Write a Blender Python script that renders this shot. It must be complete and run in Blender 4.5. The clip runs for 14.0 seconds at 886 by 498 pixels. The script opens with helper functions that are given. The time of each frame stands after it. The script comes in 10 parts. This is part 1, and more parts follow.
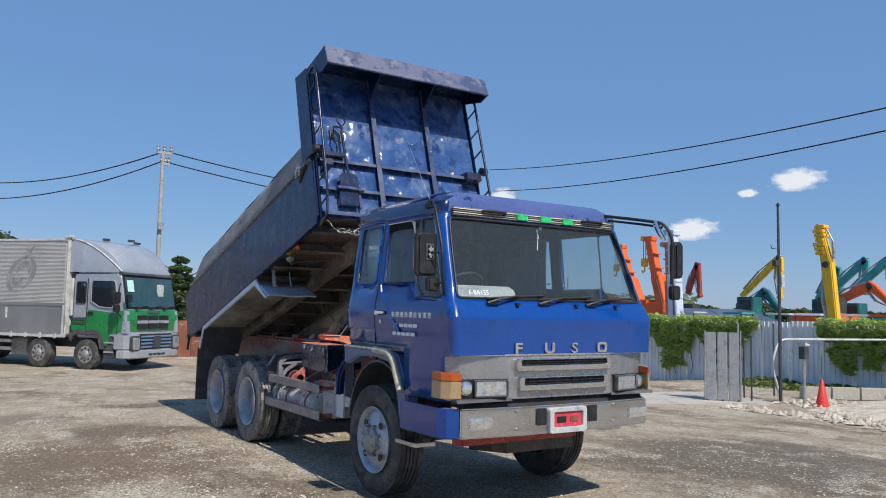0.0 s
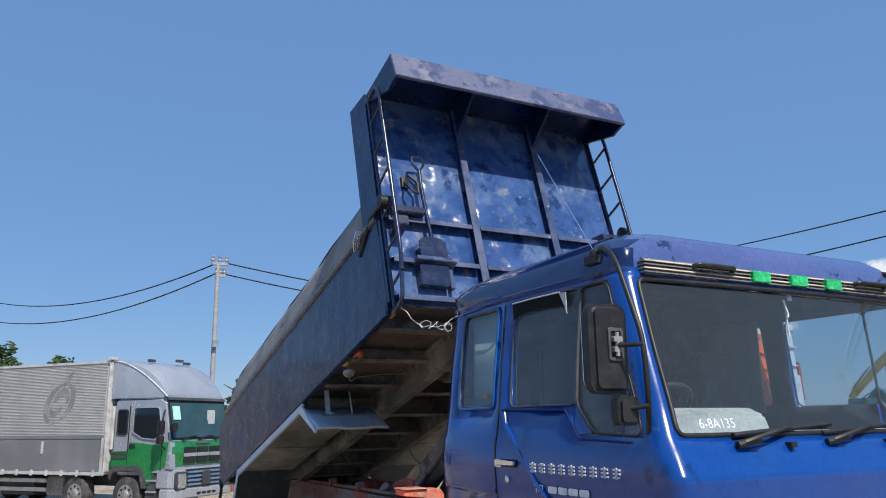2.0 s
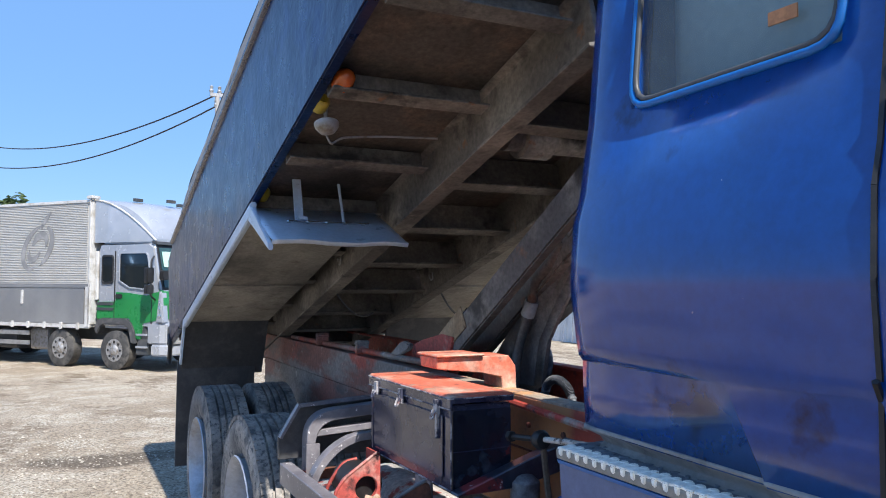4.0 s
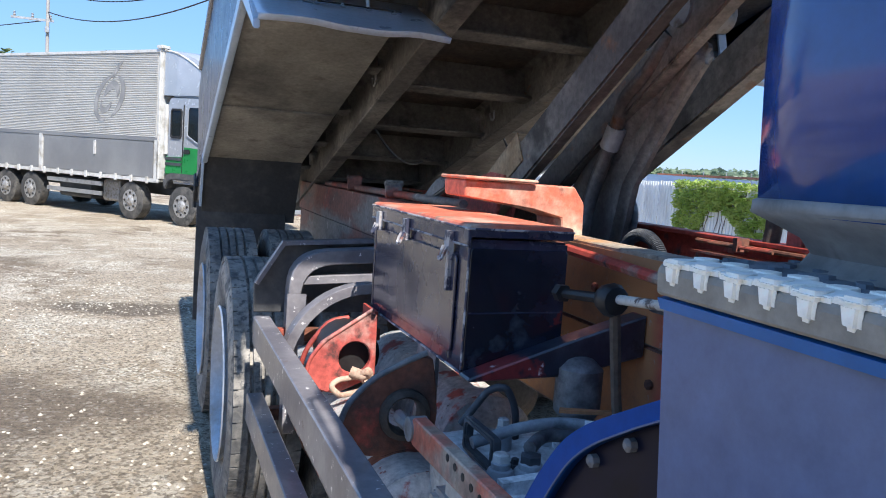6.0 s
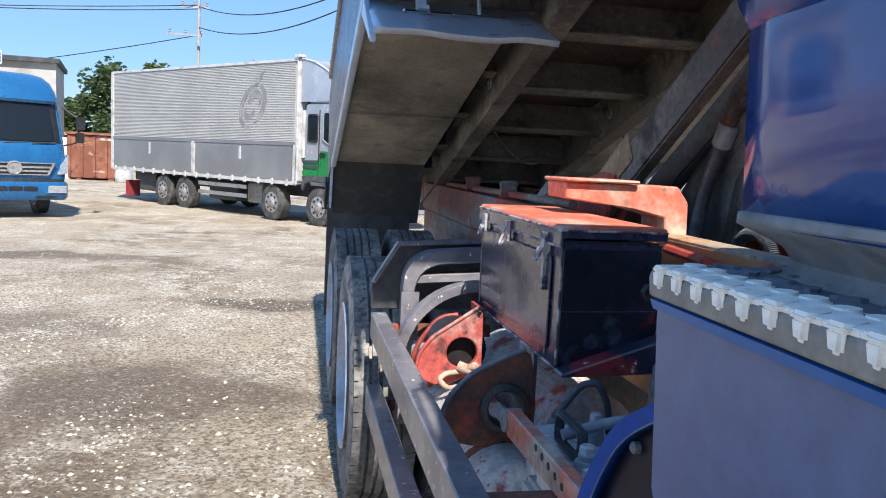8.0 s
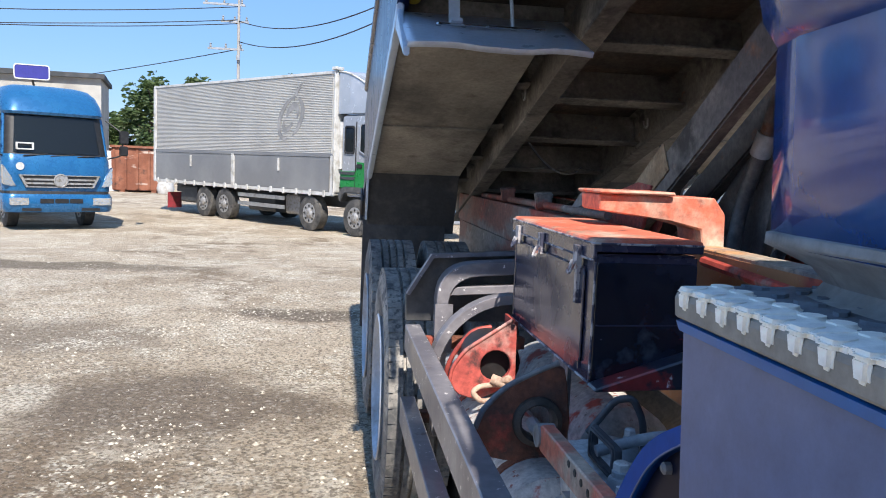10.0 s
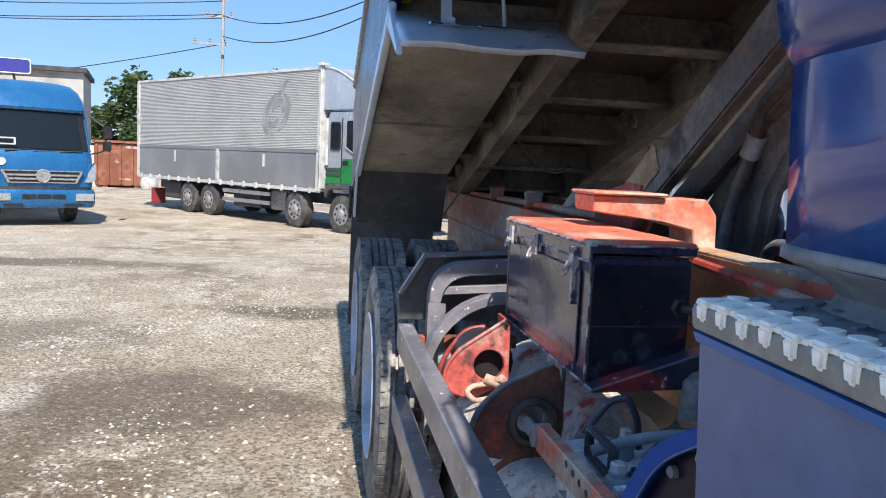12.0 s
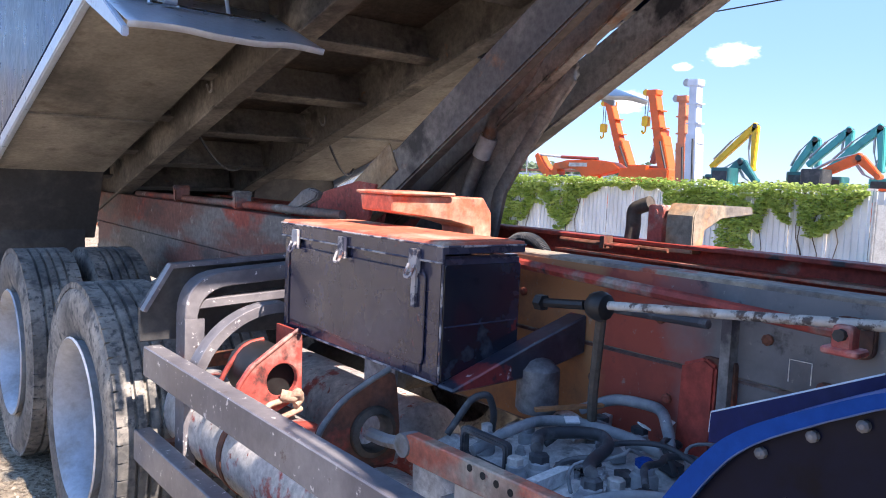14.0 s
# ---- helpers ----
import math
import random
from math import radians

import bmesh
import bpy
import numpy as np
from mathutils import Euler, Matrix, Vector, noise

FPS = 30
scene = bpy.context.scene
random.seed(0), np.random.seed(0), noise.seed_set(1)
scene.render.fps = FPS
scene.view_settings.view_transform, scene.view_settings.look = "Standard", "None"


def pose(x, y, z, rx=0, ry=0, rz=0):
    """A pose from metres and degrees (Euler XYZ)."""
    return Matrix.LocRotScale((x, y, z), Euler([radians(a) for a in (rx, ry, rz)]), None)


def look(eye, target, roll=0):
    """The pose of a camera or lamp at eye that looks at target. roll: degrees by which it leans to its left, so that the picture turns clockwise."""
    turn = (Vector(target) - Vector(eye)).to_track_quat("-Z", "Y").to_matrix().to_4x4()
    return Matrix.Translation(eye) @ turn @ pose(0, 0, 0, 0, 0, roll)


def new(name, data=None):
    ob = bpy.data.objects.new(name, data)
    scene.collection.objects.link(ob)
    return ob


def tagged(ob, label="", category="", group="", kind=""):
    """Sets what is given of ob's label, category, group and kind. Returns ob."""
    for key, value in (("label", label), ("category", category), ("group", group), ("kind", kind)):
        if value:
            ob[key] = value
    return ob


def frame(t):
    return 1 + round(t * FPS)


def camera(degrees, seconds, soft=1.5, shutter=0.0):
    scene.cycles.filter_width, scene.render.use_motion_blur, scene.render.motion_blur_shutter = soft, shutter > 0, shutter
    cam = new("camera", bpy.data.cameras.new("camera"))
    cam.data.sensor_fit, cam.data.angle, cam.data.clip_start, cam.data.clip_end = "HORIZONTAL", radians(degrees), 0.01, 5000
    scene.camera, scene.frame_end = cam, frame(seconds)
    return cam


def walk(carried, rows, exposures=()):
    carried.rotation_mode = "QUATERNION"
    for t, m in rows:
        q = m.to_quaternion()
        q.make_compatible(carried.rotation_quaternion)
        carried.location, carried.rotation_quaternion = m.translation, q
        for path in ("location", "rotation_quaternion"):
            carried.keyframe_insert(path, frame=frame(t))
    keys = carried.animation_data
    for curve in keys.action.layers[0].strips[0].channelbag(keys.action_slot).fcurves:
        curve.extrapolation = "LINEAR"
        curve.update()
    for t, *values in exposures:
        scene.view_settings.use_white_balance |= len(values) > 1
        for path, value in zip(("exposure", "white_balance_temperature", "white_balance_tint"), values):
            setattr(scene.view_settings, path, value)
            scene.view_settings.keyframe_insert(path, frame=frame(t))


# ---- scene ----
cam = camera(59.5, 14.0, 1.0)
PATH = [
    (0, (-4.831, -5.352, 1.812), (-3.741, -3.683, 1.967), 1.2),
    (0.5, (-4.481, -4.699, 1.839), (-3.41, -3.023, 2.054), 1.2),
    (1, (-4.153, -3.934, 1.88), (-3.118, -2.249, 2.177), 0.9),
    (1.5, (-3.841, -3.151, 1.921), (-2.86, -1.45, 2.299), 0.2),
    (2, (-3.52, -2.345, 1.982), (-2.598, -0.625, 2.419), -0.7),
    (2.5, (-3.154, -1.511, 2.011), (-2.278, 0.233, 2.452), -1.1),
    (3, (-2.799, -0.705, 1.957), (-1.953, 1.062, 2.359), -1.0),
    (3.5, (-2.46, 0.088, 1.857), (-1.603, 1.875, 2.127), -0.7),
    (4, (-2.082, 0.792, 1.737), (-1.198, 2.583, 1.832), 0.2),
    (4.2, (-1.942, 1.08, 1.692), (-1.049, 2.87, 1.686), 0.2),
    (6.3, (-1.473, 1.67, 1.459), (-0.833, 3.554, 1.252), 4.2),
    (6.5, (-1.452, 1.63, 1.458), (-0.864, 3.53, 1.248), 3.8),
    (7, (-1.429, 1.584, 1.48), (-0.932, 3.508, 1.25), 2.9),
    (7.5, (-1.441, 1.572, 1.481), (-1.012, 3.511, 1.249), 2.9),
    (8, (-1.451, 1.557, 1.489), (-1.074, 3.508, 1.262), 2.8),
    (8.5, (-1.457, 1.549, 1.497), (-1.125, 3.509, 1.279), 2.5),
    (9, (-1.447, 1.557, 1.498), (-1.153, 3.524, 1.288), 2.2),
    (11.5, (-1.439, 1.555, 1.497), (-1.159, 3.525, 1.292), 2.4),
    (12, (-1.47, 1.553, 1.509), (-1.148, 3.515, 1.295), 2.6),
    (12.5, (-1.502, 1.562, 1.526), (-1.013, 3.492, 1.335), 3.6),
    (13, (-1.554, 1.694, 1.542), (-0.745, 3.517, 1.394), 4.6),
    (13.5, (-1.698, 1.722, 1.522), (-0.64, 3.415, 1.401), 4.5),
    (14, (-1.935, 1.847, 1.497), (-0.695, 3.406, 1.318), 2.5),
]
EXPOSURES = [(0.0, 0.14, 6450, 11), (2.0, 0.20, 6350, 12), (3.0, 0.44, 6350, 12), (4.2, 0.88, 6250, 12), (6.3, 0.98, 6250, 11), (9.0, 0.88, 6400, 12), (12.0, 0.86, 6450, 12), (13.0, 1.04, 6500, 12), (14.0, 1.42, 6850, 20)]
walk(cam, [(t, look(eye, target, roll)) for t, eye, target, roll in PATH], EXPOSURES)

# ---- light ----
SUN_DIR = Vector((0.012, -0.629, 0.777)).normalized()
world = bpy.data.worlds.new("sky_world")
scene.world = world
world.use_nodes = True
wn = world.node_tree
wn.nodes.clear()
sky = wn.nodes.new("ShaderNodeTexSky")
sky.sky_type = "NISHITA"
sky.sun_disc = False
sky.sun_elevation = math.asin(SUN_DIR.z)
sky.sun_rotation = math.atan2(SUN_DIR.x, SUN_DIR.y)
sky.air_density, sky.dust_density, sky.ozone_density = 1.0, 0.15, 3.0
bg = wn.nodes.new("ShaderNodeBackground")
bg.inputs["Strength"].default_value = 0.108
wout = wn.nodes.new("ShaderNodeOutputWorld")
tone = wn.nodes.new("ShaderNodeHueSaturation")
tone.inputs["Saturation"].default_value = 1.2
wn.links.new(sky.outputs[0], tone.inputs["Color"])
even = wn.nodes.new("ShaderNodeMix")
even.data_type = "RGBA"
even.inputs[0].default_value = 0.72
even.inputs[7].default_value = (1.38, 2.66, 5.05, 1.0)
wn.links.new(tone.outputs[0], even.inputs[6])
wn.links.new(even.outputs[2], bg.inputs["Color"])
wn.links.new(bg.outputs[0], wout.inputs["Surface"])
sun_data = bpy.data.lights.new("sun", "SUN")
sun_data.energy, sun_data.angle, sun_data.color = 4.6, radians(0.55), (1.0, 0.94, 0.84)
sun = new("sun", sun_data)
sun.matrix_world = look(SUN_DIR * 60, (0, 0, 0))
scene.view_settings.exposure = 0.0


# ---- materials ----
def noise_node(nt, scale, detail=4.0, rough=0.55, coord="Object", stretch=(1, 1, 1)):
    tc = nt.nodes.new("ShaderNodeTexCoord")
    mp = nt.nodes.new("ShaderNodeMapping")
    mp.inputs["Scale"].default_value = stretch
    n = nt.nodes.new("ShaderNodeTexNoise")
    n.inputs["Scale"].default_value, n.inputs["Detail"].default_value, n.inputs["Roughness"].default_value = scale, detail, rough
    nt.links.new(tc.outputs[coord], mp.inputs["Vector"])
    nt.links.new(mp.outputs["Vector"], n.inputs["Vector"])
    return n.outputs["Fac"]


def ramp(nt, fac, a, b):
    r = nt.nodes.new("ShaderNodeMapRange")
    r.inputs["From Min"].default_value, r.inputs["From Max"].default_value = a, b
    nt.links.new(fac, r.inputs["Value"])
    return r.outputs["Result"]


def blend(nt, fac, a, b):
    m = nt.nodes.new("ShaderNodeMix")
    m.data_type = "RGBA"
    for sock, value in (("Factor", fac),):
        if isinstance(value, (int, float)):
            m.inputs[0].default_value = value
        else:
            nt.links.new(value, m.inputs[0])
    for i, value in ((6, a), (7, b)):
        if isinstance(value, tuple):
            m.inputs[i].default_value = (*value, 1.0)
        else:
            nt.links.new(value, m.inputs[i])
    return m.outputs[2]


def material(name, base, rough=0.6, metal=0.0, coat=0.0, layers=(), bump=(), rough_var=0.12, spec=0.5, uneven=0.45):
    """layers: (colour, scale, low, high[, stretch]); bump: (scale, strength, distance)."""
    m = bpy.data.materials.new(name)
    m.use_nodes = True
    nt = m.node_tree
    p = nt.nodes["Principled BSDF"]
    p.inputs["Roughness"].default_value, p.inputs["Metallic"].default_value = rough, metal
    p.inputs["Specular IOR Level"].default_value = spec
    p.inputs["Coat Weight"].default_value = coat
    p.inputs["Coat Roughness"].default_value = 0.08
    colour = base
    for lay in layers:
        c, s, lo, hi = lay[:4]
        stretch = lay[4] if len(lay) > 4 else (1, 1, 1)
        colour = blend(nt, ramp(nt, noise_node(nt, s, 6.0, 0.6, stretch=stretch), lo, hi), colour, c)
    if rough_var:
        # uneven dust at two scales
        hs = nt.nodes.new("ShaderNodeHueSaturation")
        mul = nt.nodes.new("ShaderNodeMath")
        mul.operation = "MULTIPLY"
        for i, (s, lo, hi) in enumerate(((2.6, 0.78, 1.22), (42.0, 0.62, 1.38))):
            r = nt.nodes.new("ShaderNodeMapRange")
            r.inputs["From Min"].default_value, r.inputs["From Max"].default_value = 0.32, 0.68
            r.inputs["To Min"].default_value, r.inputs["To Max"].default_value = 1 + (lo - 1) * uneven, 1 + (hi - 1) * uneven
            nt.links.new(noise_node(nt, s, 7.0, 0.68), r.inputs["Value"])
            nt.links.new(r.outputs["Result"], mul.inputs[i])
        nt.links.new(mul.outputs[0], hs.inputs["Value"])
        if isinstance(colour, tuple):
            hs.inputs["Color"].default_value = (*colour, 1.0)
        else:
            nt.links.new(colour, hs.inputs["Color"])
        colour = hs.outputs[0]
    if isinstance(colour, tuple):
        p.inputs["Base Color"].default_value = (*colour, 1.0)
    else:
        nt.links.new(colour, p.inputs["Base Color"])
    if rough_var:
        r = nt.nodes.new("ShaderNodeMapRange")
        r.inputs["To Min"].default_value, r.inputs["To Max"].default_value = max(0.02, rough - rough_var), min(1.0, rough + rough_var)
        nt.links.new(noise_node(nt, 9.0, 5.0), r.inputs["Value"])
        nt.links.new(r.outputs["Result"], p.inputs["Roughness"])
    prev = None
    for s, strength, dist, *fine in bump:
        b = nt.nodes.new("ShaderNodeBump")
        b.inputs["Strength"].default_value, b.inputs["Distance"].default_value = strength, dist
        nt.links.new(noise_node(nt, s, fine[0] if fine else 5.0), b.inputs["Height"])
        if prev:
            nt.links.new(prev, b.inputs["Normal"])
        prev = b.outputs["Normal"]
    if prev:
        nt.links.new(prev, p.inputs["Normal"])
    return m


def leaf_material(name, base, other, scale):
    """Leaves let part of the light through."""
    m = material(name, base, 0.5, 0, 0, [(other, scale, 0.42, 0.62)])
    nt = m.node_tree
    p = nt.nodes["Principled BSDF"]
    tl = nt.nodes.new("ShaderNodeBsdfTranslucent")
    nt.links.new(p.inputs["Base Color"].links[0].from_socket, tl.inputs["Color"])
    mx = nt.nodes.new("ShaderNodeMixShader")
    mx.inputs[0].default_value = 0.40
    nt.links.new(p.outputs[0], mx.inputs[1])
    nt.links.new(tl.outputs[0], mx.inputs[2])
    nt.links.new(mx.outputs[0], nt.nodes["Material Output"].inputs["Surface"])
    return m


def glass_material(name, tint, dust):
    m = bpy.data.materials.new(name)
    m.use_nodes = True
    nt = m.node_tree
    nt.nodes.clear()
    out = nt.nodes.new("ShaderNodeOutputMaterial")
    tr = nt.nodes.new("ShaderNodeBsdfTransparent")
    tr.inputs["Color"].default_value = (*tint, 1)
    gl = nt.nodes.new("ShaderNodeBsdfGlossy")
    gl.inputs["Roughness"].default_value = 0.02
    lw = nt.nodes.new("ShaderNodeLayerWeight")
    pw = nt.nodes.new("ShaderNodeMath")
    pw.operation = "POWER"
    pw.inputs[1].default_value = 4.0
    nt.links.new(lw.outputs["Facing"], pw.inputs[0])
    fr = nt.nodes.new("ShaderNodeMath")
    fr.operation = "MULTIPLY_ADD"
    fr.inputs[1].default_value, fr.inputs[2].default_value = 0.75, 0.045
    nt.links.new(pw.outputs[0], fr.inputs[0])
    mx = nt.nodes.new("ShaderNodeMixShader")
    nt.links.new(fr.outputs[0], mx.inputs[0])
    # grey-blue diffuse veil stands for dust and for reflected sky
    df = nt.nodes.new("ShaderNodeBsdfDiffuse")
    df.inputs["Color"].default_value = (0.42, 0.50, 0.54, 1)
    veil = nt.nodes.new("ShaderNodeMixShader")
    veil.inputs[0].default_value = dust
    nt.links.new(tr.outputs[0], veil.inputs[1])
    nt.links.new(df.outputs[0], veil.inputs[2])
    nt.links.new(veil.outputs[0], mx.inputs[1])
    nt.links.new(gl.outputs[0], mx.inputs[2])
    nt.links.new(mx.outputs[0], out.inputs["Surface"])
    return m


M = {}
# dark blotches in this blue stand for reflections and dents
M["blue"] = material("cab_blue_paint", (0.004, 0.050, 0.250), 0.20, 0.0, 0.7, [((0.008, 0.060, 0.235), 2.2, 0.50, 0.80), ((0.003, 0.014, 0.075), 4.2, 0.625, 0.70), ((0.25, 0.30, 0.42), 55.0, 0.735, 0.76)], [(2.5, 0.10, 0.02), (160.0, 0.03, 0.002)], spec=0.32, uneven=0.3)
# pale roof front holds the sun's glare in its colour; the chips are wear
M["roof_paint"] = material("glare_pale_chipped_roof_paint", (0.064, 0.096, 0.255), 0.18, 0.0, 1.0, [((0.085, 0.105, 0.27), 2.0, 0.44, 0.62), ((0.012, 0.024, 0.09), 4.5, 0.62, 0.645), ((0.05, 0.03, 0.03), 16.0, 0.675, 0.70), ((0.42, 0.45, 0.55), 48.0, 0.715, 0.74)], [(3.0, 0.25, 0.03), (20.0, 0.12, 0.003)], uneven=0.4)
# same roof, darkened where it would reflect the dark body
M["roof_side"] = material("shade_dark_roof_paint", (0.005, 0.016, 0.075), 0.16, 0.0, 0.8, [((0.012, 0.026, 0.095), 1.8, 0.46, 0.66), ((0.45, 0.48, 0.58), 60.0, 0.705, 0.73)], [(2.5, 0.15, 0.02)], spec=0.3, uneven=0.3)
# darker than the headboard's blue; on the cab guard it carries the shade
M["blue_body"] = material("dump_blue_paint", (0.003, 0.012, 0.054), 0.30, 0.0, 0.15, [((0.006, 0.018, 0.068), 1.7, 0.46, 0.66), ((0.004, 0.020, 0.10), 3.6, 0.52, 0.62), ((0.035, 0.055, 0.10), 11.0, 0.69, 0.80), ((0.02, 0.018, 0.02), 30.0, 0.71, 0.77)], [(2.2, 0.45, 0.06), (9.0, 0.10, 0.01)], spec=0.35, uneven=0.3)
# pale patches mix repaint with the glare of sun and sky
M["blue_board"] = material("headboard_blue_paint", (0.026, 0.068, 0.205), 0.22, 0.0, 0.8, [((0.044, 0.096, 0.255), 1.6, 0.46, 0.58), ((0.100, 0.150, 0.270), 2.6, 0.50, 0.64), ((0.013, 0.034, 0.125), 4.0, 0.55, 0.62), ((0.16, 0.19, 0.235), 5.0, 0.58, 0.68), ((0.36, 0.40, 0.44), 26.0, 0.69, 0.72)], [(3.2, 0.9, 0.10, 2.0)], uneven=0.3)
M["rib_paint"] = material("worn_rib_paint", (0.045, 0.062, 0.135), 0.35, 0.0, 0.3, [((0.10, 0.12, 0.19), 3.0, 0.46, 0.58), ((0.015, 0.028, 0.09), 7.0, 0.56, 0.64), ((0.24, 0.25, 0.30), 22.0, 0.66, 0.72)], [(12.0, 0.2, 0.006)], uneven=0.4)
M["lip_paint"] = material("patchy_faded_visor_paint", (0.095, 0.110, 0.185), 0.5, 0.0, 0.1, [((0.030, 0.048, 0.125), 2.6, 0.50, 0.56), ((0.15, 0.15, 0.20), 5.0, 0.57, 0.65), ((0.015, 0.025, 0.08), 9.0, 0.62, 0.66)], [(3.0, 0.3, 0.04)], uneven=0.5)
M["blue_tube"] = material("dark_blue_tube_paint", (0.010, 0.017, 0.050), 0.26, 0.0, 0.4, [((0.03, 0.04, 0.08), 8.0, 0.50, 0.66), ((0.16, 0.17, 0.20), 40.0, 0.70, 0.75)], uneven=0.3)
M["navy"] = material("navy_steel_paint", (0.024, 0.026, 0.054), 0.26, 0.0, 0.45, [((0.066, 0.068, 0.102), 3.0, 0.46, 0.66), ((0.15, 0.04, 0.045), 16.0, 0.655, 0.71), ((0.30, 0.28, 0.29), 34.0, 0.70, 0.75)], [(18.0, 0.12, 0.005), (3.0, 0.15, 0.02)], uneven=0.4)
M["rail_paint"] = material("guard_rail_paint", (0.145, 0.138, 0.156), 0.36, 0.0, 0.25, [((0.25, 0.236, 0.246), 5.0, 0.44, 0.64), ((0.66, 0.63, 0.62), 42.0, 0.635, 0.68), ((0.09, 0.055, 0.05), 15.0, 0.66, 0.72)], [(30.0, 0.15, 0.004)], uneven=0.3)
M["black"] = material("black_plastic", (0.012, 0.012, 0.013), 0.5, 0, 0, [((0.03, 0.03, 0.03), 12.0, 0.5, 0.7)])
M["rubber"] = material("tyre_rubber", (0.150, 0.142, 0.132), 0.8, 0, 0, [((0.36, 0.33, 0.29), 3.0, 0.42, 0.64), ((0.075, 0.075, 0.076), 9.0, 0.52, 0.64), ((0.09, 0.09, 0.09), 40.0, 0.54, 0.64)], [(60.0, 0.25, 0.004)], uneven=0.6)
M["hose_grey"] = material("dusty_grey_hose", (0.27, 0.295, 0.32), 0.6, 0, 0, [((0.46, 0.48, 0.49), 10.0, 0.5, 0.7), ((0.10, 0.11, 0.12), 6.0, 0.56, 0.66)])
M["silver"] = material("silver_wheel_paint", (0.40, 0.44, 0.50), 0.42, 0.35, 0, [((0.28, 0.26, 0.24), 7.0, 0.50, 0.72), ((0.54, 0.56, 0.60), 3.0, 0.52, 0.66)], [(20.0, 0.05, 0.004)], uneven=0.35)
M["hub_grey"] = material("dusty_hub_metal", (0.36, 0.36, 0.36), 0.55, 0.5, 0, [((0.20, 0.17, 0.13), 16.0, 0.48, 0.66)], [(40.0, 0.2, 0.004)], uneven=0.25)
M["steel"] = material("bumper_steel", (0.60, 0.61, 0.62), 0.17, 0.95, 0, [((0.44, 0.44, 0.44), 3.0, 0.52, 0.72, (0.4, 1, 2))], [(3.0, 0.06, 0.012, 1.0)], uneven=0.08, rough_var=0.06)
M["grille"] = material("grey_grille_paint", (0.33, 0.335, 0.345), 0.27, 0.65, 0.2, [((0.40, 0.40, 0.41), 3.5, 0.45, 0.65), ((0.16, 0.16, 0.16), 24.0, 0.69, 0.75)], uneven=0.1)
M["chrome"] = material("chrome_trim", (0.75, 0.76, 0.78), 0.16, 1.0, uneven=0.25)
M["red"] = material("faded_red_chassis_paint", (0.42, 0.062, 0.042), 0.6, 0.0, 0.0, [((0.24, 0.042, 0.034), 3.0, 0.45, 0.65), ((0.32, 0.27, 0.23), 5.0, 0.57, 0.67), ((0.06, 0.05, 0.055), 8.0, 0.58, 0.66)], [(24.0, 0.3, 0.006)], uneven=0.9)
M["red_box"] = material("orange_red_lid_paint", (0.58, 0.150, 0.088), 0.55, 0, 0, [((0.50, 0.37, 0.28), 3.0, 0.50, 0.60), ((0.40, 0.25, 0.18), 8.0, 0.56, 0.66), ((0.24, 0.06, 0.045), 14.0, 0.62, 0.70)], [(28.0, 0.25, 0.004)], uneven=0.8)
M["red_plate"] = material("bright_red_bracket_paint", (0.50, 0.100, 0.080), 0.55, 0, 0, [((0.50, 0.30, 0.25), 7.0, 0.52, 0.64), ((0.12, 0.05, 0.045), 11.0, 0.58, 0.66)], [(28.0, 0.25, 0.004)], uneven=0.9)
M["bead_blue"] = material("matt_blue_bead_paint", (0.003, 0.115, 0.40), 0.42, 0, 0.15, [((0.004, 0.06, 0.26), 5.0, 0.55, 0.70)], uneven=0.3)
M["frame_grey"] = material("worn_grey_red_frame", (0.205, 0.085, 0.066), 0.62, 0.0, 0, [((0.20, 0.185, 0.175), 1.8, 0.49, 0.58, (1, 0.45, 1.6)), ((0.36, 0.075, 0.048), 2.4, 0.57, 0.64, (1, 0.6, 1)), ((0.085, 0.075, 0.075), 3.0, 0.52, 0.64, (1, 0.4, 1.4)), ((0.38, 0.35, 0.31), 11.0, 0.63, 0.72)], [(26.0, 0.3, 0.006)], uneven=0.9)
M["ochre"] = material("ochre_primer", (0.44, 0.20, 0.085), 0.65, 0, 0, [((0.34, 0.16, 0.08), 5.0, 0.46, 0.64), ((0.16, 0.10, 0.075), 14.0, 0.62, 0.72)], [(26.0, 0.3, 0.006)], uneven=0.9)
M["rail_tan"] = material("tan_grey_primer", (0.34, 0.285, 0.22), 0.65, 0, 0, [((0.46, 0.25, 0.12), 2.4, 0.50, 0.58, (1, 0.5, 1)), ((0.20, 0.18, 0.165), 4.0, 0.53, 0.62), ((0.42, 0.10, 0.055), 5.0, 0.62, 0.66), ((0.07, 0.06, 0.055), 12.0, 0.63, 0.70)], [(26.0, 0.3, 0.006)], uneven=0.9)
# blue-grey patches stand for reflected sky; red and white ones are chips
M["box_end"] = material("blue_black_chipped_paint", (0.010, 0.013, 0.024), 0.22, 0, 0.5, [((0.035, 0.045, 0.075), 2.6, 0.50, 0.64), ((0.15, 0.028, 0.030), 16.0, 0.655, 0.70), ((0.10, 0.15, 0.19), 3.2, 0.58, 0.70), ((0.75, 0.77, 0.80), 60.0, 0.72, 0.74)], [(12.0, 0.12, 0.006)], uneven=0.3)
M["patch_paint"] = material("patchy_navy_red_white_paint", (0.024, 0.028, 0.045), 0.32, 0, 0.3, [((0.075, 0.085, 0.105), 3.0, 0.50, 0.62), ((0.24, 0.035, 0.035), 4.5, 0.56, 0.60), ((0.66, 0.60, 0.60), 9.0, 0.645, 0.67), ((0.012, 0.011, 0.014), 8.0, 0.60, 0.66)], [(20.0, 0.2, 0.005)], uneven=0.6)
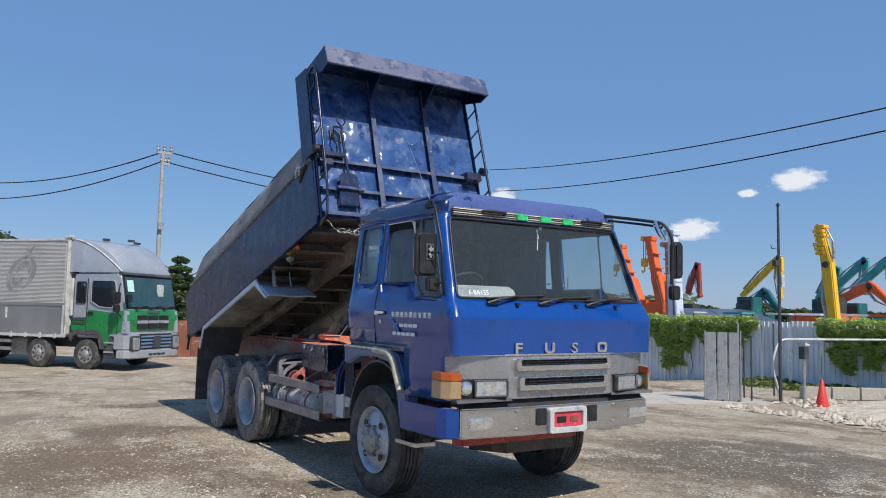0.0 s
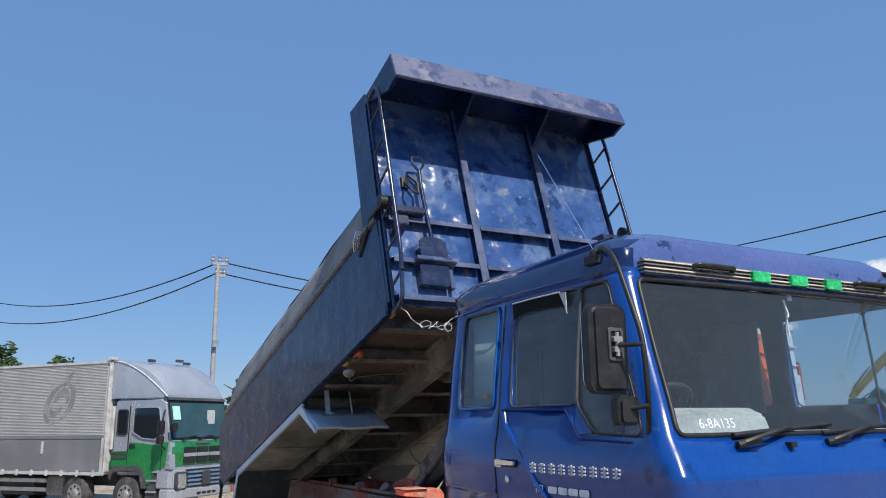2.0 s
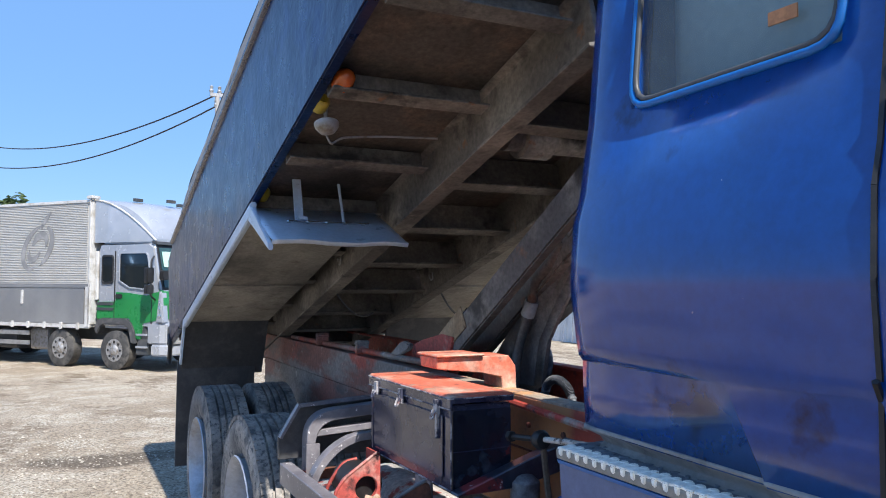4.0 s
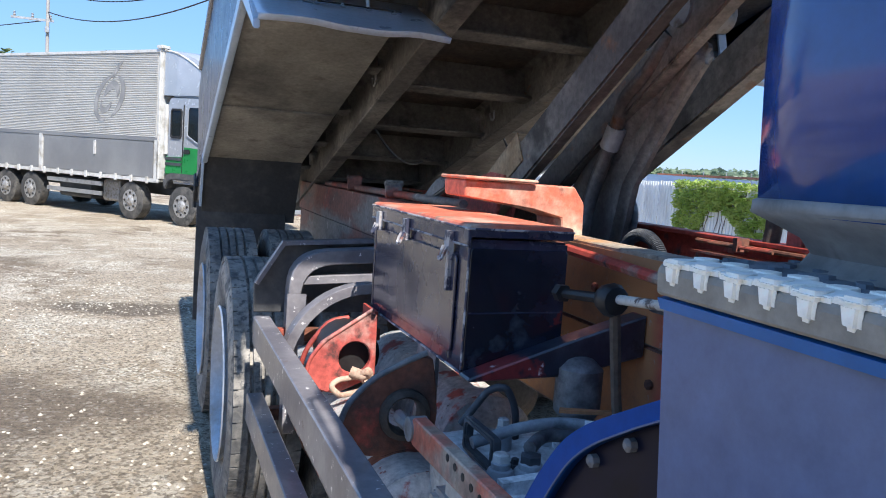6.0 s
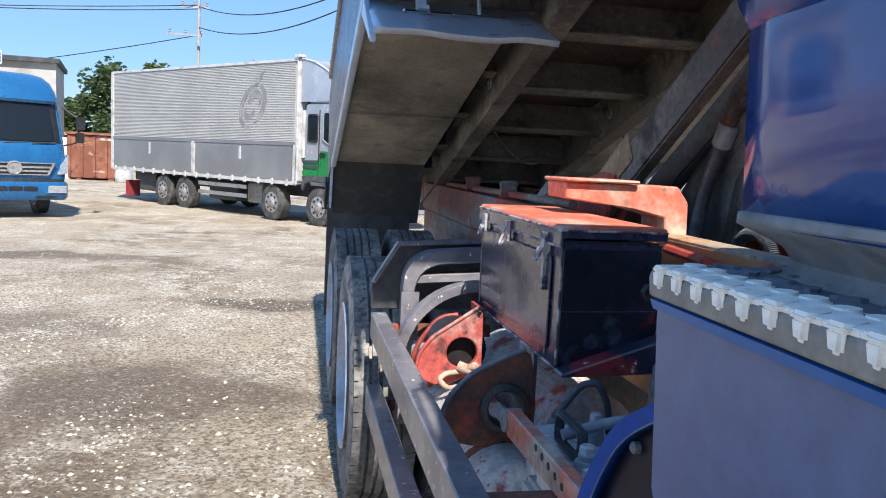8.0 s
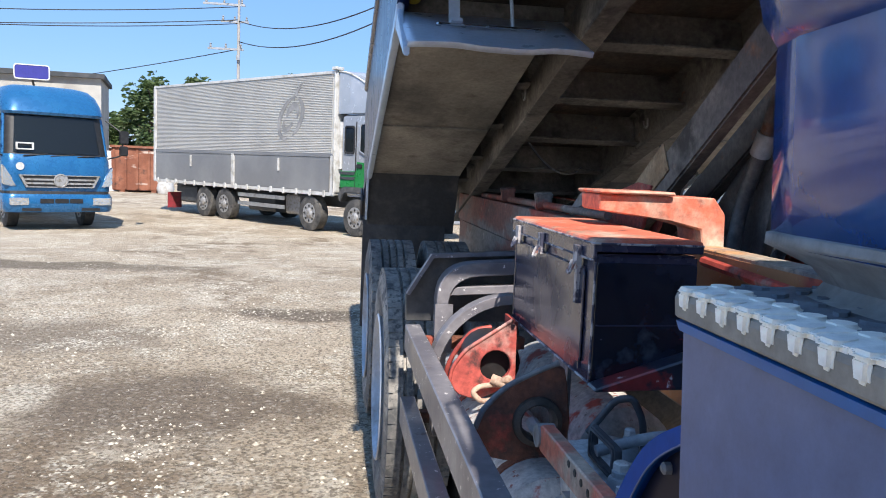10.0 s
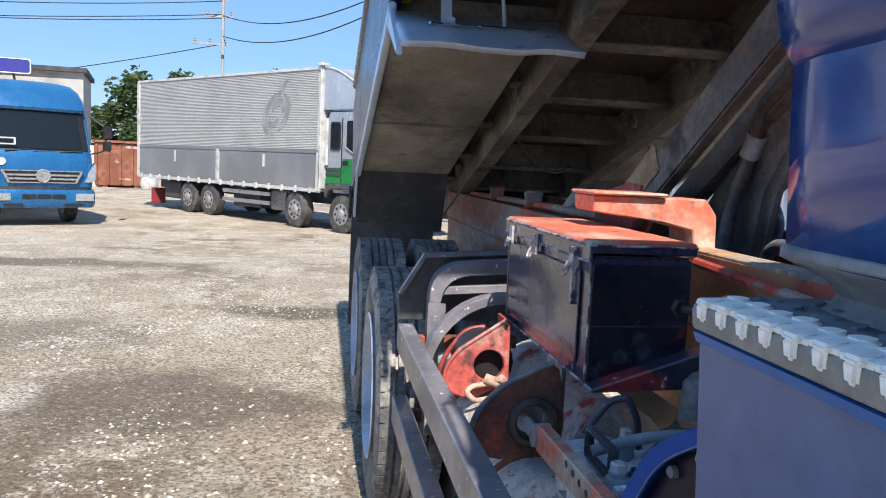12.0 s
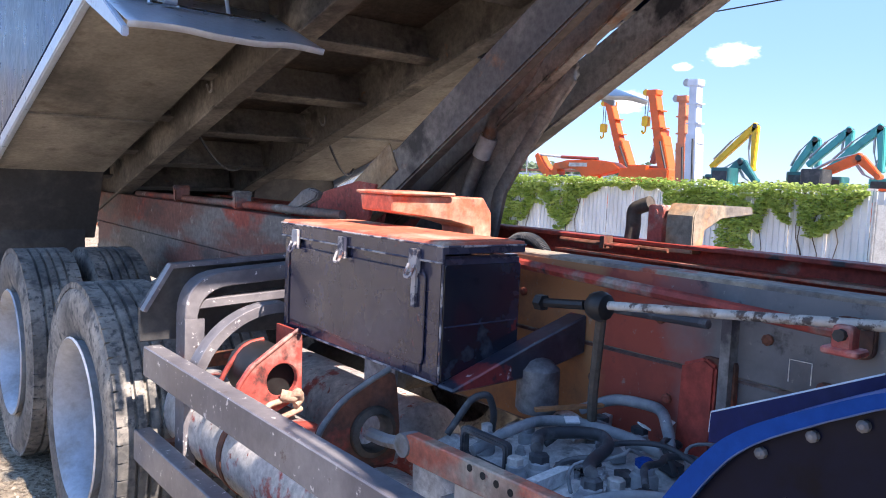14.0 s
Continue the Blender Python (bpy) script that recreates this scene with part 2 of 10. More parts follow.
M["chip_edge"] = material("chipped_bare_edge", (0.46, 0.43, 0.43), 0.5, 0.1, 0, [((0.05, 0.052, 0.085), 22.0, 0.47, 0.53), ((0.30, 0.14, 0.10), 30.0, 0.62, 0.68)], uneven=0.5)
M["slate"] = material("slate_grey_primer", (0.165, 0.165, 0.175), 0.6, 0, 0, [((0.26, 0.25, 0.24), 4.0, 0.48, 0.66), ((0.08, 0.075, 0.085), 7.0, 0.54, 0.64), ((0.42, 0.10, 0.06), 5.0, 0.655, 0.68)], [(26.0, 0.3, 0.006)], uneven=0.9)
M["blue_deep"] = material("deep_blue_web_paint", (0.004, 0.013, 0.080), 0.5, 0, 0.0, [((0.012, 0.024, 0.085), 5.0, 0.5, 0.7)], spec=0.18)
# blue paled by dust and by the sky's sheen mixed into its colour
M["blue_dusty"] = material("dust_and_sheen_blue_fender_paint", (0.068, 0.114, 0.245), 0.40, 0, 0.25, [((0.108, 0.150, 0.272), 1.6, 0.44, 0.64), ((0.040, 0.085, 0.24), 6.0, 0.58, 0.68)], [(6.0, 0.12, 0.01)], uneven=0.4)
M["rust"] = material("rusty_steel", (0.20, 0.075, 0.045), 0.75, 0.0, 0, [((0.09, 0.05, 0.04), 12.0, 0.44, 0.62), ((0.44, 0.085, 0.055), 6.0, 0.54, 0.62)], [(45.0, 0.5, 0.006)], uneven=0.9)
M["under"] = material("dusty_dark_underbody", (0.140, 0.126, 0.110), 0.8, 0, 0, [((0.33, 0.30, 0.255), 2.2, 0.50, 0.74), ((0.052, 0.047, 0.043), 5.0, 0.54, 0.68), ((0.22, 0.115, 0.06), 9.0, 0.66, 0.74)], [(22.0, 0.35, 0.008)], uneven=0.8)
M["arm"] = material("greasy_dark_hoist_steel", (0.095, 0.088, 0.087), 0.45, 0.1, 0, [((0.31, 0.28, 0.25), 3.0, 0.48, 0.66, (1, 0.4, 0.4)), ((0.20, 0.095, 0.05), 7.0, 0.62, 0.72), ((0.030, 0.026, 0.026), 3.0, 0.55, 0.63)], [(30.0, 0.3, 0.006)], uneven=0.9)
M["fender_pale"] = material("pale_blue_fender_paint", (0.52, 0.62, 0.74), 0.32, 0.0, 0.3, [((0.60, 0.69, 0.79), 4.0, 0.48, 0.70), ((0.20, 0.25, 0.34), 22.0, 0.66, 0.74)], [(10.0, 0.15, 0.008)], uneven=0.25)
M["fender_under"] = material("dusty_fender_underside", (0.285, 0.268, 0.236), 0.85, 0, 0, [((0.40, 0.375, 0.33), 1.3, 0.42, 0.66), ((0.125, 0.118, 0.108), 1.5, 0.50, 0.66, (1, 0.6, 1)), ((0.20, 0.18, 0.155), 7.0, 0.58, 0.70)], [(60.0, 0.35, 0.003), (4.0, 0.3, 0.02)], uneven=0.5)
M["flap"] = material("black_rubber_flap", (0.060, 0.061, 0.064), 0.5, 0, 0, [((0.125, 0.122, 0.118), 5.0, 0.48, 0.70)], [(14.0, 0.15, 0.008)])
M["tarp"] = material("grey_canvas_sheet", (0.20, 0.20, 0.20), 0.8, 0, 0, [((0.27, 0.265, 0.26), 3.0, 0.42, 0.62), ((0.06, 0.058, 0.058), 2.4, 0.58, 0.64, (1, 1, 2))], [(9.0, 0.35, 0.02), (120.0, 0.2, 0.002)])
M["tread_grey"] = material("dusty_grey_tread_rubber", (0.26, 0.245, 0.215), 0.85, 0, 0, [((0.36, 0.335, 0.29), 18.0, 0.45, 0.70)], [(90.0, 0.3, 0.003)], uneven=0.6)
M["bump_white"] = material("worn_pale_tread_studs", (0.93, 0.89, 0.79), 0.85, 0, 0, [((0.76, 0.72, 0.63), 60.0, 0.58, 0.74)], [(160.0, 0.35, 0.002)], uneven=0.35)
M["tread_mat"] = material("dark_blue_grey_tread_mat", (0.135, 0.160, 0.195), 0.8, 0, 0, [((0.21, 0.225, 0.24), 9.0, 0.46, 0.66), ((0.08, 0.09, 0.11), 24.0, 0.58, 0.68)], [(90.0, 0.3, 0.003)], uneven=0.5)
M["skirt"] = material("dusty_grey_rubber_skirt", (0.22, 0.225, 0.225), 0.8, 0, 0, [((0.34, 0.34, 0.335), 6.0, 0.44, 0.66), ((0.11, 0.115, 0.12), 14.0, 0.58, 0.70)], [(50.0, 0.25, 0.003)], uneven=0.5)
M["tan_rust"] = material("faded_tan_rusty_paint", (0.34, 0.23, 0.13), 0.7, 0, 0, [((0.44, 0.33, 0.21), 5.0, 0.46, 0.62), ((0.45, 0.10, 0.05), 6.0, 0.58, 0.64), ((0.14, 0.08, 0.05), 12.0, 0.62, 0.72)], [(26.0, 0.3, 0.006)], uneven=0.8)
# near-black blue holds the deep shade inside the fender
M["web_black"] = material("shade_black_fender_inside", (0.002, 0.004, 0.017), 0.45, 0, 0.1, [((0.004, 0.008, 0.028), 4.0, 0.5, 0.7), ((0.002, 0.002, 0.006), 7.0, 0.56, 0.66)], spec=0.15)
M["yellow_lamp"] = material("amber_yellow_lens", (0.40, 0.30, 0.03), 0.3, 0, 0.3)
M["orange_lamp"] = material("orange_indicator_lens", (0.50, 0.10, 0.012), 0.22, 0, 0.5, [((0.40, 0.075, 0.012), 30.0, 0.4, 0.7)])
M["clear_lamp"] = material("cream_indicator_lens", (0.36, 0.25, 0.13), 0.2, 0, 0.5)
M["lamp_glass"] = material("headlamp_lens", (0.82, 0.84, 0.84), 0.10, 0.9, 1.0, [((0.60, 0.62, 0.62), 14.0, 0.50, 0.62)], [(26.0, 0.5, 0.012)], uneven=0.15)
M["cream"] = material("dirty_cream_rubber_moulding", (0.48, 0.44, 0.36), 0.6, 0, 0, [((0.30, 0.27, 0.21), 9.0, 0.46, 0.66)], [(30.0, 0.2, 0.005)])
M["white_print"] = material("white_lettering", (0.72, 0.74, 0.76), 0.5)
M["green_lamp"] = material("green_marker_lens", (0.02, 0.42, 0.10), 0.25, 0, 0.5, [((0.05, 0.62, 0.22), 45.0, 0.5, 0.6)])
M["plate_red"] = material("pink_red_plate", (0.55, 0.045, 0.075), 0.4, 0, 0.2, [((0.62, 0.12, 0.14), 22.0, 0.5, 0.7)])
M["grey_box"] = material("pale_grey_box_paint", (0.46, 0.47, 0.47), 0.5, 0, 0, [((0.30, 0.30, 0.29), 12.0, 0.52, 0.70)])
M["tank"] = material("dusty_grey_tank_steel", (0.46, 0.45, 0.44), 0.55, 0.1, 0.1, [((0.66, 0.62, 0.58), 5.0, 0.45, 0.62), ((0.42, 0.085, 0.065), 8.0, 0.57, 0.63), ((0.30, 0.09, 0.07), 34.0, 0.63, 0.68), ((0.08, 0.07, 0.07), 30.0, 0.67, 0.72)], [(22.0, 0.2, 0.006)], uneven=0.9)
M["engine"] = material("dusty_grey_gearbox", (0.60, 0.62, 0.63), 0.7, 0.0, 0, [((0.78, 0.78, 0.77), 7.0, 0.48, 0.68), ((0.20, 0.21, 0.22), 14.0, 0.56, 0.68)], [(30.0, 0.5, 0.010)], uneven=0.9)
M["hose"] = material("dark_rubber_hose", (0.045, 0.05, 0.06), 0.55, 0, 0, [((0.20, 0.21, 0.22), 14.0, 0.52, 0.72)])
M["visor_smoke"] = material("smoked_visor_plastic", (0.006, 0.006, 0.007), 0.6, 0, 0, [((0.014, 0.014, 0.012), 5.0, 0.5, 0.7)], spec=0.1)
M["panel_white"] = material("pale_cover_panel_paint", (0.70, 0.72, 0.72), 0.5, 0, 0.1, [((0.55, 0.56, 0.56), 5.0, 0.5, 0.66), ((0.30, 0.16, 0.13), 16.0, 0.66, 0.72)], [(20.0, 0.1, 0.003)], uneven=0.4)
M["rubber_dark"] = material("dark_tyre_rubber", (0.050, 0.049, 0.048), 0.75, 0, 0, [((0.115, 0.108, 0.098), 3.0, 0.46, 0.66), ((0.030, 0.030, 0.031), 9.0, 0.52, 0.64)], [(60.0, 0.25, 0.004)], uneven=0.5)
M["rope"] = material("frayed_pale_rope", (0.50, 0.36, 0.27), 0.9, 0, 0, [((0.34, 0.20, 0.14), 50.0, 0.45, 0.65)], [(150.0, 0.5, 0.003)])
M["rod_white"] = material("worn_white_rod_paint", (0.52, 0.50, 0.46), 0.6, 0.0, 0, [((0.10, 0.075, 0.065), 34.0, 0.52, 0.58), ((0.36, 0.30, 0.25), 11.0, 0.50, 0.62)], [(40.0, 0.3, 0.003)])
M["blue_plastic"] = material("bright_blue_fender_plate", (0.003, 0.055, 0.27), 0.5, 0, 0.0, [((0.004, 0.030, 0.16), 4.0, 0.52, 0.66)], spec=0.10, uneven=0.3)
M["seat_dark"] = material("dark_cab_interior", (0.035, 0.036, 0.038), 0.7, 0, 0, [((0.07, 0.07, 0.068), 6.0, 0.5, 0.7)])
M["dash"] = material("grey_dashboard", (0.36, 0.39, 0.38), 0.6, 0, 0, [((0.18, 0.19, 0.19), 5.0, 0.5, 0.7)])
M["curtain"] = material("pale_cab_curtain", (0.44, 0.53, 0.53), 0.9, 0, 0, [((0.36, 0.45, 0.46), 1.2, 0.4, 0.6, (2, 2, 0.5))], [(5.0, 0.2, 0.02)], uneven=0.2)
M["rust_dark"] = material("dark_engine_bay_steel", (0.092, 0.078, 0.066), 0.8, 0.0, 0, [((0.15, 0.105, 0.08), 4.0, 0.50, 0.66), ((0.045, 0.040, 0.036), 2.2, 0.54, 0.66)], [(30.0, 0.4, 0.008)], uneven=0.9)
M["mirror"] = material("mirror_face", (0.85, 0.87, 0.88), 0.03, 1.0, rough_var=0)
M["glass"] = glass_material("window_glass", (0.80, 0.88, 0.89), 0.06)
M["glass_side"] = glass_material("dust_and_sheen_side_window_glass", (0.70, 0.78, 0.80), 0.15)
M["glass_van"] = glass_material("tinted_window_glass", (0.22, 0.27, 0.29), 0.02)


def zone_material():
    """The rail's web: ochre primer, then red lead, then slate grey, sprayed over one another along its length."""
    m = material("sprayed_rail_primer", (0.40, 0.185, 0.080), 0.62, 0, 0, [], [(26.0, 0.3, 0.006), (5.0, 0.2, 0.01)], rough_var=0)
    nt = m.node_tree
    tc = nt.nodes.new("ShaderNodeTexCoord")
    xyz = nt.nodes.new("ShaderNodeSeparateXYZ")
    nt.links.new(tc.outputs["Object"], xyz.inputs[0])

    def along(scale, amount):
        ad = nt.nodes.new("ShaderNodeMath")
        ad.operation = "MULTIPLY_ADD"
        ad.inputs[1].default_value = amount
        nt.links.new(noise_node(nt, scale, 5.0, 0.6), ad.inputs[0])
        nt.links.new(xyz.outputs["Y"], ad.inputs[2])
        return ad.outputs[0]

    col = blend(nt, ramp(nt, noise_node(nt, 6.0, 6.0, 0.65), 0.50, 0.64), (0.44, 0.205, 0.090), (0.30, 0.15, 0.085))
    red = blend(nt, ramp(nt, noise_node(nt, 4.0, 6.0, 0.65), 0.48, 0.66), (0.42, 0.085, 0.055), (0.28, 0.060, 0.045))
    grey = blend(nt, ramp(nt, noise_node(nt, 3.0, 6.0, 0.6), 0.44, 0.62), (0.215, 0.212, 0.215), (0.110, 0.108, 0.115))
    col = blend(nt, ramp(nt, along(3.0, 0.30), 3.27, 3.21), col, red)
    col = blend(nt, ramp(nt, along(2.2, 0.42), 3.10, 3.00), col, grey)
    col = blend(nt, ramp(nt, noise_node(nt, 3.6, 5.0, 0.6), 0.635, 0.665), col, (0.46, 0.105, 0.060))
    col = blend(nt, ramp(nt, noise_node(nt, 7.0, 7.0, 0.7), 0.60, 0.70), col, (0.055, 0.050, 0.052))
    col = blend(nt, ramp(nt, noise_node(nt, 34.0, 6.0, 0.7), 0.62, 0.72), col, (0.36, 0.33, 0.30))
    nt.links.new(col, nt.nodes["Principled BSDF"].inputs["Base Color"])
    return m


M["rail_zone"] = zone_material()


# ---- mesh helpers ----
def part(name, bm, mat, parent, label="", xf=None, smooth=0.0, bevel=0.0, seg=2, solid=0.0):
    """One mesh object under a thing or a part. smooth: angle in degrees below which edges are shaded smooth."""
    bmesh.ops.recalc_face_normals(bm, faces=bm.faces)
    if bevel:
        sharp = [e for e in bm.edges if len(e.link_faces) == 2 and e.calc_face_angle(0) > 0.6]
        bmesh.ops.bevel(bm, geom=sharp, offset=bevel, segments=seg, affect="EDGES", clamp_overlap=True)
    if xf is not None:
        bm.transform(xf)
    me = bpy.data.meshes.new(name)
    if smooth:
        for f in bm.faces:
            f.smooth = True
        for e in bm.edges:
            e.smooth = len(e.link_faces) != 2 or e.calc_face_angle(0) < radians(smooth)
    bm.to_mesh(me)
    bm.free()
    mats = mat if isinstance(mat, (list, tuple)) else [mat]
    for m in mats:
        me.materials.append(M[m] if isinstance(m, str) else m)
    ob = new(name, me)
    ob.parent = parent
    if label:
        ob["label"] = label
    if solid:
        mod = ob.modifiers.new("thickness", "SOLIDIFY")
        mod.thickness, mod.offset = solid, -1.0
    return ob


def thing(name, label, category, at=(0, 0, 0), rz=0.0, group="", kind=""):
    ob = new(name)
    ob.matrix_basis = pose(*at, 0, 0, rz)
    return tagged(ob, label, category, group, kind)


def B():
    return bmesh.new()


def box(bm, x0, x1, y0, y1, z0, z1, xf=None):
    vs = [bm.verts.new(((x0, x1)[i], (y0, y1)[j], (z0, z1)[k])) for i in (0, 1) for j in (0, 1) for k in (0, 1)]
    for q in ((0, 1, 3, 2), (4, 6, 7, 5), (0, 4, 5, 1), (2, 3, 7, 6), (0, 2, 6, 4), (1, 5, 7, 3)):
        bm.faces.new([vs[i] for i in q])
    if xf is not None:
        bmesh.ops.transform(bm, matrix=xf, verts=vs)
    return bm


def prism(bm, poly, axis, a, b):
    """poly: 2D points in the two other axes, in the order xyz without axis; extruded from a to b."""
    def v(p, t):
        q = list(p)
        q.insert("xyz".index(axis), t)
        return bm.verts.new(q)
    lo, hi = [v(p, a) for p in poly], [v(p, b) for p in poly]
    bm.faces.new(lo[::-1])
    bm.faces.new(hi)
    n = len(poly)
    for i in range(n):
        bm.faces.new((lo[i], lo[(i + 1) % n], hi[(i + 1) % n], hi[i]))
    return bm


def ring_frame(d):
    d = Vector(d).normalized()
    a = d.cross(Vector((0, 0, 1)) if abs(d.z) < 0.95 else Vector((1, 0, 0))).normalized()
    return a, d.cross(a).normalized()


def tube(bm, pts, r, seg=10, r2=None, closed=False):
    pts = [Vector(p) for p in pts]
    n = len(pts)
    rings = []
    a = None
    for i, p in enumerate(pts):
        d = (pts[min(i + 1, n - 1)] - pts[max(i - 1, 0)]).normalized()
        if a is None:
            a, b = ring_frame(d)
        else:
            a = (a - d * a.dot(d)).normalized()
            b = d.cross(a).normalized()
        rr = r if r2 is None else r + (r2 - r) * i / max(1, n - 1)
        rings.append([bm.verts.new(p + (a * math.cos(t) + b * math.sin(t)) * rr) for t in [2 * math.pi * k / seg for k in range(seg)]])
    for i in range(n - 1):
        for k in range(seg):
            bm.faces.new((rings[i][k], rings[i][(k + 1) % seg], rings[i + 1][(k + 1) % seg], rings[i + 1][k]))
    bm.faces.new(rings[0][::-1])
    bm.faces.new(rings[-1])
    return bm


def bend(pts, r=0.05, k=5):
    """Rounds the corners of a path."""
    pts = [Vector(p) for p in pts]
    out = [pts[0]]
    for i in range(1, len(pts) - 1):
        a, b, c = pts[i - 1], pts[i], pts[i + 1]
        u, v = (a - b), (c - b)
        rr = min(r, u.length * 0.45, v.length * 0.45)
        s, e = b + u.normalized() * rr, b + v.normalized() * rr
        for j in range(k + 1):
            t = j / k
            out.append(s * (1 - t) ** 2 + b * 2 * t * (1 - t) + e * t * t)
    return out + [pts[-1]]


def sag(p, q, drop, n=14):
    p, q = Vector(p), Vector(q)
    return [p.lerp(q, i / n) - Vector((0, 0, drop * 4 * (i / n) * (1 - i / n))) for i in range(n + 1)]


def lathe(bm, profile, centre, axis="x", seg=32, close=True):
    """profile: (along the axis, radius) pairs."""
    c = Vector(centre)
    rings = []
    for s, r in profile:
        ring = []
        for k in range(seg):
            t = 2 * math.pi * k / seg
            q = {"x": (s, r * math.cos(t), r * math.sin(t)), "y": (r * math.cos(t), s, r * math.sin(t)), "z": (r * math.cos(t), r * math.sin(t), s)}[axis]
            ring.append(bm.verts.new(c + Vector(q)))
        rings.append(ring)
    for i in range(len(rings) - 1):
        for k in range(seg):
            bm.faces.new((rings[i][k], rings[i][(k + 1) % seg], rings[i + 1][(k + 1) % seg], rings[i + 1][k]))
    if close:
        bm.faces.new(rings[0][::-1])
        bm.faces.new(rings[-1])
    return bm


def rbox(bm, x0, x1, y0, y1, z0, z1, r=0.02, axis="z", k=4):
    """A box with its edges along one axis rounded."""
    lims = {"x": (y0, y1, z0, z1, x0, x1), "y": (x0, x1, z0, z1, y0, y1), "z": (x0, x1, y0, y1, z0, z1)}[axis]
    return prism(bm, rounded(lims[0], lims[1], lims[2], lims[3], r, k), axis, lims[4], lims[5])


def rounded(a0, a1, b0, b1, r, k=4):
    pts = []
    for ca, cb, t0 in ((a1 - r, b0 + r, -90), (a1 - r, b1 - r, 0), (a0 + r, b1 - r, 90), (a0 + r, b0 + r, 180)):
        for j in range(k + 1):
            t = radians(t0 + 90 * j / k)
            pts.append((ca + r * math.cos(t), cb + r * math.sin(t)))
    return pts


def frame_prism(bm, outer, inner, axis, a, b):
    """A plate with a hole: two outlines with the same number of points."""
    def v(p, t):
        q = list(p)
        q.insert("xyz".index(axis), t)
        return bm.verts.new(q)
    o0, o1, i0, i1 = ([v(p, t) for p in poly] for poly, t in ((outer, a), (outer, b), (inner, a), (inner, b)))
    n = len(outer)
    for k in range(n):
        j = (k + 1) % n
        bm.faces.new((o0[k], o0[j], o1[j], o1[k]))
        bm.faces.new((i0[k], i1[k], i1[j], i0[j]))
        bm.faces.new((o0[k], i0[k], i0[j], o0[j]))
        bm.faces.new((o1[k], o1[j], i1[j], i1[k]))
    return bm


def text_mesh(string, size, depth=0.002, bold=0.0):
    cu = bpy.data.curves.new("lettering", "FONT")
    cu.body, cu.size, cu.extrude, cu.resolution_u = string, size, depth, 3
    cu.align_x = "LEFT"
    cu.offset = bold
    ob = bpy.data.objects.new("lettering", cu)
    me = bpy.data.meshes.new_from_object(ob)
    bm = bmesh.new()
    bm.from_mesh(me)
    bpy.data.objects.remove(ob)
    bpy.data.curves.remove(cu)
    bpy.data.meshes.remove(me)
    return bm


def smoothstep(a, b, x):
    t = min(1.0, max(0.0, (x - a) / (b - a)))
    return t * t * (3 - 2 * t)


def ground_z(x, y):
    """The yard falls a little away from the truck."""
    return -0.33 * smoothstep(3.0, 11.0, x) - 0.22 * smoothstep(9.5, 19.0, y) * (1 - smoothstep(3.0, 11.0, x)) - 0.32 * smoothstep(11.0, 15.0, y) * smoothstep(10.0, 15.0, x)


# ---- the blue dump truck: x to its left, y to its rear, z up, front panel at y = 0 ----
truck = thing("dump_truck", "blue three-axle dump truck with its body raised on gravel", "dump truck")
HUB_F, HUB_M, HUB_R, TYRE_R = 1.46, 4.93, 6.25, 0.525
TILT_BODY = radians(16.6)
# body frame: x, u forward along the floor from the tail, w up from the floor
BODY = Matrix(((1, 0, 0, 0), (0, -math.cos(TILT_BODY), math.sin(TILT_BODY), 8.15), (0, math.sin(TILT_BODY), math.cos(TILT_BODY), 1.285), (0, 0, 0, 1)))


def tyre(bm, blocks, cx, cy, cz, width, r, seg=56):
    h = width / 2
    rim = 0.315
    prof = [(-h * 0.72, rim - 0.015), (-h * 0.86, rim + 0.01), (-h * 1.0, rim + 0.09), (-h * 1.02, rim + 0.14), (-h * 0.96, r - 0.035), (-h * 0.86, r - 0.008), (-h * 0.80, r)]
    for g in (-0.46, -0.15, 0.15, 0.46):
        prof += [(h * (g - 0.05), r + 0.003), (h * (g - 0.035), r - 0.013), (h * (g + 0.035), r - 0.013), (h * (g + 0.05), r + 0.003)]
    prof += [(-s, q) for s, q in reversed(prof[:7])]
    lathe(bm, prof, (cx, cy, cz), "x", seg, close=False)
    # shoulder blocks
    for k in range(seg):
        t = 2 * math.pi * (k + 0.5) / seg
        for sgn in (-1, 1):
            m = Matrix.Translation((cx, cy, cz)) @ Matrix.Rotation(t, 4, "X")
            box(blocks, sgn * h * 0.60, sgn * h * 0.93, -0.0262, 0.0262, r - 0.02, r + 0.002, m)


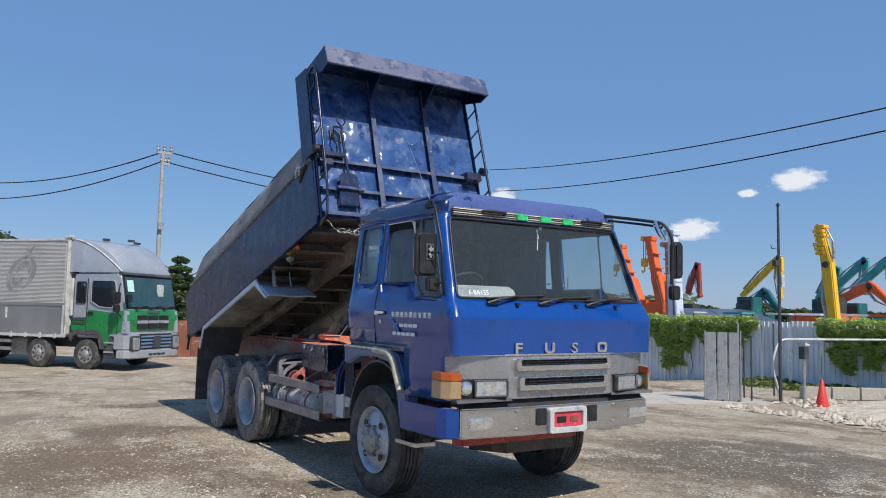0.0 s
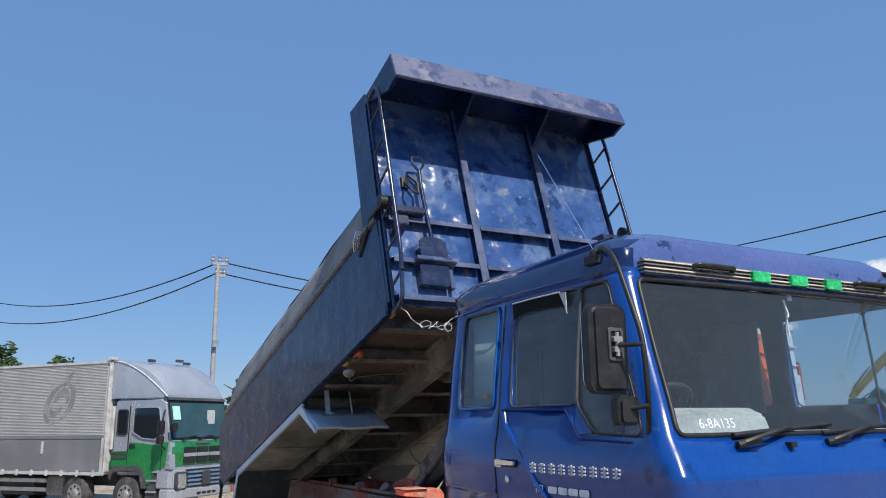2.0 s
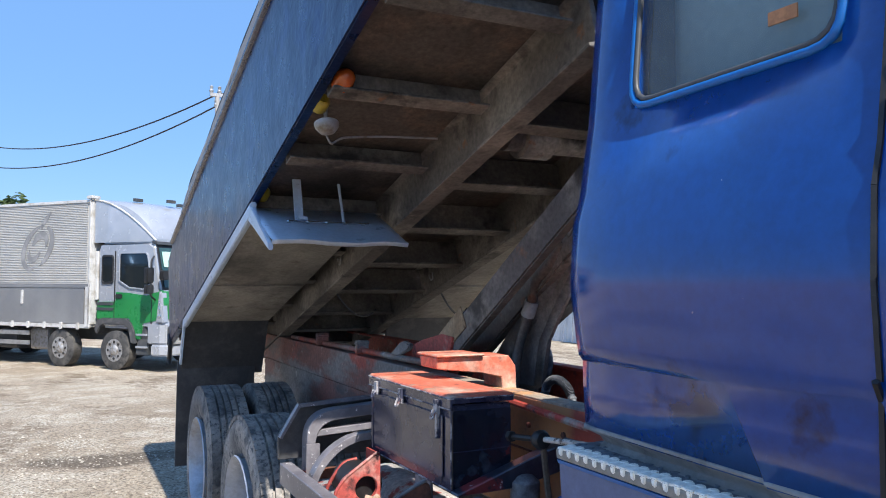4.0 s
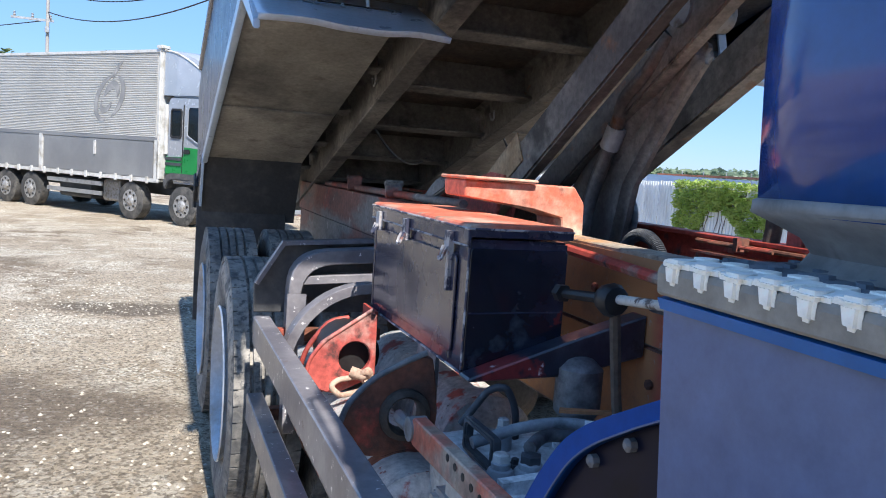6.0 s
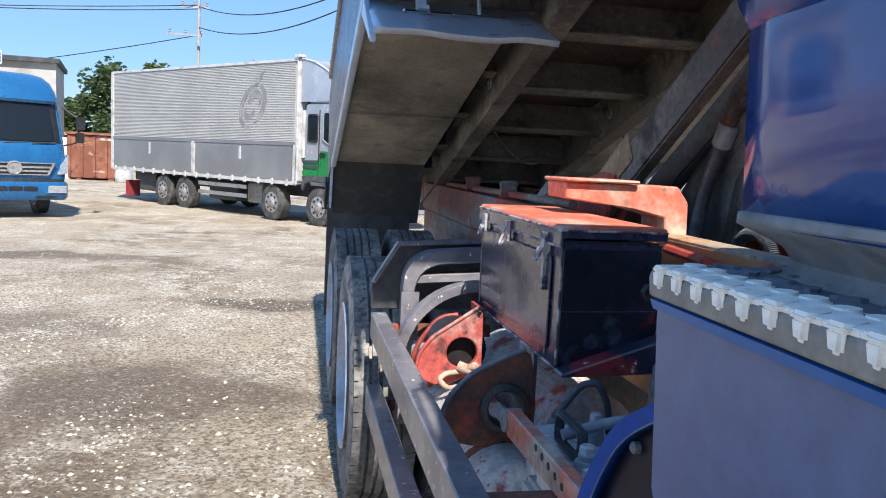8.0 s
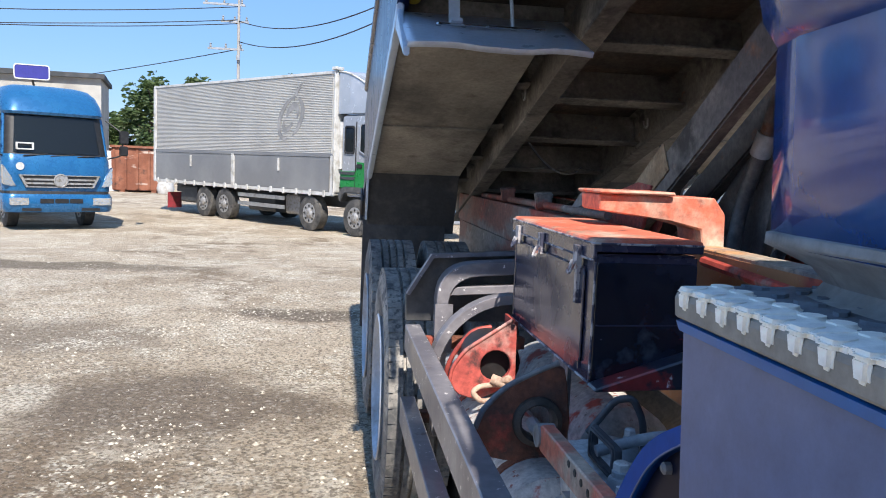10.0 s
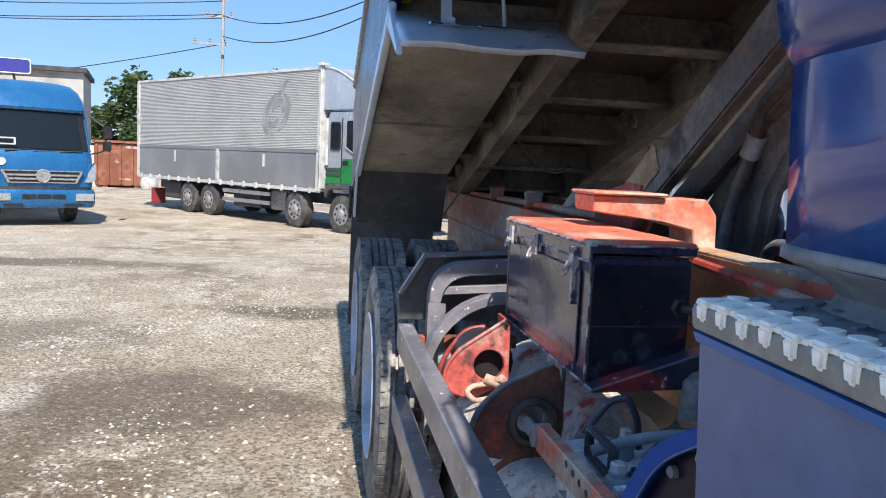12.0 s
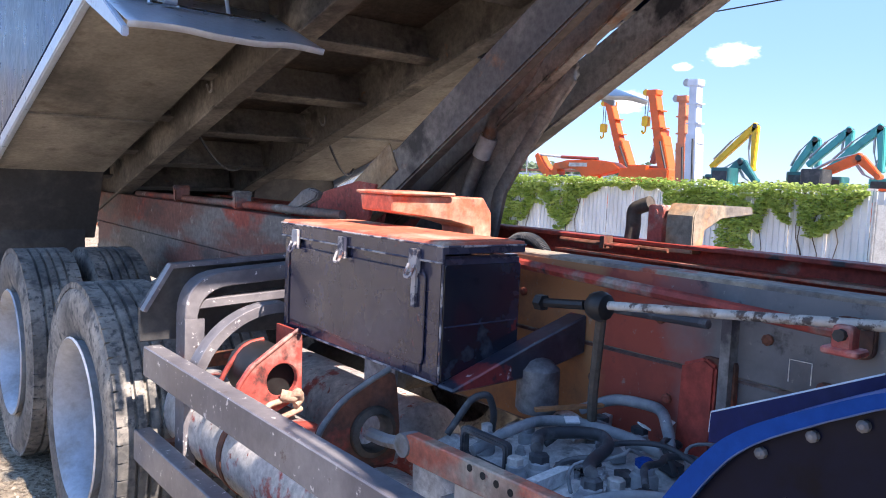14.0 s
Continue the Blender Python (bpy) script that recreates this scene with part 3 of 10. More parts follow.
def wheel(parent, cy, cx, out, dished, name="wheel", label=""):
    """out: -1 for the truck's right side. dished: a rear wheel, its disc set deep inside the rim."""
    hub = B()
    rim = B()
    w = 0.27
    face = cx + out * w / 2
    depth = 0.16 if dished else 0.035
    base = 0.02 if dished else 0.0
    prof = [(face - out * 0.26, 0.30), (face - out * 0.02, 0.305), (face + out * 0.004, 0.322), (face + out * 0.010, 0.316), (face - out * 0.006, 0.298), (face - out * 0.05, 0.280),
            (face - out * depth, 0.262), (face - out * (depth + base), 0.235), (face - out * (depth - 0.03 if not dished else depth + 0.03), 0.17), (face - out * (depth - 0.045 if not dished else depth + 0.03), 0.12)]
    lathe(rim, [(s, r) for s, r in prof], (0, cy, TYRE_R), "x", 40, close=False)
    t_bm = B()
    blk = B()
    tyre(t_bm, blk, cx, cy, TYRE_R, w, TYRE_R)
    tyre_ob = part(name, t_bm, "rubber" if dished else "rubber_dark", parent, label or "worn black truck tyre on a silver rim", smooth=35)
    tagged(part("tyre_tread", blk, "rubber" if dished else "rubber_dark", tyre_ob), kind="stuff")
    part("rim", rim, "silver", tyre_ob, "silver painted steel rim", smooth=40)
    f2 = face - out * (depth + 0.03 if dished else depth - 0.045)
    lathe(hub, [(f2 - out * 0.05, 0.135), (f2 + out * 0.03, 0.125), (f2 + out * (0.10 if dished else 0.055), 0.085), (f2 + out * (0.11 if dished else 0.065), 0.06), (f2 + out * (0.11 if dished else 0.065), 0.002)], (0, cy, TYRE_R), "x", 24)
    part("hub", hub, "hub_grey", tyre_ob, "dusty grey wheel hub", smooth=35)
    for k in range(8):
        t = 2 * math.pi * (k + 0.5) / 8
        n = B()
        c = Vector((0, cy + 0.143 * math.cos(t), TYRE_R + 0.143 * math.sin(t)))
        lathe(n, [(f2 - out * 0.03, 0.019), (f2 + out * 0.030, 0.019), (f2 + out * 0.036, 0.012), (f2 + out * 0.05, 0.010)], c, "x", 6)
        part("wheel_nut", n, "hub_grey", tyre_ob)
        if k % 2 == 0:
            hole = B()
            c2 = Vector((0, cy + 0.212 * math.cos(t + 0.39), TYRE_R + 0.212 * math.sin(t + 0.39)))
            lathe(hole, [(f2 - out * 0.012, 0.034), (f2 + out * (0.0 if dished else -0.004), 0.034)], c2, "x", 14)
            part("vent_hole", hole, "black", tyre_ob, "dark oval vent hole")
    return tyre_ob


for side in (-1, 1):
    wheel(truck, HUB_F, side * 1.02, side, False)
    for cy in (HUB_M, HUB_R):
        wheel(truck, cy, side * 1.09, side, True)
        inner = B()
        blk = B()
        tyre(inner, blk, side * 0.76, cy, TYRE_R, 0.27, TYRE_R)
        twin = part("inner_tyre", inner, "rubber", truck, "worn black inner twin tyre", smooth=35)
        tagged(part("tyre_tread", blk, "rubber", twin), kind="stuff")
for cy in (HUB_F, HUB_M, HUB_R):
    ax = B()
    tube(ax, [(-0.95, cy, TYRE_R), (0.95, cy, TYRE_R)], 0.085 if cy > 3 else 0.06, 12)
    if cy > 3:
        lathe(ax, [(-0.22, 0.09), (-0.17, 0.20), (0, 0.25), (0.17, 0.20), (0.22, 0.09)], (0, cy, TYRE_R), "x", 18)
    part("axle", ax, "rust_dark", truck, "dark oily steel axle", smooth=40)

# frame rails with the red sub-frame on top
for side in (-1, 1):
    r = B()
    prism(r, [(side * 0.43, 0.84), (side * 0.43, 1.10), (side * 0.36, 1.10), (side * 0.36, 1.09), (side * 0.42, 1.09), (side * 0.42, 0.85), (side * 0.36, 0.85), (side * 0.36, 0.84)], "y", 0.35, 7.7)
    part("frame_rail", r, "frame_grey", truck, "worn red and grey steel chassis rail", bevel=0.003, seg=1)
    r = B()
    prism(r, [(side * 0.435, 1.104), (side * 0.435, 1.31), (side * 0.345, 1.31), (side * 0.345, 1.295), (side * 0.42, 1.295), (side * 0.42, 1.104)], "y", 2.25, 7.75 if side > 0 else 4.05)
    part("sub_frame_rail", r, "red" if side > 0 else "rail_tan", truck, "patchy red, rust and grey sub-frame rail", bevel=0.003, seg=1)
    if side < 0:
        r = B()
        prism(r, [(-0.435, 1.104), (-0.435, 1.31), (-0.345, 1.31), (-0.345, 1.295), (-0.42, 1.295), (-0.42, 1.104)], "y", 4.06, 7.75)
        part("sub_frame_rail", r, "frame_grey", truck, "patchy red and grey sub-frame rail", bevel=0.003, seg=1)
    st = B()
    prism(st, [(side * 0.41, 1.235), (side * 0.41, 1.248), (side * 0.33, 1.248), (side * 0.33, 1.240)], "y", 2.3, 3.98)
    part("rail_flange", st, "red_box" if side > 0 else "frame_grey", truck, "flaking red top flange of the sub-frame")
for y in (0.7, 2.35, 3.3, 4.3, 5.6, 6.9, 7.6):
    c = B()
    prism(c, [(y, 0.90), (y + 0.16, 0.90), (y + 0.16, 0.93), (y + 0.03, 0.93), (y + 0.03, 1.05), (y + 0.16, 1.05), (y + 0.16, 1.08), (y, 1.08)], "x", -0.42, 0.42)
    part("cross_member", c, "rust_dark", truck, "dark rusty chassis cross-member")
for side in (-1, 1):
    for k in range(9):
        s = B()
        ln = 0.72 - 0.06 * k
        prism(s, [(5.59 - ln, 0.55 + 0.022 * k), (5.59 + ln, 0.55 + 0.022 * k), (5.59 + ln, 0.568 + 0.022 * k), (5.59 - ln, 0.568 + 0.022 * k)], "x", side * 0.56 - 0.045, side * 0.56 + 0.045)
        part("spring_leaf", s, "rust_dark", truck)

# cab shell: rings of points at rising heights; half width, front y, rear y
LEV = [(1.03, 1.185, 0.16, 2.08), (1.25, 1.190, 0.16, 2.08), (1.410, 1.189, 0.16, 2.078), (1.428, 1.189, 0.02, 2.078), (1.455, 1.188, 0.02, 2.078), (1.54, 1.191, 0.02, 2.083), (1.590, 1.197, 0.02, 2.085), (1.602, 1.199, 0.02, 2.086), (1.625, 1.203, 0.02, 2.088), (1.728, 1.2095, 0.016, 2.09), (1.745, 1.210, 0.015, 2.09), (1.762, 1.2095, 0.0245, 2.09), (1.86, 1.205, 0.075, 2.09), (1.915, 1.192, 0.115, 2.09),
       (2.06, 1.172, 0.170, 2.095), (2.30, 1.150, 0.262, 2.095), (2.635, 1.110, 0.385, 2.09), (2.656, 1.106, 0.392, 2.09), (2.670, 1.090, 0.398, 2.085), (2.692, 1.108, 0.404, 2.09), (2.765, 1.096, 0.412, 2.085), (2.822, 1.058, 0.428, 2.058), (2.862, 0.985, 0.465, 1.985), (2.892, 0.80, 0.62, 1.78), (2.905, 0.40, 1.0, 1.5)]
SIDE_Y = [1.90, 1.66, 1.46, 1.395, 1.285, 0.84, 0.70]
FRONT_F = [-0.72, -0.48, -0.24, 0.0, 0.24, 0.48, 0.72]


def cab_ring(z, hw, yf, yr):
    rf, rr = (0.065 if z < 1.80 else 0.085), 0.09
    if z > 2.78:
        rf = rr = 0.20
    low = z < 1.595
    swell = 0.0 if low or z > 2.0 else 0.009 if z < 1.90 else 0.006
    yr += {1.455: 0.036, 1.54: 0.034, 1.590: 0.026, 1.602: 0.010, 1.625: 0.000, 1.728: -0.003, 1.745: -0.003, 1.762: -0.003}.get(z, 0.036 if low else 0.0)
    half = []
    taper = 0.044 if low else 0.035 if z < 1.61 else 0.028 if z < 1.7 else 0.020 if z < 1.8 else 0.025 if z < 2.72 else 0.0
    for k in range(4):
        t = radians(90 * k / 3)
        half.append((-(hw + swell - taper - rr) - rr * math.sin(t), yr - rr + rr * math.cos(t)))
    span = (yr - rr) - (yf + rf + 0.03)
    for k_side, y in enumerate(SIDE_Y):
        grow = swell if k_side < 3 else 0.0
        if low and y in (1.66, 1.46):
            grow = 0.011 if y == 1.46 else 0.0
            y = {1.590: 1.660, 1.54: 1.635}.get(z, 1.59) - (0.014 if y == 1.46 else 0.0)
        yy = y if z < 2.72 else yf + rf + 0.03 + span * (y - 0.54) / (2.03 - 0.54)
        half.append((-hw - grow + taper * max(0.0, (yy - 1.30) / 0.70) ** 1.5, min(yy, yr - rr - 0.01)))
    half.append((-hw, yf + rf + 0.03))
    for k in range(5):
        t = radians(90 * k / 4)
        half.append((-(hw - rf) - rf * math.cos(t), yf + rf - rf * math.sin(t)))
    mid = [(f * (hw - rf), yf - 0.02 * (1 - f * f) * (1 if z < 2.78 else 0)) for f in FRONT_F]
    return half + mid + [(-x, y) for x, y in reversed(half)]


def roof_rise(y, z):
    """The roof climbs gently towards the front."""
    return 0.0 if z < 2.72 else 0.022 * min(1.0, max(0.0, (1.95 - y) / 1.4))


RINGS = [[Vector((x, y, z + roof_rise(y, z))) for x, y in cab_ring(z, hw, yf, yr)] for z, hw, yf, yr in LEV]
NCOL = len(RINGS[0])
NH = 4 + len(SIDE_Y) + 1 + 5
C_REAR, C_FRONT0 = 3, NH - 1
levels = [l[0] for l in LEV]


def side_x(y, z):
    """Half width of the cab's side at y and z."""
    for (z0, h0, _, _), (z1, h1, _, _) in zip(LEV, LEV[1:]):
        if z0 <= z <= z1:
            return h0 + (h1 - h0) * (z - z0) / (z1 - z0) - 0.025 * max(0.0, (y - 1.30) / 0.70) ** 1.5
    return LEV[0][1]


def lev(z):
    return levels.index(z)


def mirrored(c):
    return NCOL - 1 - c


def opening(c, l):
    """Whether the shell has no face between columns c, c + 1 and levels l, l + 1."""
    c2 = c if c + 1 < NCOL / 2 else mirrored(c + 1)
    z0 = levels[l]
    if c == NCOL - 1:
        return z0 < 1.44
    if c >= C_FRONT0 and mirrored(c + 1) >= C_FRONT0:
        return 1.91 < z0 < 2.6
    if z0 < 1.44 and c2 < 9:
        return True
    if c2 in (4, 5):
        return 2.05 < z0 < 2.6
    if c2 in (8, 9):
        return 2.05 < z0 < 2.6
    if c2 == 10:
        return 1.9 < z0 < 2.6
    return False


cab_bm = B()
cv = [[cab_bm.verts.new(p) for p in ring] for ring in RINGS]
for l in range(len(LEV) - 1):
    for c in range(NCOL):
        if not opening(c, l):
            j = (c + 1) % NCOL
            cab_bm.faces.new((cv[l][c], cv[l][j], cv[l + 1][j], cv[l + 1][c]))
cab_bm.faces.new(cv[-1])
# front roof faces take the glare-pale copy, the rest the shade-dark one
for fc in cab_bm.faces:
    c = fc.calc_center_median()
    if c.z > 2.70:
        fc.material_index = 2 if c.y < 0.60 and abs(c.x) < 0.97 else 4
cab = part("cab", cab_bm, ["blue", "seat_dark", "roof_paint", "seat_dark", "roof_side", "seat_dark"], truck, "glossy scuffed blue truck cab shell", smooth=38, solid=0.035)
cab.modifiers["thickness"].material_offset = 1


def pane(name, cols, z0, z1, label, mat="glass", inset=0.012):
    bm = B()
    ls = [i for i, z in enumerate(levels) if z0 - 0.001 <= z <= z1 + 0.001]
    grid = [[bm.verts.new(RINGS[l][c]) for c in cols] for l in ls]
    for a in range(len(ls) - 1):
        for b in range(len(cols) - 1):
            bm.faces.new((grid[a][b], grid[a][b + 1], grid[a + 1][b + 1], grid[a + 1][b]))
    bmesh.ops.recalc_face_normals(bm, faces=bm.faces)
    bm.normal_update()
    ctr = Vector((0, 1.2, 2.2))
    for v in bm.verts:
        s = 1 if v.normal.dot(v.co - ctr) > 0 else -1
        v.co -= v.normal * inset * s
    ob = part(name, bm, mat, truck, label, smooth=60)
    ob.visible_shadow = False
    return ob


def gasket(loop, r, mat="black", name="window_rubber", label="black window rubber"):
    bm = B()
    pts = [Vector(p) for p in loop]
    tube(bm, bend(pts + [pts[0], pts[1]], 0.05, 4)[1:], r, 8)
    return part(name, bm, mat, truck, label, smooth=60)


def cab_loop(cols, z0, z1):
    ls = [i for i, z in enumerate(levels) if z0 - 0.001 <= z <= z1 + 0.001]
    lo, hi = ls[0], ls[-1]
    return [RINGS[lo][c] for c in cols] + [RINGS[l][cols[-1]] for l in ls[1:-1]] + [RINGS[hi][c] for c in reversed(cols)] + [RINGS[l][cols[0]] for l in reversed(ls[1:-1])]


FCOLS = list(range(C_FRONT0, mirrored(C_FRONT0) + 1))
pane("windscreen", FCOLS, 1.915, 2.635, "large windscreen with a thin veil of dust and sheen")
gasket(cab_loop(FCOLS, 1.915, 2.635), 0.012, name="windscreen_rubber")
for side in (0, 1):
    def cc(cols):
        return [mirrored(c) for c in cols] if side else cols
    pane("rear_side_window", cc([4, 5, 6]), 2.06, 2.635, "small rear side window with a pale curtain behind", "glass_side")
    rim_loop = cab_loop(cc([4, 5, 6]), 2.06, 2.635)
    gasket(rim_loop, 0.0075, "bead_blue", "window_trim", "blue painted window rim")
    mid_rim = sum(rim_loop, Vector()) / len(rim_loop)
    gasket([p.lerp(mid_rim, 0.035) for p in rim_loop], 0.0055, "flap")
    pane("door_window", cc([8, 9, 10]), 2.06, 2.635, "wound-up side window of the door", "glass_side")
    gasket(cab_loop(cc([8, 9, 10]), 2.06, 2.635), 0.005, "flap")
    pane("quarter_window", cc([10, 11]), 1.915, 2.635, "fixed front quarter window", "glass_side")
    c9, c10 = cc([10])[0], cc([11])[0]
    low = RINGS[lev(1.915)]
    knee = low[c9].lerp(low[c10], 0.30) + Vector((0, 0, 0.012))
    top9 = RINGS[lev(2.06)][c9]
    gasket([top9, knee, low[c10]] + [RINGS[l][c10] for l in range(lev(2.06), lev(2.635) + 1)] + [RINGS[lev(2.635)][c9], RINGS[lev(2.30)][c9]], 0.006)
    tri = B()
    vs = [tri.verts.new(p + Vector(((-0.004 if side else 0.004), 0, 0))) for p in (top9, low[c9], knee)]
    tri.faces.new(vs)
    part("door_corner", tri, "blue", truck, "blue sloping corner below the quarter window", solid=0.006)
    sx = 1 if side else -1
    div = B()
    tube(div, [RINGS[lev(2.06)][cc([10])[0]], RINGS[lev(2.30)][cc([10])[0]], RINGS[lev(2.635)][cc([10])[0]]], 0.009, 6)
    part("window_divider", div, "flap", truck, "dark window divider bar with a worn edge")
    # door edge: dark gap, handle and lock
    gap = B()
    for l in range(lev(1.625), lev(2.635)):
        a, b = RINGS[l][cc([7])[0]], RINGS[l + 1][cc([7])[0]]
        tube(gap, [a + Vector((sx * 0.001, 0, 0)), b + Vector((sx * 0.001, 0, 0))], 0.005, 5)
    tube(gap, [(sx * 1.193, 1.40, 1.44), (sx * 1.193, 1.40, 1.60), (sx * 1.212, 1.395, 1.625)], 0.005, 5)
    part("door_gap", gap, "black", truck, "dark shut line of the cab door")
    rib = B()
    tube(rib, [(sx * 1.180, 1.33, 2.03), (sx * 1.190, 1.30, 1.96), (sx * 1.208, 0.98, 1.66), (sx * 1.206, 0.90, 1.60)], 0.016, 10)
    part("door_crease", rib, "blue", truck, "raised diagonal pressing of the door")
    rb2 = B()
    tube(rb2, [(sx * 1.178, 1.36, 2.045), (sx * 1.182, 0.78, 2.035), (sx * 1.198, 0.66, 1.90), (sx * 1.20, 0.30, 1.888)], 0.006, 8)
    part("belt_moulding", rb2, "blue_deep", truck, "dark blue waist moulding of the door")
    for dy, dz, dr in ((1.735, 1.771, 0.026), (1.611, 1.691, 0.020), (1.84, 1.768, 0.008)):
        dn = B()
        lathe(dn, [(sx * 1.2005, dr), (sx * 1.2025, dr * 0.86), (sx * 1.2008, dr * 0.55), (sx * 1.1995, 0.002)], (sx * (side_x(dy, dz) - 1.2010), dy, dz), "x", 18)
        part("dent", dn, "blue", truck, "small round dent", smooth=70)
    stk = B()
    box(stk, sx * 1.158, sx * 1.161, 1.535, 1.585, 2.118, 2.138)
    part("window_sticker", stk, "ochre", truck, "small orange and black window sticker")
    # dark raised plate stands for the shade behind the handle
    h = B()
    rbox(h, sx * 1.20, sx * 1.216, 1.175, 1.365, 1.748, 1.788, 0.010, "x")
    cup = part("handle_shade", h, "blue_deep", truck, "dark plate for the shade behind the handle", bevel=0.003)
    h = B()
    prism(h, [(1.36, 1.752), (1.36, 1.776), (1.30, 1.784), (1.18, 1.780), (1.165, 1.770), (1.18, 1.760), (1.30, 1.757)], "x", sx * 1.216, sx * 1.238)
    rbox(h, sx * 1.20, sx * 1.234, 1.30, 1.365, 1.746, 1.786, 0.010, "x")
    part("door_handle", h, "chrome", truck, "chrome door handle", bevel=0.004)
    k = B()
    lathe(k, [(sx * 1.200, 0.02), (sx * 1.219, 0.02), (sx * 1.222, 0.012)], (0, 1.265, 1.685), "x", 14)
    part("door_lock", k, "chrome", truck, "chrome door lock")
# drip rail over the rear side window
for sx in (-1, 1):
    d = B()
    tube(d, [(sx * 1.112, 1.97, 2.655), (sx * 1.135, 1.94, 2.668), (sx * 1.14, 1.55, 2.690), (sx * 1.11, 1.47, 2.695)], 0.007, 8)
    tube(d, [(sx * 1.105, 2.03, 2.64), (sx * 1.11, 1.40, 2.685), (sx * 1.10, 0.62, 2.69)], 0.006, 8)
    part("drip_rail", d, "blue", truck, "blue drip rail", smooth=60)
vis = B()
prism(vis, [(1.292, 2.628), (0.80, 2.628), (0.80, 2.56), (1.06, 2.572), (1.24, 2.560), (1.290, 2.535)], "x", -1.128, -1.122)
visor = part("window_visor", vis, "visor_smoke", truck, "dark smoked door window visor")
vis = B()
prism(vis, [(0.85, 2.626), (0.795, 2.622), (0.792, 2.512), (0.806, 2.55)], "x", -1.135, -1.130)
part("visor_corner", vis, "grey_box", visor, "pale torn corner of the door visor")
vis = B()
tube(vis, [(-1.129, 1.29, 2.630), (-1.131, 1.10, 2.632), (-1.132, 0.85, 2.630)], 0.004, 6)
part("visor_edge", vis, "grey_box", visor, "pale upper edge of the visor")
# interior
it = B()
box(it, -1.10, 1.10, 0.25, 2.0, 1.50, 1.54)
part("cab_floor", it, "seat_dark", truck)
for cx in (-0.62, 0.62):
    s = B()
    rbox(s, cx - 0.27, cx + 0.27, 0.95, 1.45, 1.72, 1.90, 0.06, "z")
    prism(s, rounded(cx - 0.26, cx + 0.26, 1.85, 2.42, 0.08), "y", 1.40, 1.54)
    part("cab_seat", s, "seat_dark", truck, "dark cab seat", bevel=0.02)
dsh = B()
prism(dsh, [(0.20, 1.60), (0.20, 1.90), (0.34, 1.925), (0.52, 1.90), (0.60, 1.80), (0.60, 1.60)], "x", -1.08, 1.08)
prism(dsh, [(0.30, 1.90), (0.34, 2.00), (0.44, 2.04), (0.58, 2.00), (0.62, 1.85)], "x", -0.98, -0.30)
part("dashboard", dsh, "dash", truck, "grey dashboard with an instrument hood", bevel=0.012)
sw = B()
ctr, rr = Vector((-0.62, 0.78, 2.02)), 0.22
m = Matrix.Translation(ctr) @ Matrix.Rotation(radians(-38), 4, "X")
tube(sw, [m @ Vector((rr * math.cos(t), rr * math.sin(t), 0)) for t in [2 * math.pi * k / 28 for k in range(29)]], 0.014, 8)
for a in (20, 160, 270):
    tube(sw, [m @ Vector((0, 0, -0.03)), m @ Vector((rr * math.cos(radians(a)), rr * math.sin(radians(a)), 0))], 0.010, 6)
tube(sw, [m @ Vector((0, 0, 0)), m @ Vector((0, 0.05, -0.4))], 0.03, 8)
part("steering_wheel", sw, "black", truck, "thin black steering wheel", smooth=50)
for sx in (-1, 1):
    cu = B()
    n = 26
    prev = None
    for i in range(n + 1):
        y = 1.44 + 0.48 * i / n
        x = sx * (1.025 - 0.0003 * math.sin(i * 0.9))
        pair = (cu.verts.new((x, y, 2.02)), cu.verts.new((x, y, 2.64)))
        if prev:
            cu.faces.new((prev[0], pair[0], pair[1], prev[1]))
        prev = pair
    part("curtain", cu, "curtain", truck, "pale green-grey pleated cab curtain", smooth=60, solid=0.004)
wt = B()
tube(wt, [(0.02, 0.42, 2.60), (0.025, 0.40, 2.52), (0.0, 0.385, 2.50)], 0.006, 6)
tube(wt, [(0.03, 0.42, 2.60), (0.015, 0.40, 2.40)], 0.005, 6)
box(wt, 0.03, 0.06, 0.395, 0.40, 2.595, 2.625)
part("hanging_tag", wt, "white_print", truck, "small white tag hanging from the roof")

# front panel: lettering, grille, lamps, bumper
TEXT_XF = Matrix(((1, 0, 0, 0), (0, 0, -1, 0), (0, 1, 0, 0), (0, 0, 0, 1)))
for ch, cx in zip("FUSO", (-0.575, -0.24, 0.085, 0.402)):
    bm = text_mesh(ch, 0.135, 0.006, 0.0012 if ch == "S" else 0.004)
    if ch == "O":
        bm.free()
        bm = B()
        frame_prism(bm, rounded(0.008, 0.100, 0.0, 0.098, 0.024, 5), rounded(0.030, 0.078, 0.022, 0.076, 0.012, 5), "z", -0.006, 0.006)
    part("badge_letter", bm, "chrome", truck, "silver letter " + ch, xf=Matrix.Translation((cx, -0.010, 1.440)) @ TEXT_XF @ Matrix.Diagonal((1.35, 0.97, 1, 1)))
g = B()
prism(g, [(-1.180, 0.12), (-1.165, 0.07), (-1.09, 0.0), (-0.6, -0.080), (0.6, -0.080), (1.07, 0.0), (1.15, 0.07), (1.17, 0.12), (1.12, 0.12), (1.05, 0.04), (0.6, -0.02), (-0.6, -0.02), (-1.06, 0.04), (-1.12, 0.12)], "z", 1.045, 1.418)
grille = part("grille_panel", g, "grille", truck, "grey painted grille panel", bevel=0.006)
grille.location.y = 0.085
bt = B()
prism(bt, [(-1.185, 0.10), (-1.17, 0.06), (-1.095, -0.01), (-0.6, -0.088), (0.6, -0.088), (1.075, -0.01), (1.155, 0.06), (1.172, 0.10), (1.06, 0.05), (0.6, 0.0), (-0.6, 0.0), (-1.06, 0.05)], "z", 1.420, 1.434)
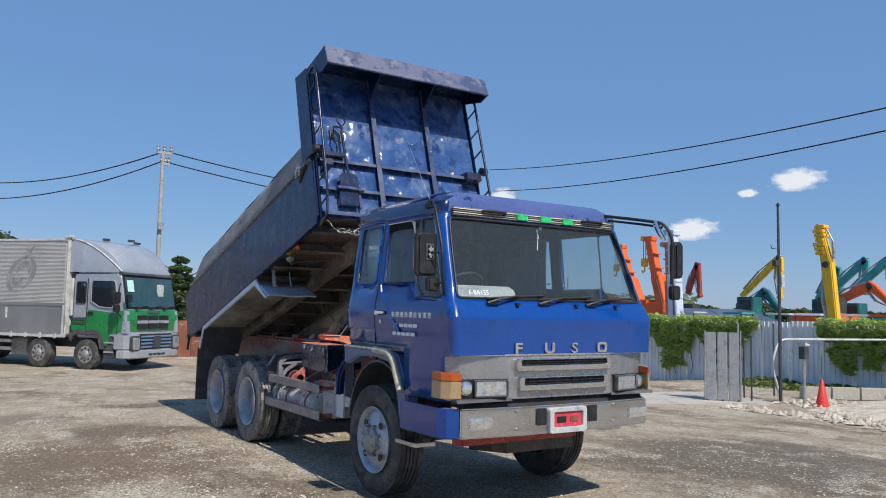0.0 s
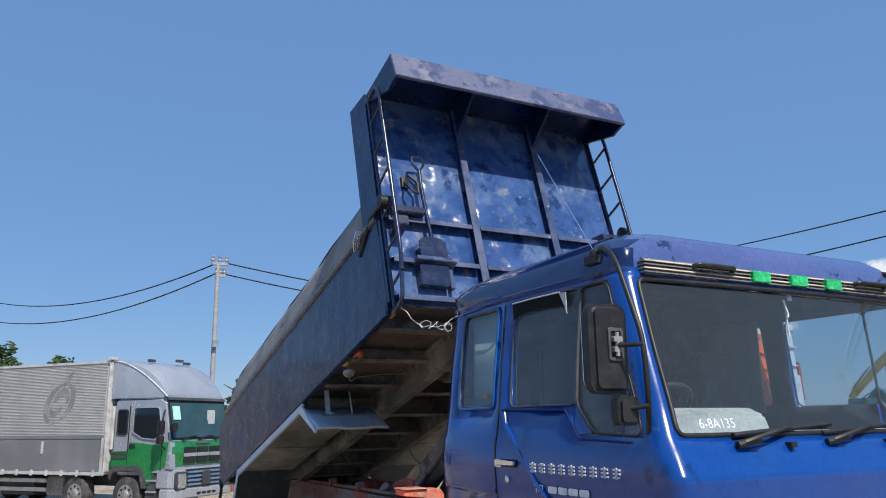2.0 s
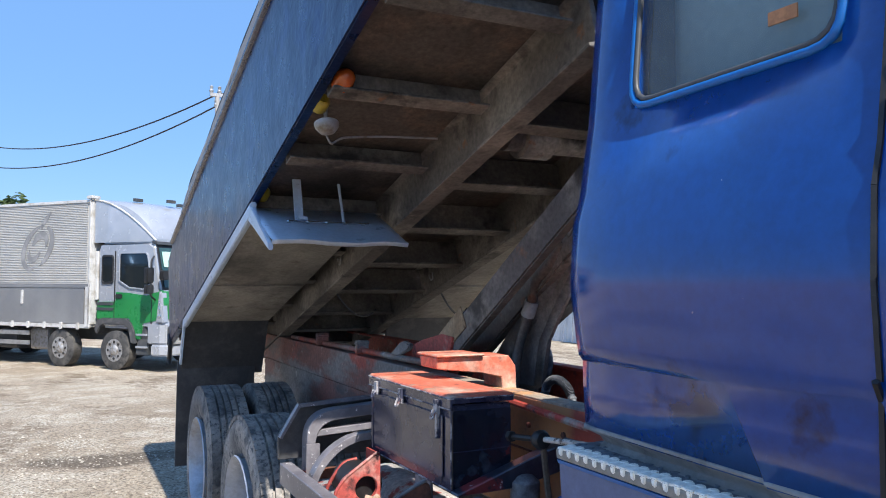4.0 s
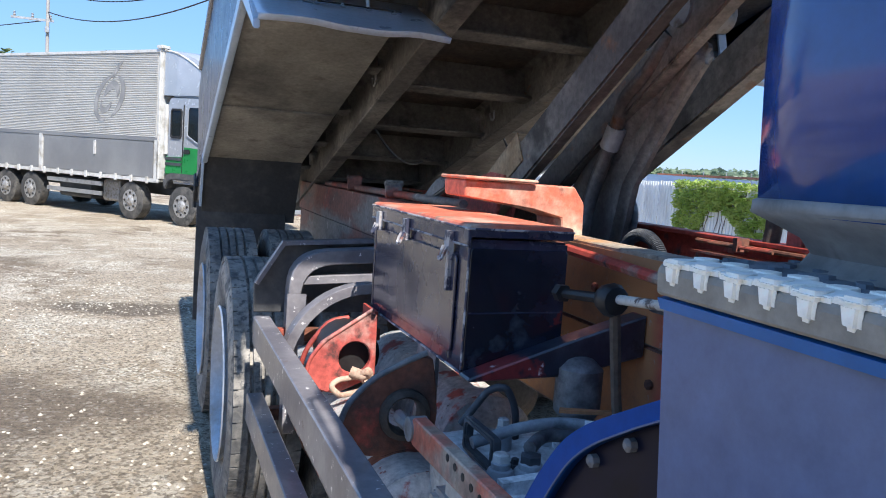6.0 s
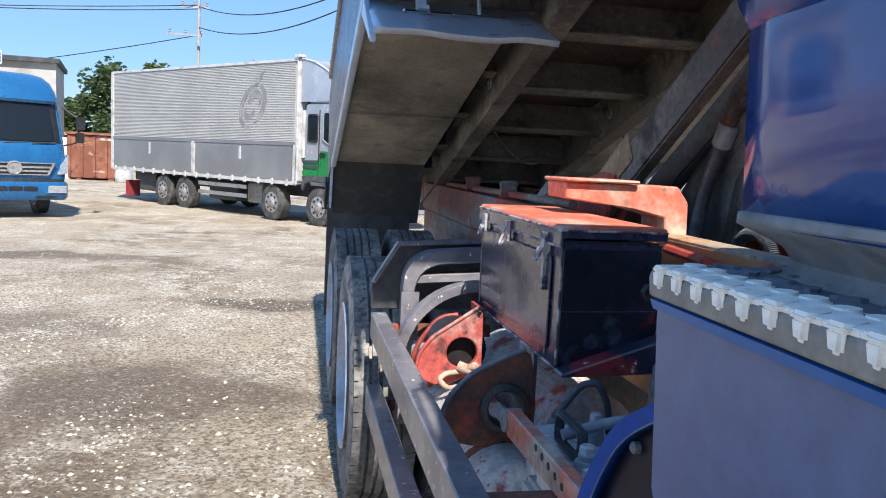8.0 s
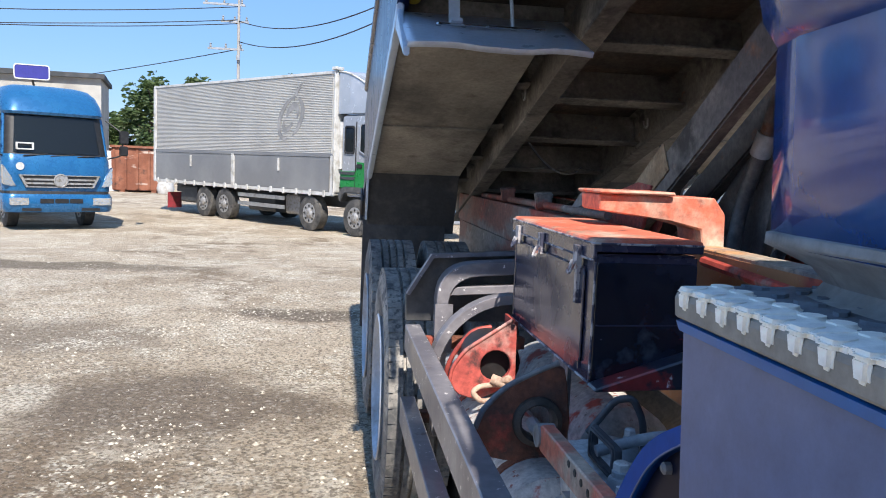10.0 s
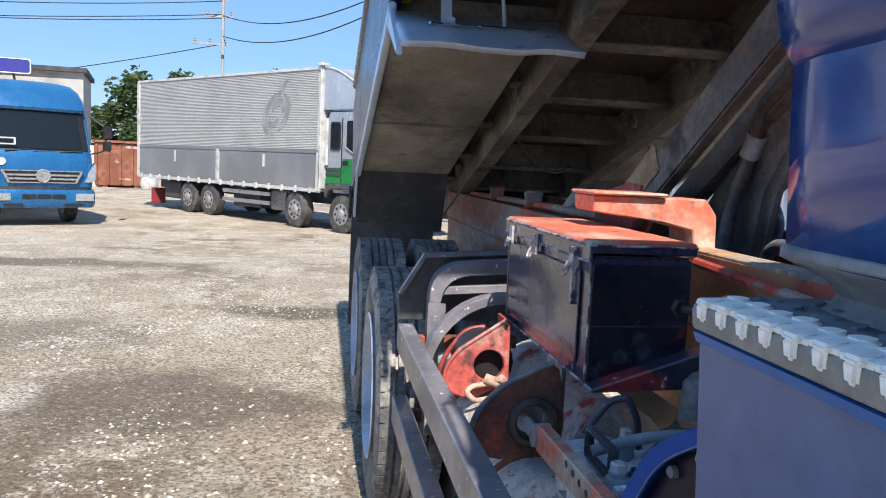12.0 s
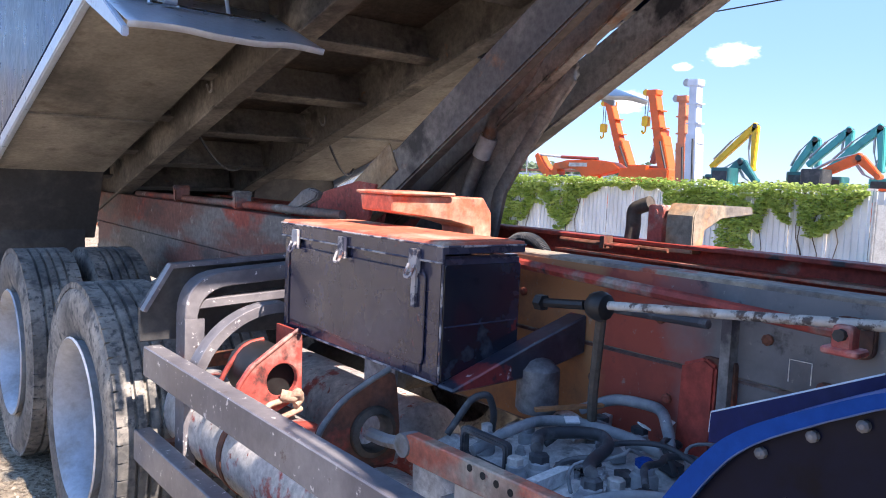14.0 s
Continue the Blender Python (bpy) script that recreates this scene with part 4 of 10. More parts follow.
part("grille_strip", bt, "chrome", grille, "thin bright strip over the grille")
for z0, z1, hw in ((1.285, 1.395, 0.565), (1.115, 1.235, 0.53)):
    f = B()
    frame_prism(f, rounded(-hw, hw, z0, z1, 0.025), rounded(-hw + 0.05, hw - 0.05, z0 + 0.05, z1 - 0.012, 0.012), "y", -0.128, -0.07)
    part("grille_surround", f, "steel", grille, "bright grille surround", bevel=0.004, seg=1)
    s = B()
    box(s, -hw + 0.045, hw - 0.045, -0.095, -0.088, z0 + 0.045, z1 - 0.01)
    part("grille_opening", s, "black", grille, "black grille opening")
    for i in range(2):
        b = B()
        zz = z0 + 0.055 + 0.022 * i
        prism(b, [(-0.118, zz), (-0.098, zz + 0.006), (-0.098, zz + 0.012), (-0.118, zz + 0.006)], "x", -hw + 0.05, hw - 0.05)
        part("grille_slat", b, "black", grille)
    for i in range(9):
        b = B()
        xx = -hw + 0.12 + (2 * hw - 0.24) * i / 8
        box(b, xx - 0.004, xx + 0.004, -0.112, -0.096, z0 + 0.05, z1 - 0.014)
        part("grille_rib", b, "black", grille)
for sx in (-1, 1):
    hb = B()
    rbox(hb, sx * 1.10, sx * 0.63, -0.108, -0.06, 1.065, 1.225, 0.012, "y")
    hl = part("headlamp", hb, "black", truck, "twin headlamp in a dark housing", bevel=0.003)
    hl.location.y = -0.008
    hl.rotation_euler.z = 0.17 * sx
    for cx, cz, rx in ((1.035, 1.15, 0.050),):
        l1 = B()
        lathe(l1, [(-0.118, 0.052), (-0.135, 0.046), (-0.140, 0.02), (-0.141, 0.002)], (sx * cx, 0, cz), "y", 24)
        part("round_lens", l1, "lamp_glass", hl, "round clear lamp lens", smooth=50)
        l3 = B()
        lathe(l3, [(-0.108, 0.062), (-0.122, 0.060), (-0.124, 0.052), (-0.110, 0.050)], (sx * cx, 0, cz), "y", 24, close=False)
        part("lamp_bezel", l3, "chrome", hl)
    l2 = B()
    prism(l2, rounded(min(sx * 0.95, sx * 0.655), max(sx * 0.95, sx * 0.655), 1.085, 1.208, 0.012), "y", -0.135, -0.105)
    part("square_lens", l2, "lamp_glass", hl, "rectangular clear lamp lens", bevel=0.006)
    l5 = B()
    frame_prism(l5, rounded(min(sx * 0.965, sx * 0.64), max(sx * 0.965, sx * 0.64), 1.073, 1.219, 0.015), rounded(min(sx * 0.95, sx * 0.655), max(sx * 0.95, sx * 0.655), 1.086, 1.207, 0.010), "y", -0.143, -0.105)
    part("lens_frame", l5, "flap", hl, "dark frame of the lens", bevel=0.002, seg=1)
    sh = B()
    prism(sh, [(-0.13, 1.035), (-0.03, 1.035), (-0.03, 1.062), (-0.115, 1.062)], "x", sx * 1.17, sx * 0.60)
    part("lamp_sill", sh, "flap", truck).location.y = 0.115
    il = B()
    prism(il, [(sx * 1.195, -0.045), (sx * 1.245, 0.03), (sx * 1.25, 0.17), (sx * 1.19, 0.17), (sx * 1.13, -0.02), (sx * 1.115, -0.095)], "z", 1.215, 1.285)
    ind = part("indicator", il, "orange_lamp", truck, "orange and cream corner indicator lamp", bevel=0.006)
    ind.location.y = 0.10
    il = B()
    prism(il, [(sx * 1.195, -0.045), (sx * 1.245, 0.03), (sx * 1.25, 0.17), (sx * 1.19, 0.17), (sx * 1.13, -0.02), (sx * 1.115, -0.095)], "z", 1.065, 1.212)
    part("lower_lens", il, "clear_lamp", ind, "faded cream lower lens", bevel=0.006)
# bumper: steel front, blue ends that run back to the wheel arch
bp = [(-1.12, -0.125), (-0.5, -0.185), (0.5, -0.185), (1.10, -0.125), (1.10, -0.03), (-1.12, -0.03)]
b = B()
prism(b, bp, "z", 0.735, 0.985)
bumper = part("bumper", b, "steel", truck, "dented bright steel front bumper", bevel=0.014, seg=3)
bumper.location.y = 0.13
for sx in (-1, 1):
    e = B()
    wide = 1.25 if sx < 0 else 1.19
    prism(e, [(sx * (wide - 0.125), -0.120), (sx * (wide - 0.035), -0.05), (sx * wide, 0.05), (sx * wide, 0.67), (sx * (wide - 0.05), 0.67), (sx * (wide - 0.06), 0.08), (sx * (wide - 0.125), -0.03)], "z", 0.735, 0.985)
    part("bumper_end", e, "blue" if sx < 0 else "steel", bumper, "blue painted bumper end" if sx < 0 else "steel bumper end", bevel=0.012)
    fl = B()
    rbox(fl, sx * 1.05, sx * 0.82, -0.168, -0.12, 0.815, 0.905, 0.010, "y")
    part("fog_lamp", fl, "lamp_glass", bumper, "rectangular fog lamp", bevel=0.006)
    sl = B()
    rbox(sl, sx * 0.36, sx * 0.25, -0.196, -0.18, 0.815, 0.96, 0.010, "y")
    part("bumper_slot", sl, "black", bumper, "black tow-hook slot")
    for zz in (0.80, 0.95):
        bo = B()
        lathe(bo, [(-0.178, 0.011), (-0.187, 0.011), (-0.191, 0.005)], (sx * 0.58, 0, zz), "y", 10)
        part("bumper_bolt", bo, "hub_grey", bumper)
# black strip stands for the shade above the bumper
rc = B()
prism(rc, [(-0.10, 0.985), (0.06, 0.985), (0.06, 1.043), (-0.06, 1.043)], "x", -1.06, 1.06)
part("bumper_gap_fill", rc, "black", bumper, "black strip for the shade between the bumper and the grille")
pl = B()
frame_prism(pl, rounded(-0.222, 0.222, 0.735, 0.960, 0.03), rounded(-0.172, 0.172, 0.785, 0.920, 0.015), "y", -0.215, -0.18)
part("plate_surround", pl, "grey_box", bumper, "pale plate surround", bevel=0.004, seg=1)
p2 = B()
box(p2, -0.172, 0.172, -0.196, -0.188, 0.790, 0.915)
npl = part("plate", p2, "plate_red", bumper, "pinkish red plate")
for x0, x1 in ((-0.13, -0.02), (0.03, 0.12)):
    q = B()
    rbox(q, x0, x1, -0.200, -0.1965, 0.825, 0.88, 0.008, "y")
    part("plate_bar", q, "black" if x0 < 0 else "rust", npl)
# lower apron and steps
ap = B()
prism(ap, [(0.08, 0.665), (0.24, 0.65), (0.24, 0.733), (0.08, 0.731)], "x", -1.05, 0.25)
part("front_apron", ap, "red", truck, "flaking red front under-run beam", bevel=0.01)
ap = B()
prism(ap, [(0.30, 0.52), (0.90, 0.46), (0.90, 0.70), (0.30, 0.72)], "x", -0.40, 0.40)
part("engine_sump", ap, "rust_dark", truck, "dark engine underside")
for sx in (-1, 1):
    st = B()
    rbox(st, sx * 1.25, sx * 1.02, 0.52, 0.88, 0.60, 0.635, 0.02, "z")
    part("cab_step", st, "steel", truck, "grey metal cab step", bevel=0.006)
    st = B()
    tube(st, bend([(sx * 1.05, 0.56, 0.62), (sx * 0.95, 0.56, 0.80), (sx * 0.9, 0.6, 0.95)], 0.05), 0.018, 8)
    part("step_bracket", st, "black", truck)

# roof front: vent louvre band, green marker lamps, wipers
band = B()
prism(band, [(0.395, 2.655), (0.375, 2.66), (0.385, 2.735), (0.43, 2.75), (0.44, 2.66)], "x", -0.98, 0.98)
louvre = part("roof_louvre", band, "rail_paint", truck, "grey louvred strip over the windscreen", bevel=0.004)
for i in range(4):
    s = B()
    zz = 2.662 + 0.018 * i
    prism(s, [(0.352, zz), (0.40, zz), (0.40, zz + 0.007), (0.36, zz + 0.009)], "x", -1.0, 1.0)
    part("louvre_slat", s, "cream" if i % 2 else "grille", louvre, "pale louvre slat")
for cx in (-0.22, 0.07, 0.35):
    s = B()
    rbox(s, cx - 0.065, cx + 0.065, 0.338, 0.37, 2.665, 2.722, 0.006, "y")
    part("marker_lamp", s, "green_lamp", truck, "green roof marker lamp", bevel=0.003)
for cx in (-0.55, 0.68):
    s = B()
    tube(s, bend([(cx - 0.14, 0.36, 2.71), (cx - 0.12, 0.33, 2.72), (cx + 0.12, 0.33, 2.72), (cx + 0.14, 0.36, 2.71)], 0.03), 0.012, 8)
    part("roof_grab_handle", s, "black", truck, "black grab handle")
for k in range(6):
    s = B()
    lathe(s, [(0, 0.012), (0.008, 0.012), (0.012, 0.004)], (-0.75 + 0.3 * k, 0.52 + 0.02 * (k % 2), 2.886), "z", 8)
    part("roof_rivet", s, "chrome", truck)
for cx, ang in ((-0.80, 0), (-0.22, 0), (0.36, 0)):
    w = B()
    tube(w, [(cx, 0.04, 1.885), (cx + 0.06, 0.02, 1.905), (cx + 0.32, 0.070, 1.945)], 0.011, 6)
    tube(w, [(cx - 0.02, 0.085, 1.915), (cx + 0.64, 0.095, 1.955)], 0.012, 6)
    tube(w, [(cx - 0.03, 0.055, 1.875), (cx + 0.09, 0.03, 1.90)], 0.017, 8)
    part("wiper", w, "black", truck, "black windscreen wiper", smooth=40)
for cx in (-0.50, 0.20, 0.72):
    n = B()
    rbox(n, cx - 0.02, cx + 0.02, 0.03, 0.07, 1.858, 1.88, 0.008, "z")
    part("washer_jet", n, "black", truck)

# mirrors: right side on the door pillar, left side on a long arm
mb = B()
rbox(mb, -1.455, -1.25, 0.205, 0.290, 2.09, 2.47, 0.05, "y", 6)
mirror_r = part("side_mirror", mb, "black", truck, "black plastic side mirror housing", bevel=0.022, seg=3)
q = B()
prism(q, rounded(-1.44, -1.265, 2.11, 2.45, 0.04), "y", 0.293, 0.296)
part("mirror_glass", q, "mirror", mirror_r)
q = B()
frame_prism(q, rounded(-1.375, -1.295, 2.225, 2.365, 0.012), rounded(-1.362, -1.308, 2.24, 2.35, 0.008), "y", 0.196, 0.206)
part("clamp_recess", q, "flap", mirror_r, "recess for the mirror clamp", bevel=0.002, seg=1)
q = B()
rbox(q, -1.358, -1.312, 0.182, 0.207, 2.262, 2.285, 0.006, "y")
rbox(q, -1.358, -1.312, 0.182, 0.207, 2.305, 2.328, 0.006, "y")
tube(q, [(-1.335, 0.190, 2.245), (-1.335, 0.190, 2.345)], 0.009, 8)
part("mirror_clamp", q, "hub_grey", mirror_r, "bright mirror clamp")
mb = B()
rbox(mb, -1.375, -1.265, 0.15, 0.22, 1.96, 2.08, 0.03, "y", 5)
mirror_s = part("lower_mirror", mb, "black", truck, "small black wide-angle mirror", bevel=0.014)
arm = B()
tube(arm, bend([(-1.09, 0.58, 2.79), (-1.16, 0.46, 2.79), (-1.245, 0.28, 2.70), (-1.275, 0.10, 2.32), (-1.265, 0.10, 2.05), (-1.17, 0.22, 1.91), (-1.10, 0.25, 1.89)], 0.10, 6), 0.012, 10)
tube(arm, [(-1.275, 0.100, 2.29), (-1.335, 0.186, 2.29)], 0.010, 8)
tube(arm, [(-1.265, 0.10, 2.04), (-1.32, 0.16, 2.03)], 0.010, 8)
part("mirror_arm", arm, "black", truck, "black tubular mirror arm", smooth=50)
q = B()
lathe(q, [(0, 0.03), (0.03, 0.028), (0.045, 0.012)], (-1.09, 0.60, 2.765), "z", 12)
rbox(q, -1.12, -1.05, 0.55, 0.66, 2.735, 2.775, 0.012, "z")
part("arm_bracket", q, "black", truck, "black mirror and aerial bracket")
an = B()
tube(an, [(-1.09, 0.606, 2.80), (-1.108, 1.02, 3.43)], 0.0018, 5)
part("aerial", an, "chrome", truck, "thin whip aerial")
arm = B()
tube(arm, bend([(0.89, 0.55, 2.83), (1.02, 0.12, 2.76), (1.12, -0.20, 2.70), (1.16, -0.27, 2.56), (1.17, -0.25, 2.10)], 0.10, 6), 0.016, 10)
tube(arm, [(0.96, 0.50, 2.78), (1.06, 0.02, 2.70), (1.12, -0.18, 2.66)], 0.012, 8)
lathe(arm, [(-0.01, 0.05), (0.03, 0.045), (0.05, 0.02)], (0.89, 0.55, 2.79), "z", 12)
part("mirror_arm", arm, "black", truck, "black tubular mirror arm", smooth=50)
mb = B()
rbox(mb, 1.19, 1.32, -0.28, -0.19, 2.16, 2.52, 0.045, "y", 6)
part("side_mirror", mb, "black", truck, "black plastic side mirror housing", bevel=0.022, seg=3)
mb = B()
rbox(mb, 1.18, 1.30, -0.26, -0.19, 1.95, 2.09, 0.03, "y", 5)
part("lower_mirror", mb, "black", truck, "small black wide-angle mirror", bevel=0.014)
mb = B()
m = Matrix.Translation((1.03, -0.22, 2.62)) @ Matrix.Rotation(radians(60), 4, "X") @ Matrix.Rotation(radians(20), 4, "Y")
lathe(mb, [(-0.03, 0.02), (-0.02, 0.08), (0.0, 0.10), (0.012, 0.098), (0.014, 0.09)], (0, 0, 0), "z", 20)
part("front_mirror", mb, "mirror", truck, "round convex under-view mirror", xf=m @ Matrix.Diagonal((0.7, 1.2, 1, 1)), smooth=40)

# writing on the door: what cannot be read or names a place stays plain bars
DOOR = Matrix(((0, 0, -1, -1.2135), (-1, 0, 0, 0), (0, 1, 0, 0), (0, 0, 0, 1)))
row_x = [1.030 - 0.080 * k for k in range(9)]
for k, y in enumerate(row_x):
    q = B()
    for zz in (0.0, 0.016, 0.032):
        box(q, -1.2160, -1.2105, y - 0.024, y + 0.022, 1.735 + zz, 1.743 + zz)
    box(q, -1.2160, -1.2105, y - 0.004, y + 0.004, 1.730, 1.780)
    part("sign_mark", q, "white_print", truck)
q = text_mesh("TEL", 0.058, 0.0012)
part("door_lettering", q, "white_print", truck, "white painted lettering", xf=Matrix.Translation((0, 1.02, 1.635)) @ DOOR)
for zz, y0 in ((1.635, 0.90), (1.558, 1.02)):
    for k in range(4 if zz > 1.6 else 5):
        q = B()
        y = y0 - k * 0.082
        rbox(q, -1.2160, -1.2105, y - 0.066, y, zz + 0.006, zz + 0.038, 0.006, "x", 2)
        part("number_bar", q, "white_print", truck)
q = text_mesh("6-8A135", 0.062, 0.0012)
part("chalk_lettering", q, "white_print", truck, "white chalked figures on the windscreen", xf=Matrix.Translation((-1.0, 0.093, 1.945)) @ Matrix.Rotation(radians(-19), 4, "X") @ TEXT_XF)

# front wheel arch: flare, ledge with studded tread and the fender behind the cab
for sx in (-1, 1):
    out = [(2.062, 1.230), (2.078, 1.236), (2.086, 1.250), (2.103, 1.415), (1.10, 1.415), (0.98, 1.38), (0.88, 1.22), (0.79, 1.00), (0.79, 0.80), (0.93, 0.80), (0.97, 1.0), (1.06, 1.22), (1.16, 1.30), (1.40, 1.335), (1.74, 1.325), (1.86, 1.28), (1.96, 1.24), (2.01, 1.232)]
    f = B()
    prism(f, out, "x", sx * 1.05, sx * 1.185)
    fender = part("front_fender", f, "blue_dusty", truck, "blue front wheel fender under the cab", bevel=0.016, seg=3)
    mo = B()
    tube(mo, bend([(sx * 1.195, 1.42, 1.405), (sx * 1.198, 1.14, 1.40), (sx * 1.205, 1.02, 1.34), (sx * 1.212, 0.86, 1.06)], 0.10, 6), 0.034, 10)
    part("fender_moulding", mo, "cream", fender, "dirty cream rubber fender moulding", smooth=50)
    li = B()
    n = 16
    rim_pts = [(HUB_F + 0.60 * math.cos(radians(5 + 170 * i / n)), 0.62 + 0.66 * math.sin(radians(5 + 170 * i / n))) for i in range(n + 1)]
    prism(li, rim_pts + [(y * 1.0 + (y - HUB_F) * 0.03, z + 0.02) for y, z in reversed(rim_pts)], "x", sx * 0.62, sx * 1.12)
    part("wheel_liner", li, "flap", fender, "black wheel arch liner")
    ld = B()
    prism(ld, [(sx * 1.182, 1.3975), (sx * 1.1935, 1.3975), (sx * 1.1950, 1.414), (sx * 1.1900, 1.4195), (sx * 1.166, 1.4205), (sx * 1.163, 1.417), (sx * 0.98, 1.419), (sx * 0.98, 1.405), (sx * 1.182, 1.405)], "y", 1.12, 2.083)
    ledge = part("fender_tread", ld, "tread_grey", truck, "grey studded rubber tread on the fender top", bevel=0.002, seg=1)
    if sx < 0:
        tooth = B()
        prism(tooth, [(-0.0064, 1.4190), (-0.0060, 1.4075), (-0.0052, 1.4052), (0.0036, 1.4058), (0.0046, 1.4085), (0.0072, 1.4190)], "x", -1.1975, -1.192)
        prism(tooth, [(-1.1985, 0.006), (-1.1985, -0.0075), (-1.190, -0.0095), (-1.178, -0.004), (-1.172, 0.006), (-1.180, 0.010), (-1.190, 0.009)], "z", 1.4165, 1.4220)
        lump = B()
        prism(lump, [(-1.172, -0.0085), (-1.167, -0.0115), (-1.158, -0.0110), (-1.153, -0.0050), (-1.154, 0.0040), (-1.160, 0.0080), (-1.169, 0.0070), (-1.173, 0.0010)], "z", 1.4165, 1.4225)
        ridge = B()
        prism(ridge, [(-1.1930, 1.4160), (-1.1930, 1.4200), (-1.1900, 1.4210), (-1.1660, 1.4215), (-1.1640, 1.4160)], "y", -0.0133, 0.0133)
        shared = {}
        for k in range(36):
            y = 2.066 - 0.02665 * k
            for name, src, bev in (("tread_tooth", tooth, 0.0026), ("tread_stud", lump, 0.0022), ("tread_ridge", ridge, 0.0006)):
                if name not in shared:
                    ob = part(name, src, "bump_white", ledge, bevel=bev, seg=2, smooth=50)
                    shared[name] = ob
                else:
                    ob = new(name, shared[name].data)
                    ob.parent = ledge
                ob.location = (0, y + (0.010 if name == "tread_stud" else 0.0), 0.0006 * math.sin(k * 2.7))
        for r in range(3):
            for k in range(26):
                y = 2.075 - 0.0325 * k - 0.016 * (r % 2)
                q = B()
                m = Matrix.Translation((-1.137 + 0.028 * r, y, 1.420)) @ Matrix.Rotation(radians(45 if (k + r) % 2 else -45), 4, "Z")
                prism(q, [(m @ Vector((c, d, 0))).to_2d()[:] for c, d in ((-0.010, 0), (-0.006, -0.004), (0.006, -0.004), (0.010, 0), (0.006, 0.004), (-0.006, 0.004))], "z", 1.4195, 1.4225)
                part("tread_bar", q, "tread_mat", ledge)
    bs = B()
    prism(bs, [(sx * 1.180, 1.3870), (sx * 1.1895, 1.388), (sx * 1.1925, 1.3955), (sx * 1.180, 1.397)], "y", 1.13, 2.082)
    part("fender_bead", bs, "bead_blue", fender, "bright blue bead under the tread")
    # rubber skirt that flares inwards from the cab's lower edge to the tread
    base = [RINGS[lev(1.455)][c if sx < 0 else mirrored(c)] for c in range(0, 11)]
    base = [Vector((sx * 0.80, base[0].y, 1.455))] + base
    sk = B()
    rows_s = []
    for i, p in enumerate(base):
        d = (base[min(i + 1, len(base) - 1)] - base[max(i - 1, 0)]).normalized()
        nrm = Vector((-d.y, d.x, 0))
        if nrm.dot(Vector((-sx, -0.9, 0))) < 0:
            nrm = -nrm
        wave = 0.003 * math.sin(p.y * 17)
        rows_s.append([sk.verts.new((p.x + nrm.x * o, p.y + nrm.y * o, z)) for o, z in ((0.014, 1.468), (-0.0035, 1.463 + 0.3 * wave), (-0.004, 1.456 + wave), (0.010, 1.450 + wave), (0.028, 1.440), (0.036, 1.430), (0.030, 1.4215), (0.016, 1.4185))])
    for i in range(len(base) - 1):
        for j in range(7):
            sk.faces.new((rows_s[i][j], rows_s[i + 1][j], rows_s[i + 1][j + 1], rows_s[i][j + 1]))
    part("cab_skirt", sk, "skirt", truck, "dusty grey rubber skirt under the cab edge", smooth=70, solid=0.004)
    mt = B()
    box(mt, sx * 1.160, sx * 0.99, 1.12, 2.091, 1.4175, 1.4200)
    part("tread_mat", mt, "tread_mat", ledge, "dark blue-grey studded mat", bevel=0.001, seg=1)
# blue inner fender that stands behind the cab: narrow sheet, outer flange, dark bolted band
def inset(pts, d):
    """The curve moved inwards by d, or by a different d at each end."""
    res = []
    for i, (y, z) in enumerate(pts):
        (ya, za), (yb, zb) = pts[max(i - 1, 0)], pts[min(i + 1, len(pts) - 1)]
        ln = math.hypot(yb - ya, zb - za)
        w = d[0] + (d[1] - d[0]) * i / (len(pts) - 1)
        res.append((y + (za - zb) / ln * w, z + (yb - ya) / ln * w))
    return res


